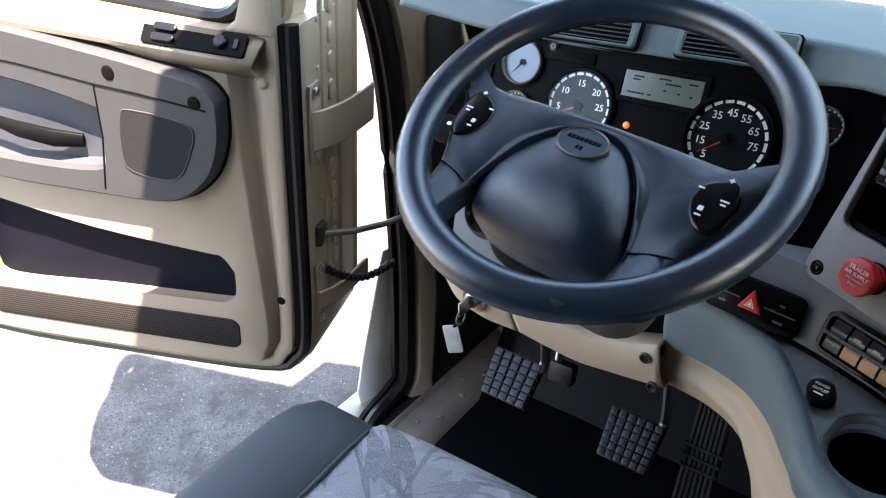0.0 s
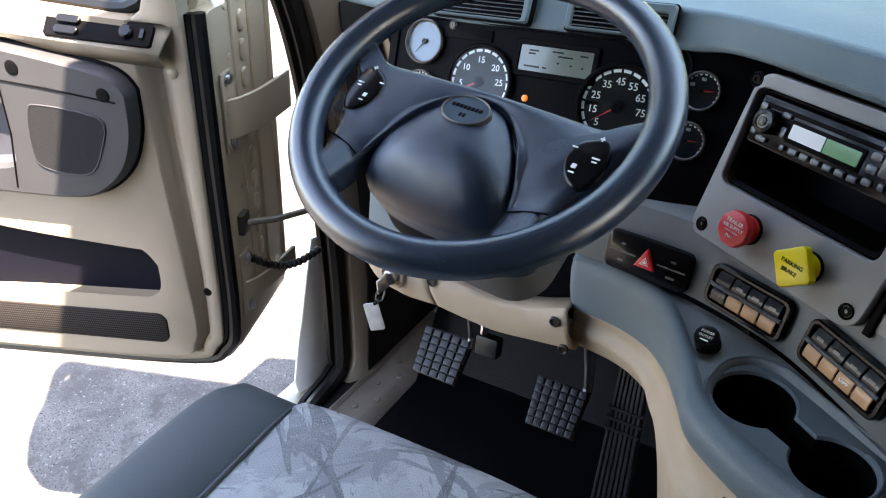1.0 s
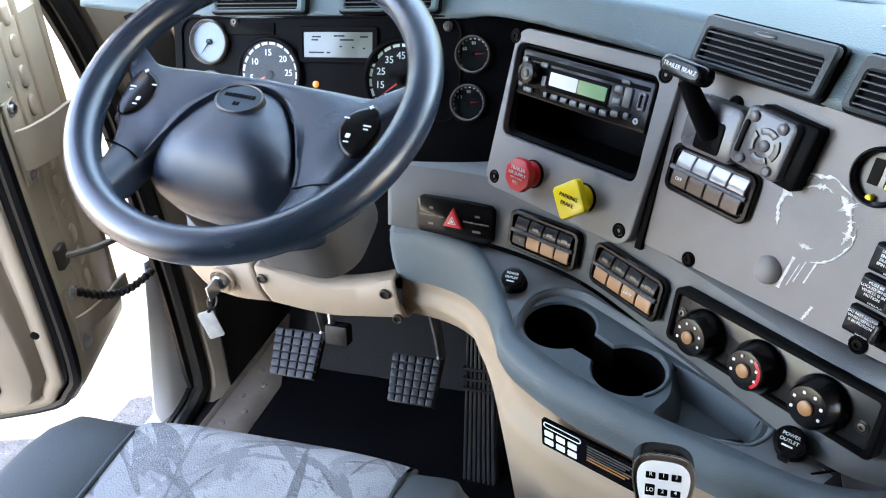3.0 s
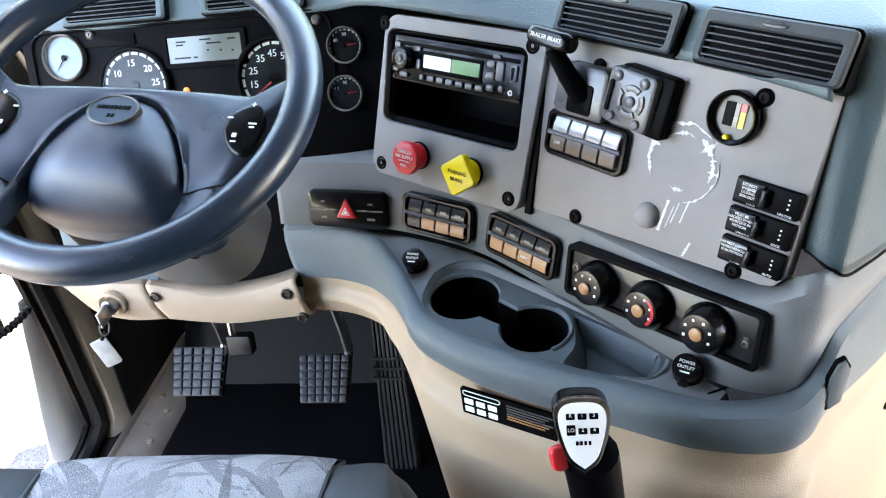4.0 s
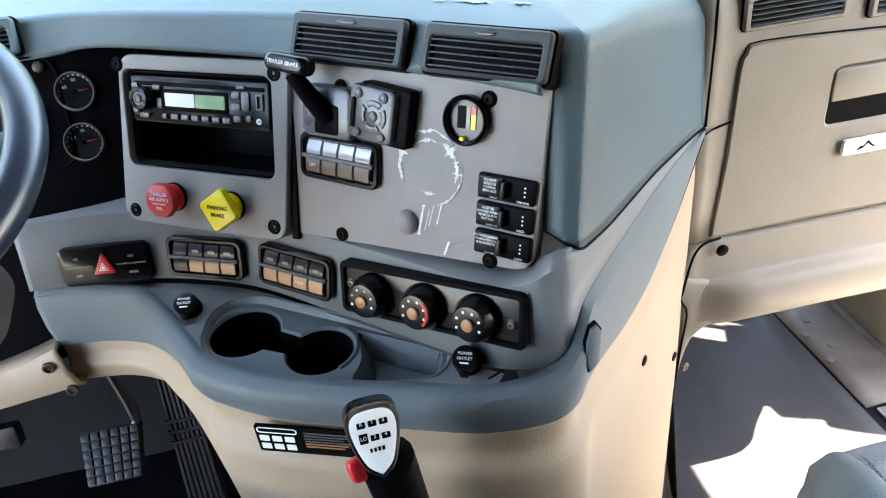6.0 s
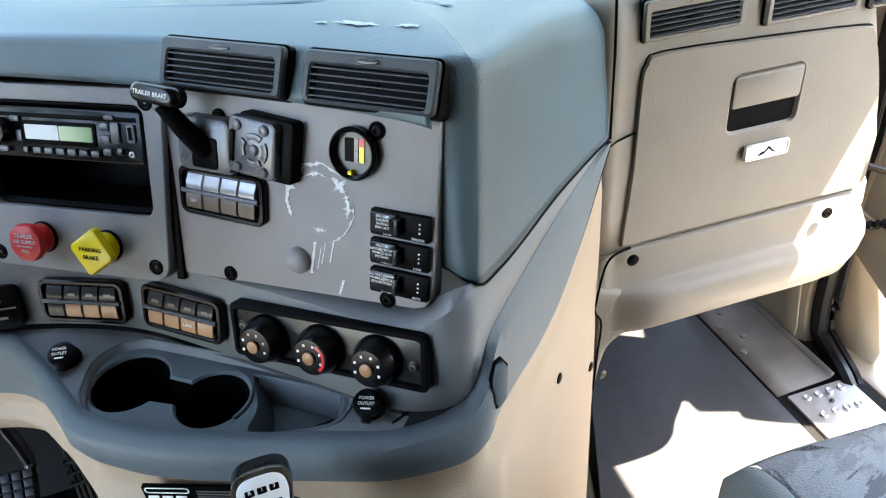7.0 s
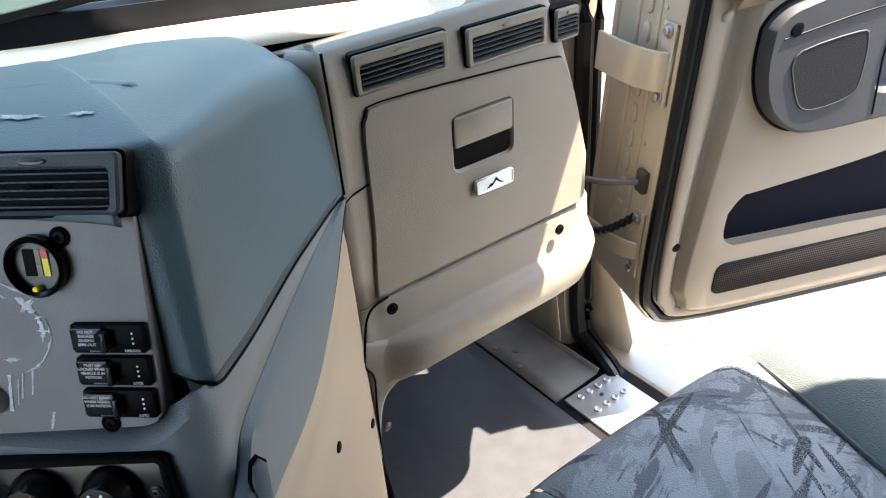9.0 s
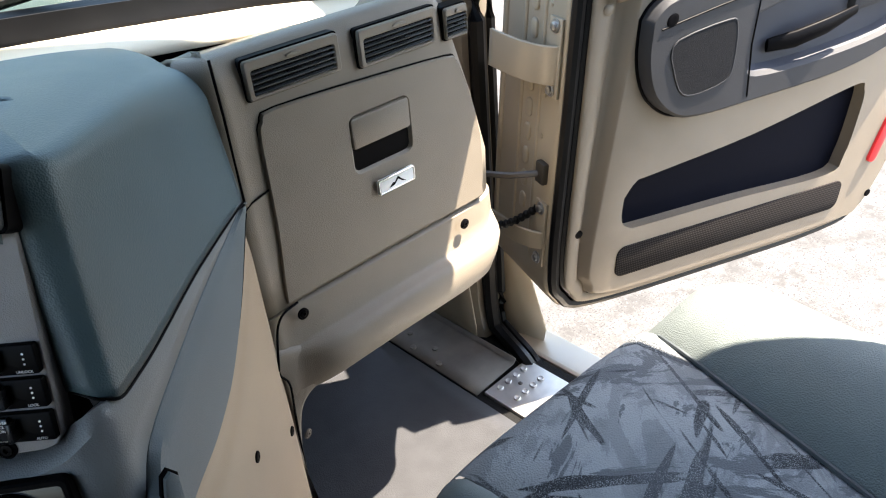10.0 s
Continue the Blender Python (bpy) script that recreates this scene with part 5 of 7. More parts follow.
door_r = cab_door("door_2", RDM, "open beige passenger door with grey armrest", True)
door_l = cab_door("door_1", LDM, "open beige driver door with grey armrest and switches", True)


lean(door_r, 0.075, 0.01)
lean(door_l, -0.10, -0.03)

# ---- dashboard vents ----
def air_vent(m, w, h, slats, material, label, group, n0=0.0, shallow=False):
    th = thing("air_vent", m, label, "air vent", group)
    bm = bmesh.new()
    ow, oh, oy = w * 0.88, h * 0.66, -h * 0.09
    out, inn = rr(w, h, 0.004, 0, 0, 3), rr(ow, oh, 0.003, 0, oy, 3)
    ringplate(bm, out, inn, -0.02, 0.004 + n0, bev=0.0015)
    part("frame", bm, material, th)
    bm = bmesh.new()
    ringplate(bm, rr(w + 0.004, h + 0.004, 0.005, 0, 0, 3), rr(w - 0.004, h - 0.004, 0.003, 0, 0, 3), -0.02, 0.0008 if not shallow else -0.0005, bev=0.0004)
    part("joint", bm, BLACK, th, "dark joint round the frame")
    bm = bmesh.new()
    prism(bm, rr(ow + 0.004, oh + 0.004, 0.003, 0, oy, 3), -0.034, 0.0008 if shallow else -0.030)
    part("duct", bm, BLACK, th)
    for k in range(slats):
        y = oy + oh * ((k + 0.5) / slats - 0.5)
        bm = bmesh.new()
        sd = 0.0022 if shallow else 0.011
        box(bm, -ow / 2, ow / 2, -0.0006, 0.0006, -sd, sd, 0.0003)
        part("slat", bm, VENTD, th, matrix=pose(0, y, 0.003 if shallow else -0.012, 12, 0, 0))
    bm = bmesh.new()
    prism(bm, rr(w * 0.16, h * 0.10, 0.002, 0, -h * 0.08), 0.001 if shallow else -0.004, 0.003 + n0, 0.001)
    part("tab", bm, BLACK, th)
    bm = bmesh.new()
    ov2 = [(w * 0.085 * math.cos(2 * math.pi * k / 20), h * 0.055 * math.sin(2 * math.pi * k / 20)) for k in range(20)]
    prism(bm, ov2, 0.003 + n0, 0.006 + n0, 0.001)
    part("shutter_wheel", bm, SLAT if material is not TAUPE else material, th, "small oval shutter control", matrix=pose(0, h * 0.35, 0))
    return th


for u0, w in ((-0.059, 0.118), (0.0725, 0.108)):
    air_vent(shift(CP, u0, 0.1055, 0.0100, -13), w, 0.038, 5, VENTD, "dark grey dashboard vent with black slats", "centre vents", 0.002, True)
for x, w in ((-0.515, 0.128), (-0.345, 0.120)):
    air_vent(shift(CL, x + 0.415, 0.080, 0.006, -6), w, 0.036, 5, PAD, "blue-grey vent above the gauges with black slats", "driver vents", 0.002, True)
for u0, v0, w, h in ((-0.104, 0.1745, 0.124, 0.043), (0.049, 0.168, 0.126, 0.044), (0.148, 0.162, 0.040, 0.040)):
    air_vent(shift(GL, u0, v0, 0.0015, -1), w, h, 5, TAUPE, "taupe passenger vent with black slats", "passenger vents", 0.001, True)

# ---- glove box ----
gb = thing("glove_box", shift(GL, 0, 0, 0), "taupe glove box lid with a recessed handle and badge", "glove box")
go = [(-0.172, -0.108), (0.0, -0.106), (0.169, -0.108), (0.184, -0.098), (0.186, -0.04), (0.182, 0.0), (0.171, 0.045), (0.155, 0.09), (0.143, 0.111), (0.126, 0.120), (0.0, 0.129), (-0.138, 0.136), (-0.156, 0.127), (-0.162, 0.105), (-0.164, 0.0), (-0.170, -0.075)]
go = [tuple(p) for p in smooth_curve(go + [go[0]], 3)[:-1]]
bm = bmesh.new()
prism(bm, inset(go, -0.0032), -0.008, 0.0012)
part("gap_shadow", bm, BLACK, gb, "dark joint round the lid")
bm = bmesh.new()
hr = rr(0.100, 0.079, 0.012, 0.005, 0.0555, 4)
hh = [(x, y) for x, y in hr]
lid = holed(bm, go, [hh], 0.0055)
a1 = loop(bm, inset(go, -0.0015), 0.0035)
skin(bm, lid[0], a1)
a2 = loop(bm, inset(go, -0.0015), -0.004)
skin(bm, a1, a2)
h1 = loop(bm, inset(hh, 0.003), 0.003)
skin(bm, lid[1], h1)
h2 = loop(bm, inset(hh, 0.010), -0.022)
skin(bm, h1, h2)
bm.faces.new(h2)
part("lid", bm, TAUPE, gb, "taupe lid with a scooped finger recess")
bm = bmesh.new()
prism(bm, rr(0.094, 0.040, 0.004, 0.005, 0.071, 3), -0.004, 0.0075, 0.002)
part("handle", bm, TAUPE, gb, "flat taupe pull handle")
bm = bmesh.new()
prism(bm, rr(0.063, 0.021, 0.003, 0.016, -0.012, 3), 0.008, 0.0115, 0.001)
bg = part("badge", bm, WHITE, gb, "white badge with a dark mountain mark")
bm = bmesh.new()
ringplate(bm, rr(0.063, 0.021, 0.003, 0.016, -0.012, 3), rr(0.059, 0.017, 0.002, 0.016, -0.012, 3), 0.0112, 0.0125, bev=0.0003)
part("badge_rim", bm, CHROME, bg)
bm = bmesh.new()
prism(bm, [(0.002, -0.018), (0.009, -0.012), (0.012, -0.013), (0.018, -0.006), (0.024, -0.012), (0.032, -0.018), (0.024, -0.015), (0.018, -0.010), (0.012, -0.016)], 0.0115, 0.0119)
part("mountain_mark", bm, BLACK, bg)
for x, y, n in ((-0.160, -0.128, 0.013), (0.135, -0.134, 0.013)):
    screw(dash, shift(GL, x, y, n), 0.0065, BLACK)
for p, nn in (((0.339, -0.064, 0.509), (0.7, -0.7, 0)), ((0.452, 0.02, 0.40), (0.3, -0.95, 0)), ((-0.142, -0.145, 0.567), (-0.8, -0.6, 0)), ((0.06, -0.265, 0.52), (-0.4, -0.9, 0))):
    n = Vector(nn).normalized()
    u = Vector((0, 0, 1)).cross(n)
    screw(dash, frame_at(p, u, (0, 0, 1), 0, 0, 0.004), 0.006, SPRINGM)

# ---- pedals ----
def pedal(x, y, z, w, h, rows_, cols, tilt, label, armx=0.0):
    th = thing("pedal", frame_at((x, y, z), (1, 0, 0), (0, math.sin(tilt), math.cos(tilt))), label, "pedal", "pedals")
    bm = bmesh.new()
    pts = [(-w / 2, h / 2), (-w / 2 * 0.9, -h / 2), (w / 2 * 0.9, -h / 2), (w / 2, h / 2)]
    prism(bm, pts, -0.014, -0.004, 0.002)
    part("plate", bm, RUBBER, th)
    for i in range(cols):
        for j in range(rows_):
            px, py = (i + 0.5) / cols - 0.5, (j + 0.5) / rows_ - 0.5
            f = 0.95 + 0.1 * (py)
            bm = bmesh.new()
            box(bm, -w / cols * 0.40, w / cols * 0.40, -h / rows_ * 0.42, h / rows_ * 0.42, -0.004, 0.0025, 0.0015)
            part("tread", bm, PEDAL, th, matrix=pose(px * w * f * 0.98, py * h * 0.97, 0))
    bm = bmesh.new()
    sweep(bm, [(armx, h * 0.35, -0.014), (armx, h * 0.6, -0.012), (armx, h * 0.95, 0.02), (armx, h * 1.7, 0.11), (armx, h * 2.3, 0.17)], 0.008, 8, flat=1.6)
    part("arm", bm, STEEL, th, "bare steel pedal arm")
    return th


pedal(-0.665, 0.188, 0.322, 0.102, 0.088, 6, 5, 0.77, "black rubber clutch pedal with block tread", 0.045)
pedal(-0.432, 0.185, 0.306, 0.096, 0.086, 6, 6, 0.77, "black rubber brake pedal with worn block tread", 0.040)
acc = thing("accelerator_pedal", frame_at((-0.327, 0.224, 0.225), (1, 0.0, 0.0), (0.19, 0.26, 0.95)), "long ribbed black accelerator pedal", "pedal")
bm = bmesh.new()
prism(bm, [(-0.034, -0.165), (0.034, -0.165), (0.026, 0.165), (-0.026, 0.165)], -0.012, -0.003, 0.002)
part("plate", bm, RUBBER, acc)
for k in range(7):
    bm = bmesh.new()
    f0, f1 = (k + 0.15) / 7 - 0.5, (k + 0.8) / 7 - 0.5
    prism(bm, [(f0 * 0.066, -0.162), (f1 * 0.066, -0.162), (f1 * 0.050, 0.162), (f0 * 0.050, 0.162)], -0.003, 0.004, 0.001)
    part("rib", bm, PEDAL, acc)
for y in (0.035, 0.055, 0.075):
    bm = bmesh.new()
    box(bm, -0.031, 0.031, y - 0.003, y + 0.003, -0.003, 0.006, 0.001)
    part("cross_rib", bm, PEDAL, acc)
dead = thing("dimmer_pad", frame_at((-0.552, 0.16, 0.405), (1, 0, 0), (0, 0.25, 1)), "small worn black pad beside the clutch", "pedal")
bm = bmesh.new()
prism(bm, rr(0.042, 0.036, 0.004), -0.02, 0.0, 0.002)
part("pad", bm, RUBBER, dead)
bm = bmesh.new()
sweep(bm, [(-0.012, 0.015, -0.01), (-0.012, 0.06, -0.01), (-0.01, 0.12, 0.0)], 0.006, 8)
part("arm", bm, STEEL, dead)

# ---- floor mats and footwell ----
KICK = mat("scuffed_kick_strip", (0.13, 0.112, 0.094), 0.55, var=0.2, scale=22, grain=0.3, spec=0.3)
bm = bmesh.new()
rows = []
for k in range(11):
    f = k / 10
    y = -0.75 + 1.15 * min(1, f / 0.7)
    z = FLOOR + 0.005 + 0.002 * math.sin(k * 2)
    if f > 0.7:
        y, z = 0.40 + (f - 0.7) / 0.3 * 0.20, FLOOR + 0.005 + (f - 0.7) / 0.3 * 0.30
    rows.append([(-0.86 + 0.66 * i / 12, y, z + 0.0015 * math.sin(i * 1.7 + k)) for i in range(13)])
loft(bm, rows)
tagged(part("floor_mat", bm, MAT, solid=0.006), "black rubber driver floor mat, deepened for footwell shade", "floor mat", "floor mats")
bm = bmesh.new()
rows = []
for k in range(13):
    f = k / 12
    y = -0.85 + 1.30 * min(1, f / 0.75)
    z = FLOOR + 0.005
    if f > 0.75:
        y, z = 0.45 + (f - 0.75) / 0.25 * 0.16, FLOOR + 0.005 + (f - 0.75) / 0.25 * 0.28
    rows.append([(0.30 + 0.60 * i / 14, y, z + 0.003 * math.exp(-((i - 9) / 0.7) ** 2)) for i in range(15)])
loft(bm, rows)
tagged(part("floor_mat", bm, MATP, solid=0.006), "grey rubber passenger floor mat with a raised bead", "floor mat", "floor mats")
for sgn in (-1, 1):
    side = "left" if sgn < 0 else "right"
    e = 0.15 if sgn < 0 else 0.10
    q_ = 0.0 if sgn < 0 else 0.10
    bm = bmesh.new()
    loft(bm, [[(sgn * (0.832 if sgn < 0 else 0.906), 0.102 + 0.2 * q_ + (0.45 + 0.8 * q_) * k / 6, FLOOR + 0.006), (sgn * (0.88 if sgn < 0 else 0.94), 0.102 + 0.2 * q_ + (0.45 + 0.8 * q_) * k / 6, FLOOR + 0.009), (sgn * (0.925 + q_), 0.102 + 0.2 * q_ + (0.45 + 0.8 * q_) * k / 6, FLOOR + 0.014), (sgn * (0.932 + q_), 0.102 + 0.2 * q_ + (0.45 + 0.8 * q_) * k / 6, FLOOR + 0.024)] for k in range(7)])
    kp_ = tagged(part("kick_strip_" + side, bm, KICK, solid=-0.004), "taupe footwell kick strip with raised studs", "trim", kind="structure")
    for k in range(8):
        bm = bmesh.new()
        lathe(bm, ((0.0075, -0.002), (0.007, 0.002), (0.004, 0.0028)), 12)
        part("stud", bm, KICK, kp_, matrix=pose(sgn * (0.87 + 0.03 * (k % 2) + 0.5 * q_), 0.15 + q_ + 0.042 * k, FLOOR + 0.0105))
    bm = bmesh.new()
    loft(bm, [[(sgn * (0.933 + q_), 0.14 + e + 0.3 * k / 6, FLOOR + 0.02), (sgn * (0.932 + q_), 0.14 + e + 0.3 * k / 6, FLOOR + 0.05), (sgn * (0.932 + q_), 0.17 + e + 0.28 * k / 6, FLOOR + 0.25), (sgn * (0.932 + q_), 0.21 + e * 0.8 + 0.27 * k / 6, 0.9)] for k in range(7)])
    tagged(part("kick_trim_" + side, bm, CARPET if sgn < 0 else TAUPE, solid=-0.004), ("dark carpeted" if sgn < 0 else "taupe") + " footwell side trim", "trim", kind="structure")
# ---- instruments ----
def gauge(u, v, r, label, pale=False, ticks=0, start=225, sweep_deg=270, numbers=(), needle=200, nlen=0.7):
    th = thing("gauge", shift(CL, u, v, 0.0), label, "gauge", "dashboard gauges")
    bm = bmesh.new()
    lathe_ring = circ(r, 40)
    ringplate(bm, lathe_ring, circ(r * 0.88, 40), -0.004, 0.007, bev=0.0015)
    part("bezel", bm, SPRINGM if r < 0.03 else BLACK, th, "thin bezel ring")
    bm = bmesh.new()
    prism(bm, circ(r * 0.9, 40), -0.004, 0.0012)
    dl = part("dial", bm, DIALW if pale else DIAL, th, "dial toned pale for a reflection" if pale else "black dial")
    if ticks:
        bm = bmesh.new()
        nseg = 64
        pts_o, pts_i = [], []
        for k in range(nseg + 1):
            a = radians(start - sweep_deg * k / nseg)
            pts_o.append(bm.verts.new((r * 0.86 * math.cos(a), r * 0.86 * math.sin(a), 0.0016)))
            pts_i.append(bm.verts.new((r * (0.79 if r > 0.03 else 0.82) * math.cos(a), r * 0.79 * math.sin(a), 0.0016)))
        for k in range(nseg):
            if k % 4 < (3 if r > 0.03 else 2):
                bm.faces.new((pts_o[k], pts_o[k + 1], pts_i[k + 1], pts_i[k]))
        part("scale_band", bm, WHITE, dl)
    for txt, ang in numbers:
        a = radians(ang)
        lettering("numeral", txt, r * 0.24, WHITE, dl, pose(r * 0.58 * math.cos(a), r * 0.58 * math.sin(a), 0.0016))
    a = radians(needle)
    bm = bmesh.new()
    c, s_ = math.cos(a), math.sin(a)
    prism(bm, [(-s_ * -0.0012 - c * r * 0.1, c * -0.0012 - s_ * r * 0.1), (-s_ * 0.0012 - c * r * 0.1, c * 0.0012 - s_ * r * 0.1), (c * r * nlen, s_ * r * nlen)][::-1], 0.0025, 0.0032)
    part("needle", bm, RED if not pale else BLACK, th, "slim pointer")
    bm = bmesh.new()
    lathe(bm, ((r * 0.13, 0.002), (r * 0.13, 0.0045), (r * 0.08, 0.005)), 16)
    part("hub_cap", bm, BLACK, th)
    bm = bmesh.new()
    prism(bm, circ(r * 0.9, 40), 0.0052, 0.0058)
    gl = part("lens", bm, GLASS, th, "clear gauge lens")
    gl.visible_shadow = False
    return th


gauge(-0.174, 0.028, 0.0275, "small gauge with a reflection painted pale on its dial, chrome bezel", pale=True, needle=230)
gauge(-0.172, -0.026, 0.0200, "small dark gauge half hidden by the wheel", ticks=1, needle=140)
gauge(-0.0885, -0.010, 0.045, "large black rev counter with white numerals", ticks=1, numbers=(("5", 190), ("10", 145), ("15", 95), ("20", 45), ("25", 5)), needle=205)
gauge(0.0855, -0.013, 0.0475, "large black speedometer with white numerals", ticks=1, numbers=(("5", 225), ("15", 192), ("25", 160), ("35", 125), ("45", 92), ("55", 60), ("65", 28), ("75", -5)), needle=215)
gauge(0.1705, 0.017, 0.0205, "small black air gauge with red needle", ticks=1, numbers=(("60", 150), ("90", 90)), needle=5)
gauge(0.1665, -0.0355, 0.0205, "small black air gauge with red needle", ticks=1, numbers=(("60", 150), ("90", 90)), needle=5)
lcd = thing("information_display", shift(CL, 0.0035, 0.026), "grey-green trip display set in the cluster", "display")
bm = bmesh.new()
ringplate(bm, rr(0.104, 0.042, 0.004), rr(0.090, 0.029, 0.001), -0.002, 0.003)
part("bezel", bm, CLUST, lcd)
bm = bmesh.new()
prism(bm, rr(0.092, 0.031, 0.001), -0.002, 0.0012)
sc = part("screen", bm, LCDG, lcd, "grey-green liquid crystal screen")
for x, y, w in ((-0.028, 0.009, 0.012), (-0.030, 0.0055, 0.009), (0.002, 0.010, 0.014), (0.012, 0.0055, 0.018), (0.034, 0.009, 0.010), (-0.028, -0.009, 0.020), (-0.012, -0.009, 0.005), (0.004, -0.002, 0.003), (0.020, -0.003, 0.003), (0.034, -0.004, 0.003)):
    bm = bmesh.new()
    prism(bm, rr(w, 0.0018, 0.0004, x, y), 0.0011, 0.0014)
    part("segment_bar", bm, DIAL, sc)
bm = bmesh.new()
prism(bm, rr(0.068, 0.014, 0.002, -0.115, 0.044), 0.0, 0.002, 0.0006)
part("blank_plate", bm, CLUST, dash, "black blank plate above the rev counter", matrix=CL)
bm = bmesh.new()
ringplate(bm, rr(0.375, 0.118, 0.02, -0.03, 0.0, 5), rr(0.369, 0.112, 0.018, -0.03, 0.0, 5), 0.0, 0.0025)
part("cluster_moulding", bm, CLUST, dash, matrix=CL)
AMB = mat("amber_lamp", (0.9, 0.22, 0.02), 0.3, emit=0.02)
bm = bmesh.new()
lathe(bm, ((0.004, 0.0), (0.004, 0.0012), (0.002, 0.0018)), 14)
part("warning_lamp", bm, AMB, dash, "lit amber warning lamp", matrix=shift(CL, -0.026, -0.020))
for x, y in ((-0.137, 0.052), (0.140, 0.047)):
    screw(dash, shift(CL, x, y, 0.001), 0.0045, SPRINGM)

# ---- radio ----
rad = thing("car_radio", shift(RP, 0.006, 0.0415, -0.002), "black car radio with green display, knob and buttons", "radio")
bm = bmesh.new()
prism(bm, rr(0.166, 0.046, 0.003), -0.05, 0.008, 0.002)
rf = part("faceplate", bm, GLOSS, rad, "glossy black faceplate")
bm = bmesh.new()
prism(bm, rr(0.156, 0.004, 0.001, 0.0, 0.0155), 0.0078, 0.0088, 0.0004)
part("cd_slot", bm, BLACK, rf)
bm = bmesh.new()
prism(bm, rr(0.078, 0.021, 0.002, -0.003, 0.0005), 0.0075, 0.0095, 0.0006)
part("display_bezel", bm, BLACK, rf)
bm = bmesh.new()
prism(bm, rr(0.036, 0.013, 0.001, -0.021, 0.001), 0.0095, 0.0099)
part("display_half", bm, WHITE, rf, "glare-whitened half of the display")
bm = bmesh.new()
prism(bm, rr(0.035, 0.013, 0.001, 0.0155, 0.001), 0.0095, 0.0099)
part("display_half", bm, LCDB, rf, "lit green half of the display")
bm = bmesh.new()
lathe(bm, ((0.0115, 0.007), (0.0115, 0.018), (0.0105, 0.020), (0.007, 0.0205), (0.0065, 0.0195), (0.0035, 0.0195)), 28)
part("volume_knob", bm, GLOSS, rad, "glossy volume knob", matrix=pose(-0.064, 0.001, 0))
bm = bmesh.new()
lathe(bm, ((0.0045, 0.0), (0.0045, 0.0008), (0.003, 0.001)), 16)
part("knob_cap", bm, GLOSS, rad, matrix=pose(-0.064, 0.001, 0.0198))
KEY = mat("radio_key_grey", (0.085, 0.085, 0.09), 0.28)
for k in range(7):
    bm = bmesh.new()
    prism(bm, rr(0.009 if k else 0.005, 0.0055, 0.0012, -0.041 + 0.0125 * k, -0.0155), 0.0075, 0.0105, 0.0008)
    part("preset_button", bm, KEY, rad)
for k, (x, y, w, h) in enumerate(((-0.076, 0.013, 0.008, 0.006), (-0.049, 0.012, 0.010, 0.005), (-0.046, -0.003, 0.006, 0.010), (-0.077, -0.011, 0.007, 0.006), (-0.066, -0.016, 0.012, 0.005), (0.046, 0.009, 0.010, 0.007), (0.046, -0.002, 0.010, 0.007), (0.057, 0.004, 0.009, 0.018), (0.047, -0.013, 0.009, 0.006), (0.060, -0.012, 0.006, 0.006), (0.052, 0.017, 0.010, 0.004))):
    bm = bmesh.new()
    prism(bm, rr(w, h, 0.0018, x, y), 0.0075, 0.0105, 0.0008)
    part("button", bm, KEY, rad)
bm = bmesh.new()
ringplate(bm, rr(0.008, 0.016, 0.002, 0.073, 0.004), rr(0.004, 0.011, 0.001, 0.073, 0.004), 0.0075, 0.0105, bev=0.0005)
part("port", bm, KEY, rad)
bm = bmesh.new()
lathe(bm, ((0.0028, 0.007), (0.0028, 0.0095), (0.0015, 0.0095), (0.0012, 0.008)), 14)
part("socket", bm, STEEL, rad, matrix=pose(0.071, -0.014, 0))


# ---- air brake knobs ----
def brake_knob(name, u, v, n_sides, r, material, label, lines, rot):
    th = thing(name, shift(RP, u, v, 0.006), label, "brake knob", "air brake knobs")
    bm = bmesh.new()
    lathe(bm, ((0.0135, 0.0), (0.0135, 0.006), (0.009, 0.008), (0.0085, 0.018)), 20)
    part("stem", bm, material, th)
    bm = bmesh.new()
    lathe(bm, ((0.015, -0.002), (0.015, 0.002), (0.0125, 0.003)), 20)
    part("grommet", bm, BLACK, th)
    pts = []
    for k in range(n_sides):
        a0 = 2 * math.pi * (k + 0.5) / n_sides + rot
        for d in (-0.09, 0.09):
            pts.append((r * math.cos(a0 + d), r * math.sin(a0 + d)))
    bm = bmesh.new()
    prism(bm, pts, 0.016, 0.024, 0.002)
    hd = part("head", bm, material, th, "bevelled knob head")
    for txt, size, drop in lines:
        lettering("lettering", txt, size, WHITE if material is RED else BLACK, hd, pose(0, drop * 0.9, 0.0242, 0, 0, 0))
    return th


brake_knob("trailer_air_knob", -0.031, -0.056, 8, 0.0178, RED, "red octagonal trailer air supply knob", (("TRAILER", 0.0056, 0.0075), ("AIR SUPPLY", 0.0049, 0.0015), ("PUSH TO SUPPLY", 0.0022, -0.0035), ("PULL", 0.004, -0.0085)), 0.0)
yk = brake_knob("parking_brake_knob", 0.040, -0.058, 4, 0.0215, YELLOW, "yellow diamond parking brake knob", (("PARKING", 0.0055, 0.003), ("BRAKE", 0.0055, -0.005)), radians(35))


# ---- rocker switch banks ----
SILVERK = mat("silver_rocker", (0.42, 0.42, 0.43), 0.24, metal=0.3)
DBROWN = mat("brown_rocker", (0.13, 0.085, 0.055), 0.35)


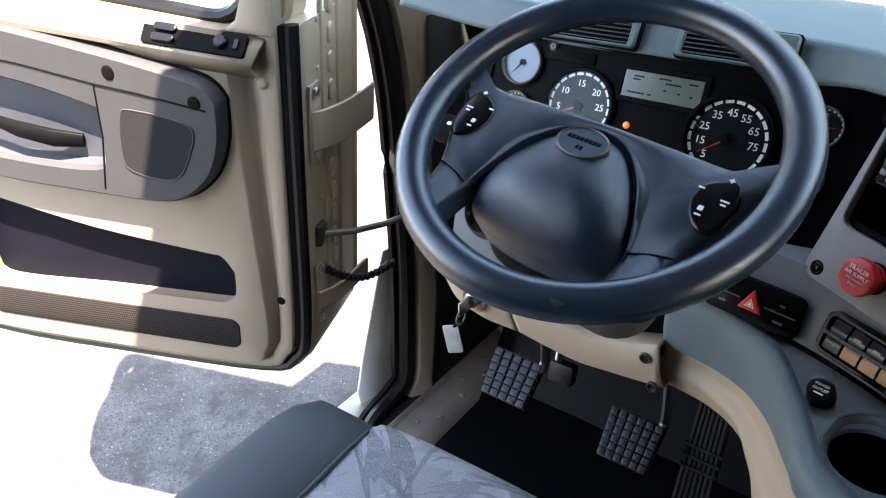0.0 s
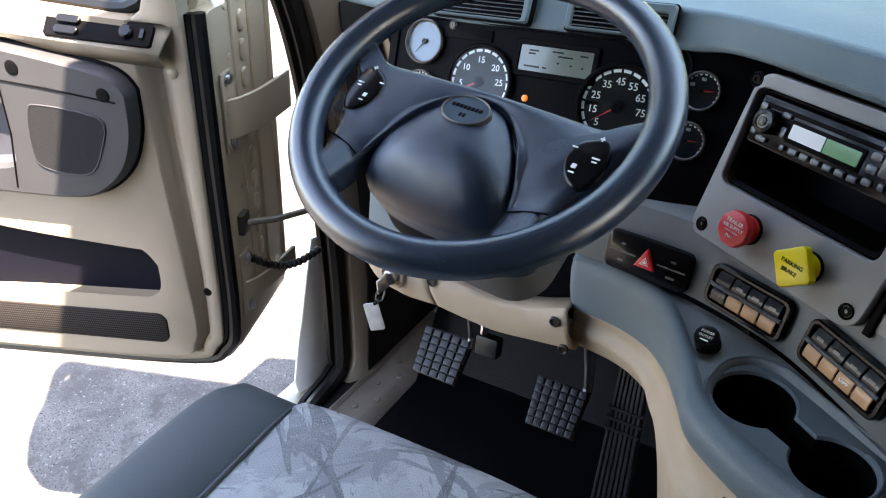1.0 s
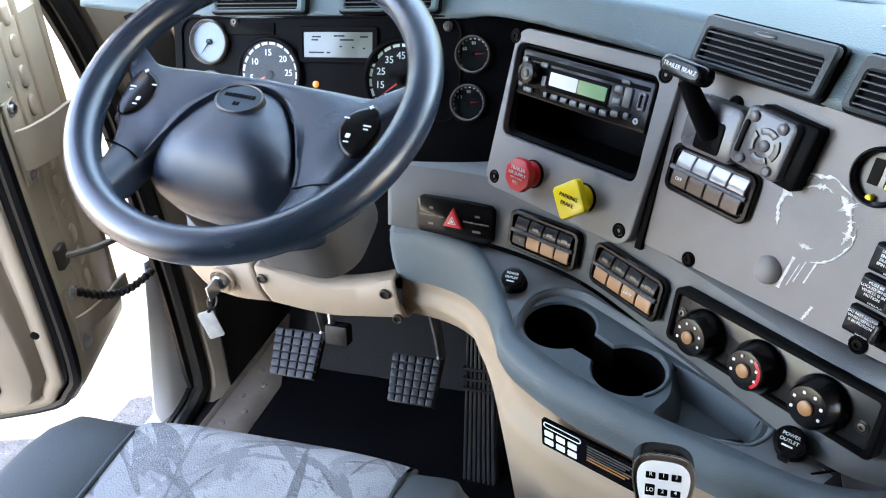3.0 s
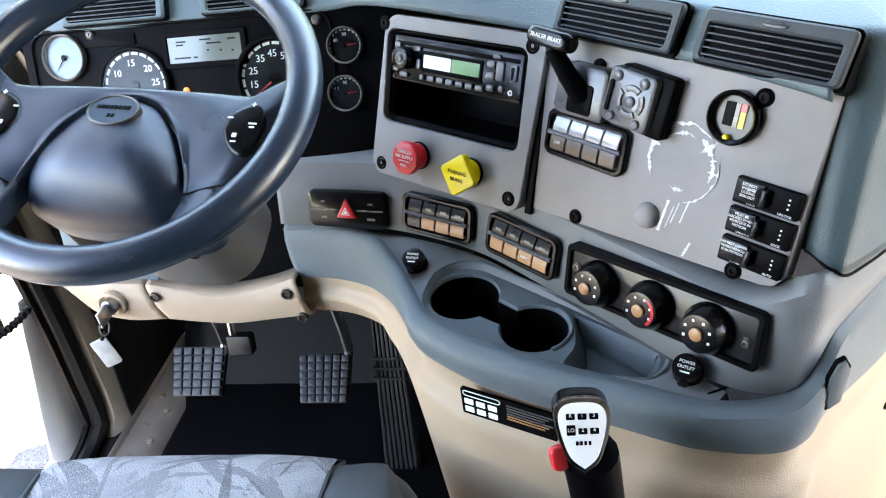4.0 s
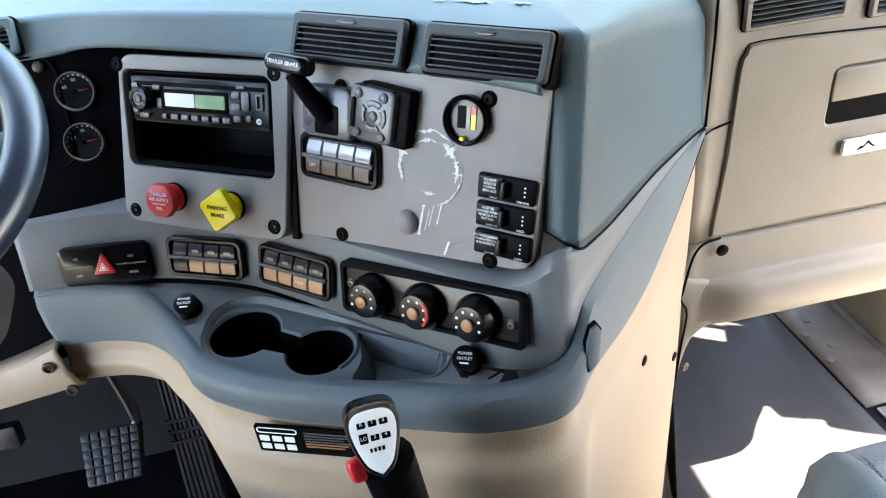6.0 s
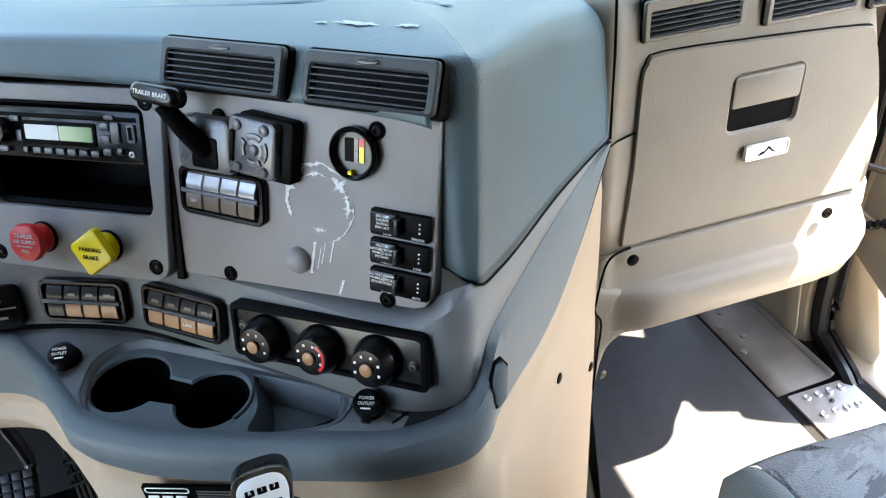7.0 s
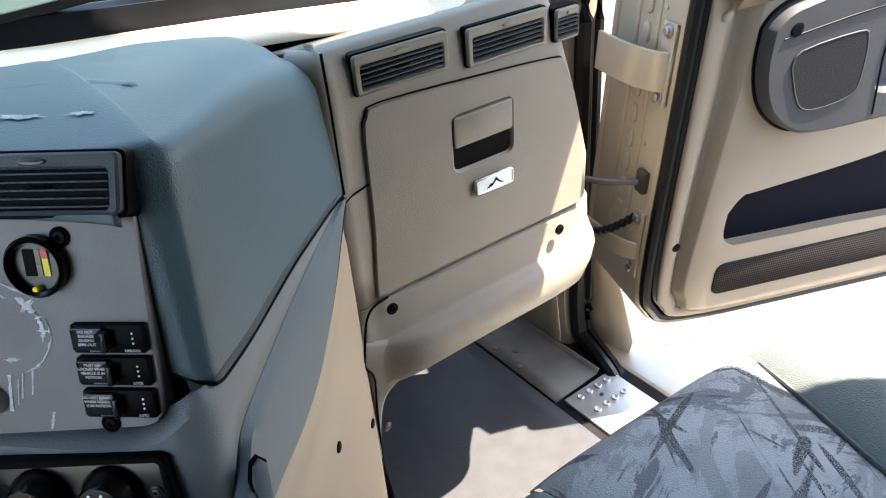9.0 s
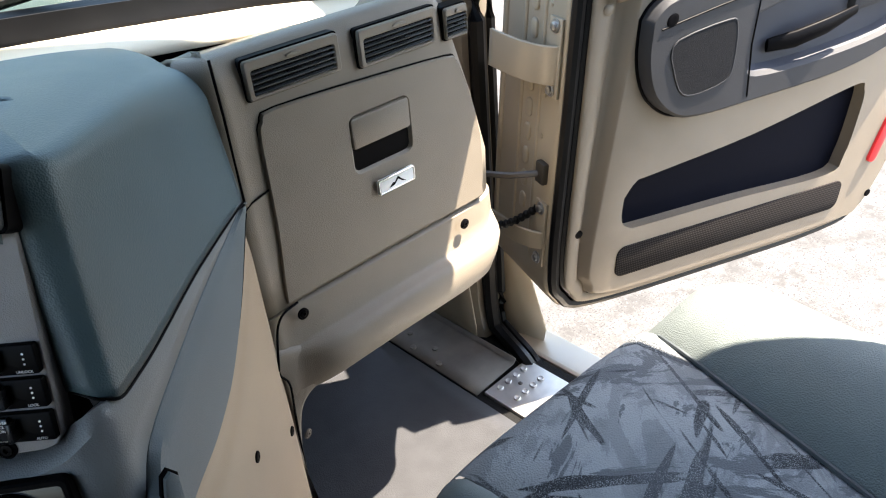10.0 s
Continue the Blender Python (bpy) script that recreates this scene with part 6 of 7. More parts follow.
def switch_bank(m, w, h, label, brown, marks, silver=False):
    th = thing("switch_bank", m, label, "switch panel", "rocker switch banks")
    bm = bmesh.new()
    ringplate(bm, rr(w, h, 0.009, 0, 0, 5), rr(w - 0.012, h - 0.010, 0.005, 0, 0, 5), -0.008, 0.004, bev=0.0015)
    part("frame", bm, GLOSS, th, "glossy black frame")
    bm = bmesh.new()
    prism(bm, rr(w - 0.011, h - 0.009, 0.004, 0, 0, 5), -0.010, -0.003)
    part("backing", bm, BLACK, th)
    cw = (w - 0.016) / 4
    for k in range(4):
        x = (k - 1.5) * cw
        for up in (1, -1):
            bm = bmesh.new()
            hh_ = (h - 0.014) / 2
            ys = [0.0006, hh_ * 0.2, hh_ * 0.55, hh_]
            zs = [0.0035, 0.0045, 0.0038, 0.001] if up > 0 else [0.0035, 0.0048, 0.0055, 0.005]
            rows = [[(x - cw * 0.46, up * y, z - 0.001), (x - cw * 0.43, up * y, z), (x + cw * 0.43, up * y, z), (x + cw * 0.46, up * y, z - 0.001)] for y, z in zip(ys, zs)]
            rows.append([(px, up * hh_, -0.004) for px in (x - cw * 0.46, x - cw * 0.43, x + cw * 0.43, x + cw * 0.46)])
            loft(bm, rows)
            rk = part("rocker", bm, (DBROWN if up < 0 else SILVERK) if silver else (AMBER if brown[k] else ROCKER) if up < 0 else ROCKER, th, "rocker face")
            if up < 0 and marks[k]:
                lettering("lettering", marks[k], 0.0042, WHITE, rk, pose(x, up * hh_ * 0.55, 0.0057))
            elif up > 0 and brown[k]:
                bm = bmesh.new()
                prism(bm, rr(cw * 0.4, hh_ * 0.25, 0.001, x, hh_ * 0.5), 0.0036, 0.0041)
                part("symbol", bm, KEY, rk)
    bm = bmesh.new()
    sweep(bm, [(-w / 2 + 0.005, 0, 0.0045), (w / 2 - 0.005, 0, 0.0045)], 0.0022, 8)
    part("centre_bar", bm, KEY, th)
    return th


def band(c, du, tilt=0.269, rz=0.0, dn=0.0):
    u = Vector((du[0], du[1], 0)).normalized()
    n = Vector((u.y, -u.x, 0)) * math.sqrt(1 - tilt * tilt) + Vector((0, 0, tilt))
    return frame_at(c, u, n.cross(u), 0, 0, dn) @ pose(0, 0, 0, 0, 0, rz)


switch_bank(shift(CP, -0.0725, -0.0015, 0.004), 0.090, 0.043, "bank of four silver and brown rocker switches", (0, 0, 0, 0), ("OFF", "", "", ""), True)
switch_bank(band((-0.1434, -0.0259, 0.7625), (0.080, -0.040), dn=0.006), 0.092, 0.044, "bank of rocker switches with brown legends", (0, 1, 1, 1), ("", "", "", ""))
switch_bank(band((-0.0483, -0.0914, 0.7665), (0.070, -0.061), dn=0.006), 0.094, 0.044, "bank of rocker switches with brown legends", (1, 1, 1, 1), ("", "", "LAMP", ""))
hz = thing("hazard_switch_panel", band((-0.2556, 0.0097, 0.757), (0.098, -0.018), dn=0.006), "black hazard switch panel with a red triangle", "switch panel")
bm = bmesh.new()
prism(bm, rr(0.100, 0.044, 0.008, 0, 0, 5), -0.008, 0.004, 0.002)
hp = part("panel", bm, GLOSS, hz)
bm = bmesh.new()
prism(bm, [(-0.012, -0.009), (0.012, -0.009), (0.0, 0.014)], 0.003, 0.008, 0.0012)
tr = part("hazard_button", bm, RED, hz, "red triangular button")
for r0, r1 in ((0.0062, 0.0048), (0.0030, 0.0)):
    bm = bmesh.new()
    o3 = [(r0 * math.cos(radians(90 + 120 * k)), r0 * math.sin(radians(90 + 120 * k))) for k in range(3)]
    if r1:
        i3 = [(r1 * math.cos(radians(90 + 120 * k)), r1 * math.sin(radians(90 + 120 * k))) for k in range(3)]
        ringplate(bm, o3, i3, 0.0075, 0.0083, bev=0.0001)
    else:
        prism(bm, o3, 0.0075, 0.0083)
    part("triangle_mark", bm, WHITE, tr, matrix=pose(0, -0.002, 0))
for x, y, w in ((-0.03, 0.009, 0.005), (0.03, 0.008, 0.006), (-0.03, -0.010, 0.007), (0.03, -0.010, 0.010)):
    bm = bmesh.new()
    prism(bm, rr(w, 0.0025, 0.0005, x, y), 0.0038, 0.0043)
    part("symbol", bm, KEY, hp)
bm = bmesh.new()
box(bm, -0.045, -0.013, -0.0007, 0.0007, 0.004, 0.005)
part("divider", bm, KEY, hp)
bm = bmesh.new()
box(bm, 0.013, 0.045, -0.0007, 0.0007, 0.004, 0.005)
part("divider", bm, KEY, hp)

# ---- climate controls ----
hv = thing("climate_control", band((0.0695, -0.1965, 0.7765), (0.140, -0.126), tilt=0.262, rz=4.2, dn=0.006), "black climate panel with three round knobs", "climate control")
bm = bmesh.new()
ringplate(bm, rr(0.192, 0.051, 0.006, 0, 0, 4), rr(0.180, 0.039, 0.003, 0, 0, 4), -0.008, 0.005, bev=0.0015)
part("frame", bm, BLACK, hv)
bm = bmesh.new()
prism(bm, rr(0.182, 0.041, 0.003, 0, 0, 4), -0.008, 0.002, 0.0006)
part("plate", bm, ROCKER, hv, "smooth dark plate")
for x in (-0.058, -0.002, 0.052):
    bm = bmesh.new()
    lathe(bm, ((0.0215, 0.0), (0.0215, 0.006), (0.0185, 0.012), (0.0165, 0.019), (0.0155, 0.0205), (0.009, 0.0215), (0.0065, 0.0215)), 32)
    kb = part("knob", bm, GLOSS, hv, "round black control knob", matrix=pose(x, -0.003, 0.001))
    bm = bmesh.new()
    lathe(bm, ((0.0055, 0.0205), (0.0055, 0.0235), (0.0045, 0.024)), 18)
    part("push_button", bm, AMBER, kb)
    for k in range(6):
        a = radians(200 - 44 * k)
        bm = bmesh.new()
        prism(bm, rr(0.0022, 0.0022, 0.0004), 0.0, 0.0004)
        part("mark", bm, WHITE, kb, matrix=pose(0.0115 * math.cos(a), 0.0115 * math.sin(a), 0.0213))
    if x == -0.002:
        bm = bmesh.new()
        vs = []
        for k in range(13):
            a = radians(60 - 110 * k / 12)
            vs.append((bm.verts.new((0.0145 * math.cos(a), 0.0145 * math.sin(a), 0.0212)), bm.verts.new((0.0120 * math.cos(a), 0.0120 * math.sin(a), 0.0218))))
        for p, q_ in zip(vs, vs[1:]):
            bm.faces.new((p[0], q_[0], q_[1], p[1]))
        part("warm_arc", bm, RED, kb, "red warm arc")
for x, y in ((-0.084, 0.004), (0.083, -0.004)):
    screw(hv, pose(x, y, 0.002), 0.004, SPRINGM)

# ---- centre panel fittings ----
tb = thing("trailer_brake_lever", shift(CP, -0.080, 0.042, 0.002), "black trailer brake hand lever with a grey base", "brake lever")
bm = bmesh.new()
prism(bm, rr(0.056, 0.046, 0.008, 0, 0, 5), 0.0, 0.014, 0.005)
part("base", bm, KEY, tb, "grey plastic lever base")
bm = bmesh.new()
prism(bm, rr(0.026, 0.026, 0.003, 0.002, -0.006), 0.010, 0.0155, 0.001)
part("slot", bm, BLACK, tb)
bm = bmesh.new()
sweep(bm, [(0.002, -0.004, 0.012), (-0.006, 0.014, 0.026), (-0.018, 0.034, 0.036)], [0.010, 0.0085, 0.007], 10)
part("stalk", bm, BLACK, tb, sharp=70)
bm = bmesh.new()
dome(bm, rr(0.050, 0.016, 0.008, 0, 0, 6), -0.007, 0.006, 0.35, 5)
tk = part("grip", bm, GLOSS, tb, "oval lettered grip", matrix=pose(-0.019, 0.042, 0.040, -8, 0, -3))
lettering("lettering", "TRAILER BRAKE", 0.0050, WHITE, tk, pose(0, 0.0, 0.0063))
rem = thing("wired_remote", shift(CP, -0.0265, 0.0475, 0.002, 0, 0, -5), "grey wired remote with round keys on a black block", "remote control")
bm = bmesh.new()
prism(bm, rr(0.052, 0.050, 0.004, 0.008, 0), -0.002, 0.013, 0.002)
part("block", bm, BLACK, rem)
bm = bmesh.new()
prism(bm, rr(0.046, 0.046, 0.006, 0, 0), 0.017, 0.026, 0.003)
rmf = part("face", bm, KEY, rem, "grey keypad face", matrix=pose(0, 0, -0.006))
for k, (x, y, r) in enumerate(((-0.014, 0.016, 0.0045), (0.012, 0.016, 0.0045), (-0.012, -0.017, 0.004), (0.013, -0.017, 0.004), (0.003, -0.001, 0.0045))):
    bm = bmesh.new()
    lathe(bm, ((r, 0.025), (r, 0.0272), (r * 0.7, 0.0282)), 18)
    part("key", bm, KEY, rmf, matrix=pose(x, y, 0))
for k in range(4):
    a0 = 45 + 90 * k
    bm = bmesh.new()
    o = [(0.0135 * math.cos(radians(a0 - 36 + 72 * i / 8)), 0.0135 * math.sin(radians(a0 - 36 + 72 * i / 8))) for i in range(9)]
    i_ = [(0.0085 * math.cos(radians(a0 - 36 + 72 * i / 8)), 0.0085 * math.sin(radians(a0 - 36 + 72 * i / 8))) for i in range(9)]
    prism(bm, o + i_[::-1], 0.0255, 0.0277, 0.0006)
    part("ring_key", bm, KEY, rmf, matrix=pose(0.003, -0.001, 0, 0, 0, 45))
bm = bmesh.new()
prism(bm, rr(0.004, 0.026, 0.0019, -0.0175, -0.001), 0.0255, 0.028, 0.001)
part("slider_key", bm, BLACK, rmf)
pt = thing("restriction_gauge", shift(CP, 0.0565, 0.0515, 0.002), "round black indicator with a clear window and coloured scale", "gauge")
bm = bmesh.new()
ringplate(bm, circ(0.0205, 36), circ(0.0165, 36), 0.0, 0.009, bev=0.002)
part("bezel", bm, GLOSS, pt)
bm = bmesh.new()
prism(bm, circ(0.017, 36), 0.0, 0.002)
part("face", bm, mat("gauge_silver", (0.07, 0.07, 0.07), 0.4), pt)
for x, w, mm in ((-0.0050, 0.0075, BLACK), (0.0012, 0.0035, KEY), (0.0060, 0.0042, YELLOW)):
    bm = bmesh.new()
    prism(bm, rr(w, 0.018, 0.0005, x, 0.002), 0.002, 0.003)
    part("scale_strip", bm, mm, pt)
bm = bmesh.new()
prism(bm, rr(0.0045, 0.006, 0.0005, 0.0060, 0.008), 0.003, 0.0034)
part("red_zone", bm, RED, pt)
bm = bmesh.new()
lathe(bm, ((0.0025, 0.002), (0.0025, 0.006), (0.0015, 0.007)), 14)
part("reset_button", bm, YELLOW, pt, matrix=pose(-0.002, -0.0155, 0.0))
bm = bmesh.new()
lathe(bm, ((0.0115, 0.0), (0.0112, 0.003), (0.009, 0.0065), (0.005, 0.0085), (0.001, 0.009)), 26)
part("blanking_plug", bm, PANEL, cpl, "domed blanking plug", matrix=pose(0.0015, -0.046, 0.002))
for k, (y, l1, l2, lines) in enumerate(((0.0015, "LOCK", "UNLOCK", ("DO NOT", "ENGAGE", "DURING", "SPIN OUT")), (-0.0220, "UNLOCK", "LOCK", ("MUST BE", "LOCKED WHEN", "VEHICLE IS IN", "MOTION")), (-0.0460, "LOWER", "AUTO", ("DO NOT LOWER", "WHEN VEHICLE", "IS IN MOTION")))):
    lk = thing("lock_switch", shift(CP, 0.0965, y, 0.002), "black guarded rocker switch with white lettering", "switch", "guarded switches")
    bm = bmesh.new()
    prism(bm, rr(0.050, 0.0205, 0.0015), 0.0, 0.005, 0.001)
    hs_ = part("housing", bm, BLACK, lk)
    bm = bmesh.new()
    prism(bm, rr(0.022, 0.016, 0.001, -0.0125, 0.001), 0.004, 0.0085, 0.001)
    cv = part("guard", bm, ROCKER, lk)
    bm = bmesh.new()
    prism(bm, rr(0.004, 0.014, 0.001, 0.0005, 0.0), 0.004, 0.013, 0.001)
    part("toggle", bm, ROCKER, lk)
    for j, txt in enumerate(lines):
        lettering("lettering", txt, 0.0028, WHITE, cv, pose(-0.0125, 0.0065 - 0.003 * j, 0.0087))
    lettering("lettering", l1, 0.0026, WHITE, hs_, pose(-0.010, -0.0082, 0.0052))
    lettering("lettering", l2, 0.0026, WHITE, hs_, pose(0.016, -0.0082, 0.0052))
    for j in range(3):
        bm = bmesh.new()
        prism(bm, circ(0.0008, 8, 0.017, 0.004 - 0.0035 * j), 0.0048, 0.0053)
        part("dot", bm, WHITE, hs_)
# dried glue where something was once stuck on
GLUE = mat("dried_glue", (0.75, 0.75, 0.74), 0.5, var=0.3, scale=300)
gm = bmesh.new()
rnd = random.Random(4)


def smear(bm, c, r0, a0, a1, w, seed):
    n = 26
    prev = None
    for k in range(n + 1):
        a = radians(a0 + (a1 - a0) * k / n)
        ww = 1.5 * w * (0.25 + abs(noise.noise(Vector((k * 0.45, seed, 0)))) * 2.2) * math.sin(math.pi * (k + 0.5) / (n + 1))
        rr_ = r0 * (1 + 0.05 * noise.noise(Vector((k * 0.3, seed, 5))))
        cur = [bm.verts.new((c[0] + (rr_ + s * ww) * math.cos(a), c[1] + (rr_ + s * ww) * math.sin(a), 0.0026 + 0.0004 * (s == 0))) for s in (-1, 0, 1)]
        if prev:
            for i in range(2):
                bm.faces.new((prev[i], prev[i + 1], cur[i + 1], cur[i]))
        prev = cur


for r0, a0, a1, w, sd in ((0.032, -75, 15, 0.0012, 1), (0.032, 40, 175, 0.0012, 2), (0.030, 110, 215, 0.003, 3), (0.026, 25, 62, 0.004, 4), (0.027, -20, 28, 0.0022, 5), (0.024, 60, 150, 0.0010, 6), (0.022, -110, -70, 0.0012, 7)):
    smear(gm, (0.022, 0.006), r0, a0, a1, w, sd)
for x, y0, y1, w in ((0.018, -0.027, -0.055, 0.0016), (0.028, -0.026, -0.045, 0.0006), (0.036, -0.022, -0.042, 0.0008), (0.045, -0.055, -0.068, 0.0012), (0.024, -0.03, -0.05, 0.0005)):
    prev = None
    for k in range(9):
        f = k / 8
        ww = w * (0.4 + abs(noise.noise(Vector((k * 0.7, x * 100, 0)))) * 1.6)
        xx = x - 0.004 * f
        cur = [gm.verts.new((xx + s * ww, y0 + (y1 - y0) * f, 0.0027)) for s in (-1, 1)]
        if prev:
            gm.faces.new((prev[0], prev[1], cur[1], cur[0]))
        prev = cur
glue = part("glue_residue", gm, GLUE, cpl, "white dried glue ring and drips")
glue["kind"] = "stuff"

# ---- power outlets on the shelf ----
for p, ang in (((-0.168, -0.078, 0.741), 10), ((0.087, -0.245, 0.741), 25)):
    po = thing("power_outlet", pose(p[0], p[1], p[2], 30, 0, -ang) @ Matrix.Diagonal((0.82, 0.82, 0.82, 1)), "black power outlet with a hinged lettered cap", "power outlet", "power outlets")
    bm = bmesh.new()
    lathe(bm, ((0.0150, -0.014), (0.0150, -0.002), (0.0135, 0.001)), 26)
    part("socket", bm, BLACK, po)
    bm = bmesh.new()
    lathe(bm, ((0.0140, 0.000), (0.0148, 0.006), (0.0138, 0.0095), (0.0110, 0.0102)), 26)
    cp_ = part("cap", bm, GLOSS, po, "glossy hinged cap")
    bm = bmesh.new()
    box(bm, -0.005, 0.005, -0.019, -0.011, -0.002, 0.006, 0.002)
    part("hinge_tab", bm, GLOSS, po)
    lettering("lettering", "POWER", 0.0046, WHITE, cp_, pose(0, 0.004, 0.0105))
    lettering("lettering", "OUTLET", 0.0046, WHITE, cp_, pose(0, -0.0015, 0.0105))
    bm = bmesh.new()
    prism(bm, rr(0.010, 0.0016, 0.0004, 0, -0.0065), 0.0101, 0.0106)
    part("bar", bm, WHITE, cp_)

# ---- shift pattern sticker ----
stk = thing("shift_sticker", frame_at((-0.0665, -0.2260, 0.667), (0.928, -0.372, 0), (0, 0, 1), 0, 0, 0.0), "black shift pattern sticker with white boxes", "sticker")
bm = bmesh.new()
prism(bm, rr(0.098, 0.034, 0.002), -0.002, 0.0012)
sk = part("backing", bm, GLOSS, stk)
for k in range(6):
    bm = bmesh.new()
    prism(bm, rr(0.0095, 0.007, 0.001, -0.041 + 0.0125 * (k % 3), 0.001 - 0.0105 * (k // 3)), 0.001, 0.0017)
    part("box_mark", bm, WHITE, sk)
bm = bmesh.new()
ringplate(bm, rr(0.040, 0.007, 0.0034, -0.027, 0.0115, 5), rr(0.0375, 0.005, 0.0024, -0.027, 0.0115, 5), 0.001, 0.0017, bev=0.0002)
part("oval_mark", bm, WHITE, sk)
for k in range(6):
    bm = bmesh.new()
    prism(bm, rr(0.046 - 0.004 * (k % 3), 0.0016, 0.0004, 0.022 - 0.002 * (k % 3), 0.011 - 0.0035 * k), 0.001, 0.0016)
    part("bar", bm, KEY if k < 4 else AMBER, sk)

# ---- gear lever ----
gv = thing("gear_lever", pose(0, 0, 0), "black gear lever with chrome-edged shift knob", "gear lever")
bm = bmesh.new()
sweep(bm, [(0.055, -0.30, FLOOR), (0.045, -0.305, 0.25), (0.030, -0.315, 0.50), (0.012, -0.325, 0.66), (0.004, -0.328, 0.735)], [0.024, 0.020, 0.019, 0.021, 0.022], 16)
part("stick", bm, BLACK, gv, "black sleeved stick", sharp=70)
KM = frame_at((-0.001, -0.336, 0.766), (1, 0.05, 0.0), (0, 0.55, 0.835)) @ Matrix.Diagonal((0.76, 0.76, 0.76, 1))
kpts = [tuple(p) for p in smooth_curve([(0.0, -0.040), (0.016, -0.026), (0.026, 0.004), (0.027, 0.024), (0.018, 0.034), (0.0, 0.036), (-0.018, 0.034), (-0.027, 0.024), (-0.026, 0.004), (-0.016, -0.026), (0.0, -0.040)], 4)[:-1]]
bm = bmesh.new()
dome(bm, kpts, -0.040, 0.0, 0.12, 4)
part("knob", bm, GLOSS, gv, "glossy black shift knob", matrix=KM, sharp=60)
bm = bmesh.new()
prism(bm, [(x * 0.98, y * 0.98) for x, y in kpts], -0.004, 0.0025, 0.002)
part("chrome_surround", bm, CHROME, gv, "chrome rim", matrix=KM)
bm = bmesh.new()
prism(bm, [(x * 0.82, y * 0.84) for x, y in kpts], 0.001, 0.0035, 0.0006)
kp = part("pattern_plate", bm, WHITE, gv, "white shift pattern plate", matrix=KM)
for k, txt in enumerate(("R", "1", "3", "LO", "2", "4")):
    x, y = -0.011 + 0.011 * (k % 3), 0.018 - 0.014 * (k // 3)
    bm = bmesh.new()
    prism(bm, rr(0.0085, 0.006 if k != 3 else 0.010, 0.001, x, y - (0.001 if k != 3 else 0)), 0.0034, 0.0038)
    part("gear_box", bm, BLACK, kp)
    lettering("lettering", txt, 0.005, WHITE, kp, pose(x, y, 0.0040))
for k in range(4):
    bm = bmesh.new()
    prism(bm, rr(0.0026, 0.004, 0.0004, -0.006 + 0.004 * k, -0.0085), 0.0034, 0.0038)
    part("bar", bm, BLACK, kp)
bm = bmesh.new()
dome(bm, rr(0.012, 0.026, 0.005), -0.006, 0.008, 0.4, 4)
part("range_button", bm, RED, gv, "red range selector", matrix=KM @ pose(-0.024, -0.030, -0.022, 0, -70, 10))

# ---- keys hanging in the ignition ----
ks = thing("ignition_keys", frame_at((-0.600, -0.012, 0.637), (1, 0, 0), (0, 0, 1)), "ignition key with a worn white tag", "keys")
bm = bmesh.new()
lathe(bm, ((0.020, -0.004), (0.020, 0.002), (0.016, 0.003), (0.013, -0.002)), 26)
part("recess_ring", bm, TAN, ks)
bm = bmesh.new()
lathe(bm, ((0.011, -0.004), (0.011, 0.008), (0.009, 0.010), (0.003, 0.010)), 20)
part("lock_barrel", bm, STEEL, ks, "steel lock barrel")
bm = bmesh.new()
box(bm, -0.0015, 0.0015, -0.012, 0.010, 0.010, 0.034, 0.0008)
part("key_head", bm, STEEL, ks, "brass-worn key")
bm = bmesh.new()
sweep(bm, [(0.0, -0.014 - 0.010 * math.sin(a), 0.030 + 0.010 * math.cos(a)) for a in [2 * math.pi * k / 20 for k in range(20)]], 0.0012, 6, closed=True, up=(1, 0, 0))
part("ring", bm, STEEL, ks)
bm = bmesh.new()
sweep(bm, [(0, -0.02, 0.03), (-0.012, -0.034, 0.03)], 0.0025, 8)
part("strap", bm, BLACK, ks)
bm = bmesh.new()
prism(bm, rr(0.022, 0.044, 0.003), -0.001, 0.001, 0.0005)
part("tag", bm, mat("worn_card", (0.42, 0.41, 0.38), 0.7, var=0.2, scale=60), ks, "dog-eared white tag", matrix=pose(-0.014, -0.056, 0.031, 0, 25, 12))

# ---- small latch on the console's side ----
lt = thing("trim_latch", frame_at((0.1905, -0.2640, 0.748), (0.93, 0.37, 0), (0.0, 0.03, 1), 0, 0, 0.006) @ Matrix.Diagonal((0.9, 0.9, 0.9, 1)), "grey finger latch let into the console side", "latch")
lo_ = [(-0.006, -0.028), (0.007, -0.022), (0.011, 0.018), (0.004, 0.030), (-0.004, 0.028), (-0.010, 0.012), (-0.011, -0.018)]
bm = bmesh.new()
prism(bm, lo_, -0.002, 0.001)
part("gap_shadow", bm, BLACK, lt)
bm = bmesh.new()
prism(bm, [(x * 0.84, y * 0.9) for x, y in lo_], -0.001, 0.004, 0.0015)
part("flap", bm, GREY, lt)

for p, u in (((0.413, -0.0191, 0.4622), (0.71, 0.70, 0)), ((0.3233, -0.1086, 0.5568), (0.69, 0.72, 0))):
    screw(dash, frame_at(p, u, (0, 0, 1), 0, 0, 0.0005), 0.0055, BLACK)

# ---- dash top: moulded ridge and pale scuffs ----
def pad_height(x, y):
    near = sorted(((p.x - x) ** 2 + (p.y - y) ** 2, p.z) for p in PADTOP)[:4]
    return sum(z / (d + 1e-6) for d, z in near) / sum(1 / (d + 1e-6) for d, z in near)


SCUFF = mat("pale_scuff", (0.42, 0.46, 0.46), 0.7, var=0.3, scale=200)
bm = bmesh.new()
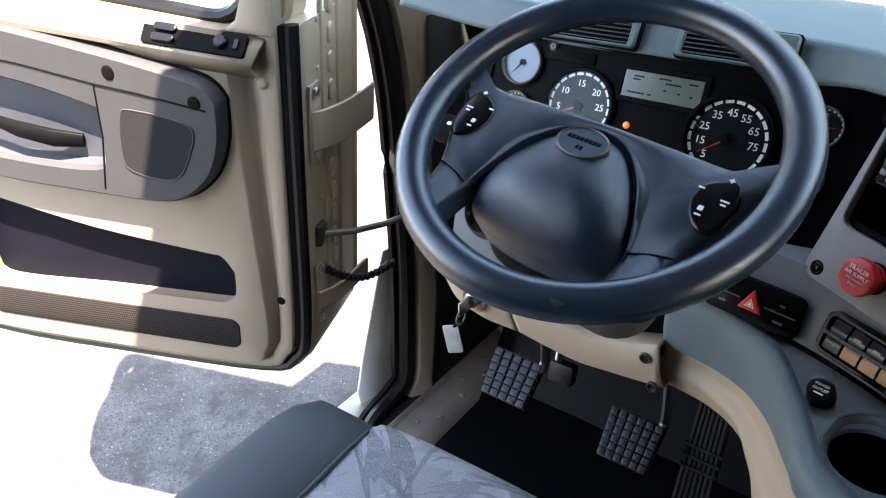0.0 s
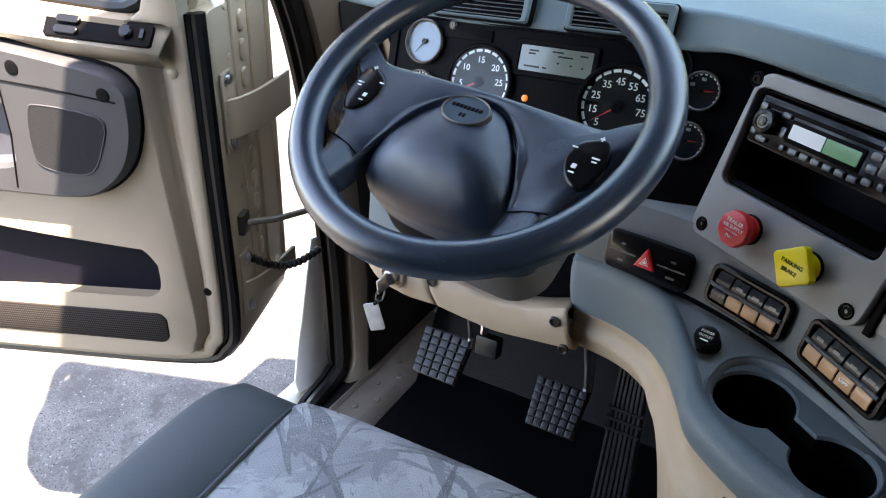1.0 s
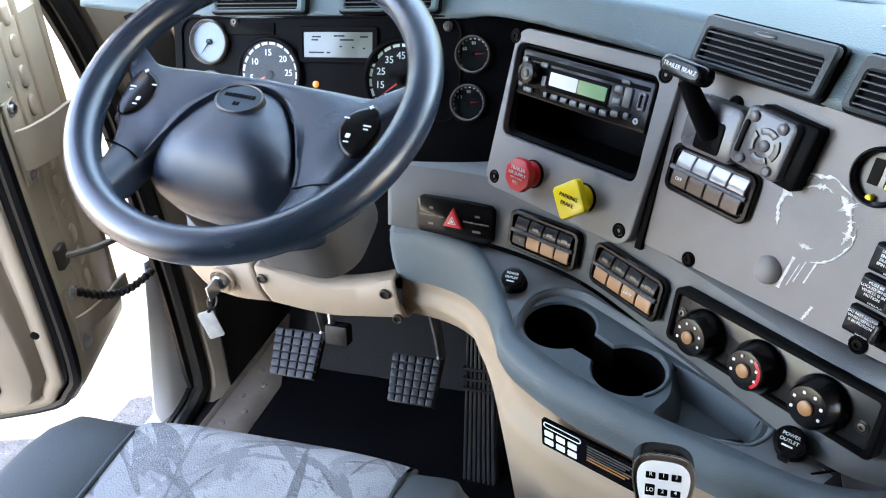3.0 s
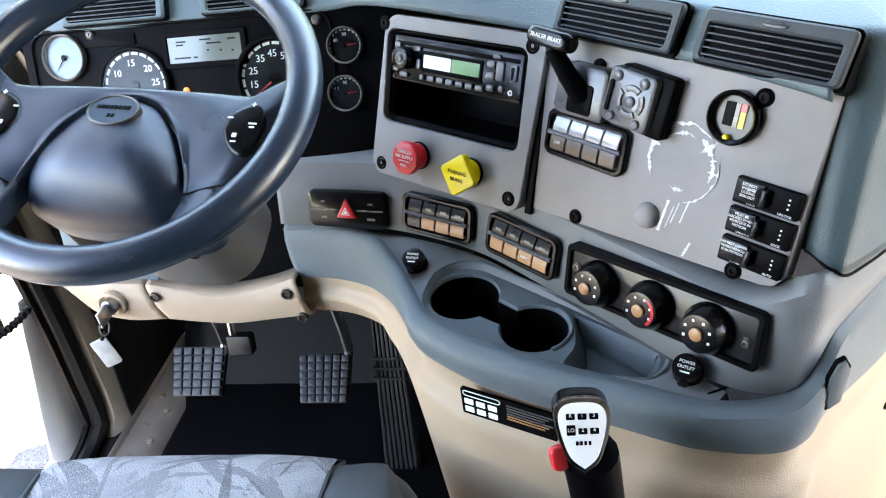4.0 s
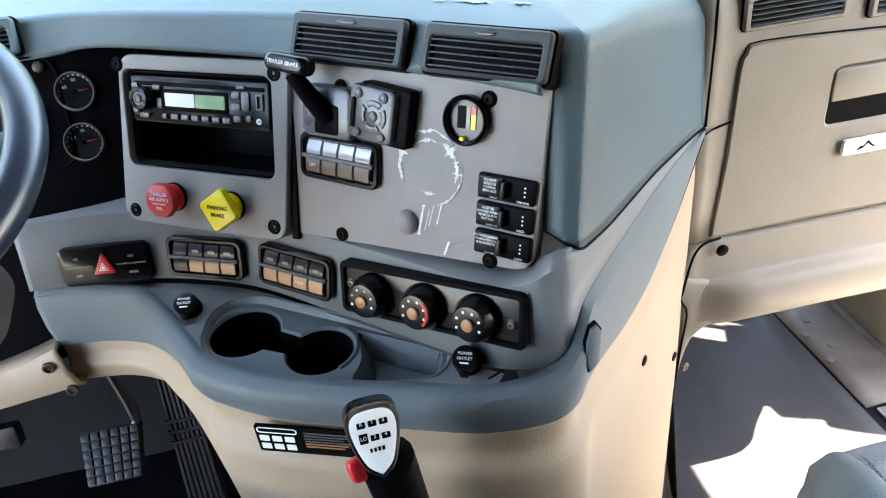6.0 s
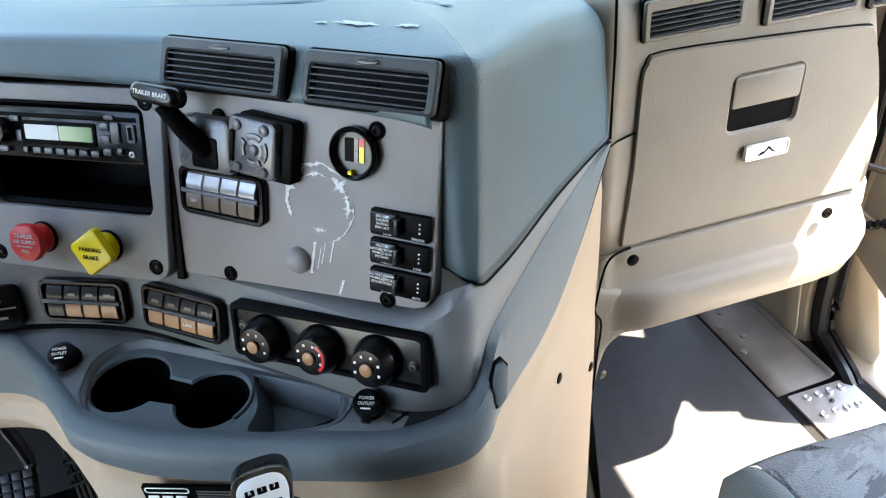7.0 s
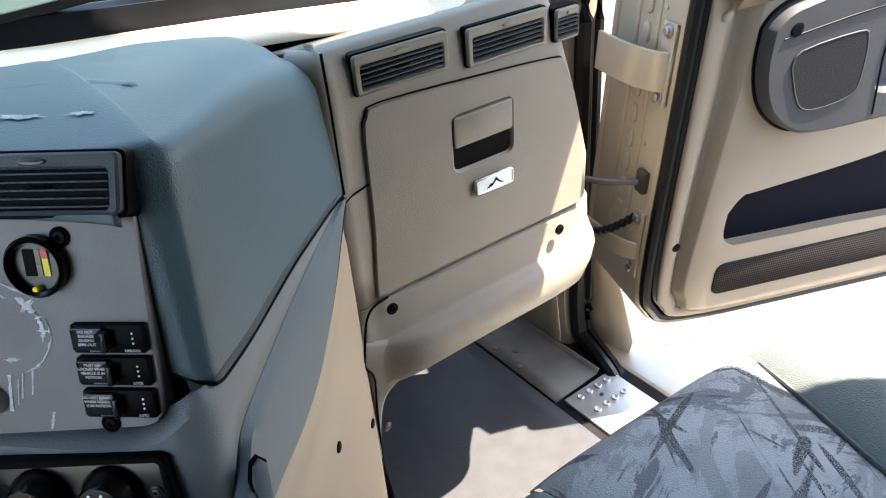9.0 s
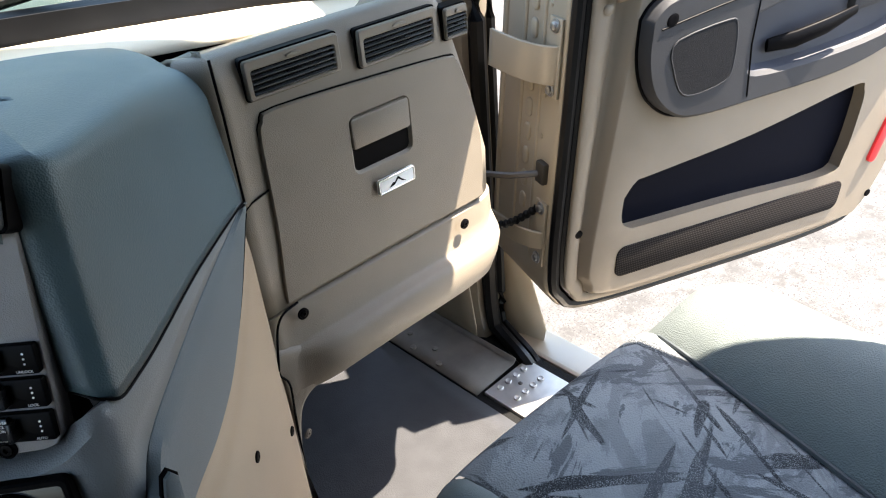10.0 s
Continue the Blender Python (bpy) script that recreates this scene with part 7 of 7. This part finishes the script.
for cx, cy, w, h, sd in ((0.145, -0.108, 0.026, 0.006, 1), (0.180, -0.135, 0.014, 0.005, 2), (0.120, -0.090, 0.009, 0.003, 3)):
    pts = []
    for k in range(26):
        a = 2 * math.pi * k / 26
        f = 0.6 + 0.9 * noise.noise(Vector((math.cos(a) * 3, math.sin(a) * 3, sd)))
        dx, dy = w * f * math.cos(a), h * f * math.sin(a)
        pts.append((cx + dx * 0.78 + dy * 0.62, cy - dx * 0.62 + dy * 0.78))
    zc = pad_height(cx, cy)
    lo = [bm.verts.new((x, y, pad_height(x, y) + 0.0007)) for x, y in pts]
    mid = bm.verts.new((cx, cy, zc + 0.0011))
    for k in range(26):
        bm.faces.new((lo[k], lo[(k + 1) % 26], mid))
sf = part("scuff", bm, SCUFF, dash, "pale scuff marks on the dashboard top")
sf["kind"] = "stuff"
bm = bmesh.new()
sweep(bm, [(p.x, p.y, pad_height(p.x, p.y) - 0.0002) for p in smooth_curve([(-0.06, 0.07), (0.01, 0.035), (0.09, 0.001), (0.15, -0.020), (0.195, -0.045), (0.222, -0.068), (0.236, -0.088)], 6)], [0.0100 * min(1, k / 10, (36 - k) / 12) + 0.0006 for k in range(37)], 12, flat=0.18)
part("moulded_ridge", bm, PAD, dash, sharp=80)

# ---- outside: bonnet, wipers and trees ahead ----
bn = thing("bonnet", pose(0, 0, 0), "dark green-grey bonnet beyond the windscreen", "bonnet")
bm = bmesh.new()
loft(bm, [[(-0.9 + 1.8 * i / 16, y, z - 0.10 * (2 * i / 16 - 1) ** 4) for i in range(17)] for y, z in ((0.80, 0.80), (0.95, 0.81), (1.3, 0.81), (1.9, 0.76), (2.5, 0.62), (2.7, 0.2))])
part("hood_skin", bm, mat("bonnet_green_grey", (0.016, 0.023, 0.018), 0.45, var=0.3, scale=4, spec=0.25), bn, solid=0.01)
bm = bmesh.new()
loft(bm, [[(x, far_y(x) + 0.06, far_z(x) + 0.01) for x in XS], [(x, far_y(x) + 0.12, far_z(x) - 0.03) for x in XS], [(x, far_y(x) + 0.22, far_z(x) - 0.06) for x in XS], [(x, 0.80, 0.79) for x in XS]])
part("cowl_grille", bm, BLACK, bn, "black cowl below the windscreen", solid=0.004)
for x0 in (-0.55, 0.12):
    wp = thing("wiper", pose(0, 0, 0), "black windscreen wiper resting on the cowl", "wiper", "wipers")
    at = lambda x, dy, dz: (x, far_y(x) + dy, far_z(x) + dz)
    bm = bmesh.new()
    sweep(bm, [at(x0, 0.15, -0.03), at(x0 + 0.02, 0.13, 0.02), at(x0 + 0.18, 0.09, 0.05), at(x0 + 0.36, 0.06, 0.085)], [0.014, 0.012, 0.008, 0.006], 8)
    part("arm", bm, BLACK, wp)
    bm = bmesh.new()
    sweep(bm, [at(x0 + 0.05, 0.055, 0.045), at(x0 + 0.30, 0.052, 0.08), at(x0 + 0.62, 0.045, 0.115)], 0.007, 6)
    part("blade", bm, RUBBER, wp)


def leafy_tree(x, y, h, seed):
    rg = random.Random(seed)
    th = thing("tree", pose(x, y, -0.62), "tall green broadleaf tree beyond the yard", "tree", "yard trees")
    bm = bmesh.new()
    sweep(bm, [(0, 0, 0), (0.1, 0, h * 0.2), (-0.1, 0.1, h * 0.45), (0, 0, h * 0.8)], [0.35, 0.28, 0.18, 0.04], 9)
    for k in range(9):
        a = rg.uniform(0, 6.28)
        z = h * rg.uniform(0.2, 0.6)
        l = h * rg.uniform(0.2, 0.35)
        sweep(bm, [(0, 0, z), (l * 0.5 * math.cos(a), l * 0.5 * math.sin(a), z + l * 0.35), (l * math.cos(a), l * math.sin(a), z + l * 0.6)], [0.12, 0.07, 0.02], 6)
    part("trunk", bm, mat("bark", (0.12, 0.09, 0.06), 0.9, var=0.3), th)
    me = bpy.data.meshes.new("crown")
    verts, faces = [], []
    for k in range(5200):
        a, b = rg.uniform(0, 6.28), rg.uniform(-1, 1)
        rr_ = rg.uniform(0.45, 1.0) ** 0.6
        lob = 1 + 0.3 * math.sin(3 * a + seed) * math.cos(2 * b + seed)
        c = Vector((h * 0.36 * rr_ * lob * math.cos(a) * math.sqrt(1 - b * b), h * 0.36 * rr_ * lob * math.sin(a) * math.sqrt(1 - b * b), h * 0.52 + h * 0.42 * b * rr_))
        u = Vector((rg.gauss(0, 1), rg.gauss(0, 1), rg.gauss(0, 1))).normalized()
        v = u.orthogonal().normalized()
        s = rg.uniform(0.12, 0.24)
        n0 = len(verts)
        verts += [c + u * s, c + v * s * 0.6, c - u * s, c - v * s * 0.6]
        faces.append((n0, n0 + 1, n0 + 2, n0 + 3))
    me.from_pydata([tuple(v) for v in verts], [], faces)
    me.materials.append(LEAF)
    ob = new("crown", me)
    ob.parent = th
    ob["kind"] = "stuff"
    return th


LEAF = mat("tree_leaves", (0.06, 0.10, 0.03), 0.6, var=0.4, scale=1.5)
for i in range(9):
    leafy_tree(-14 + 5.5 * i + (i % 3), 17 + 3 * (i % 2), 8 + (i * 37 % 5), i + 1)
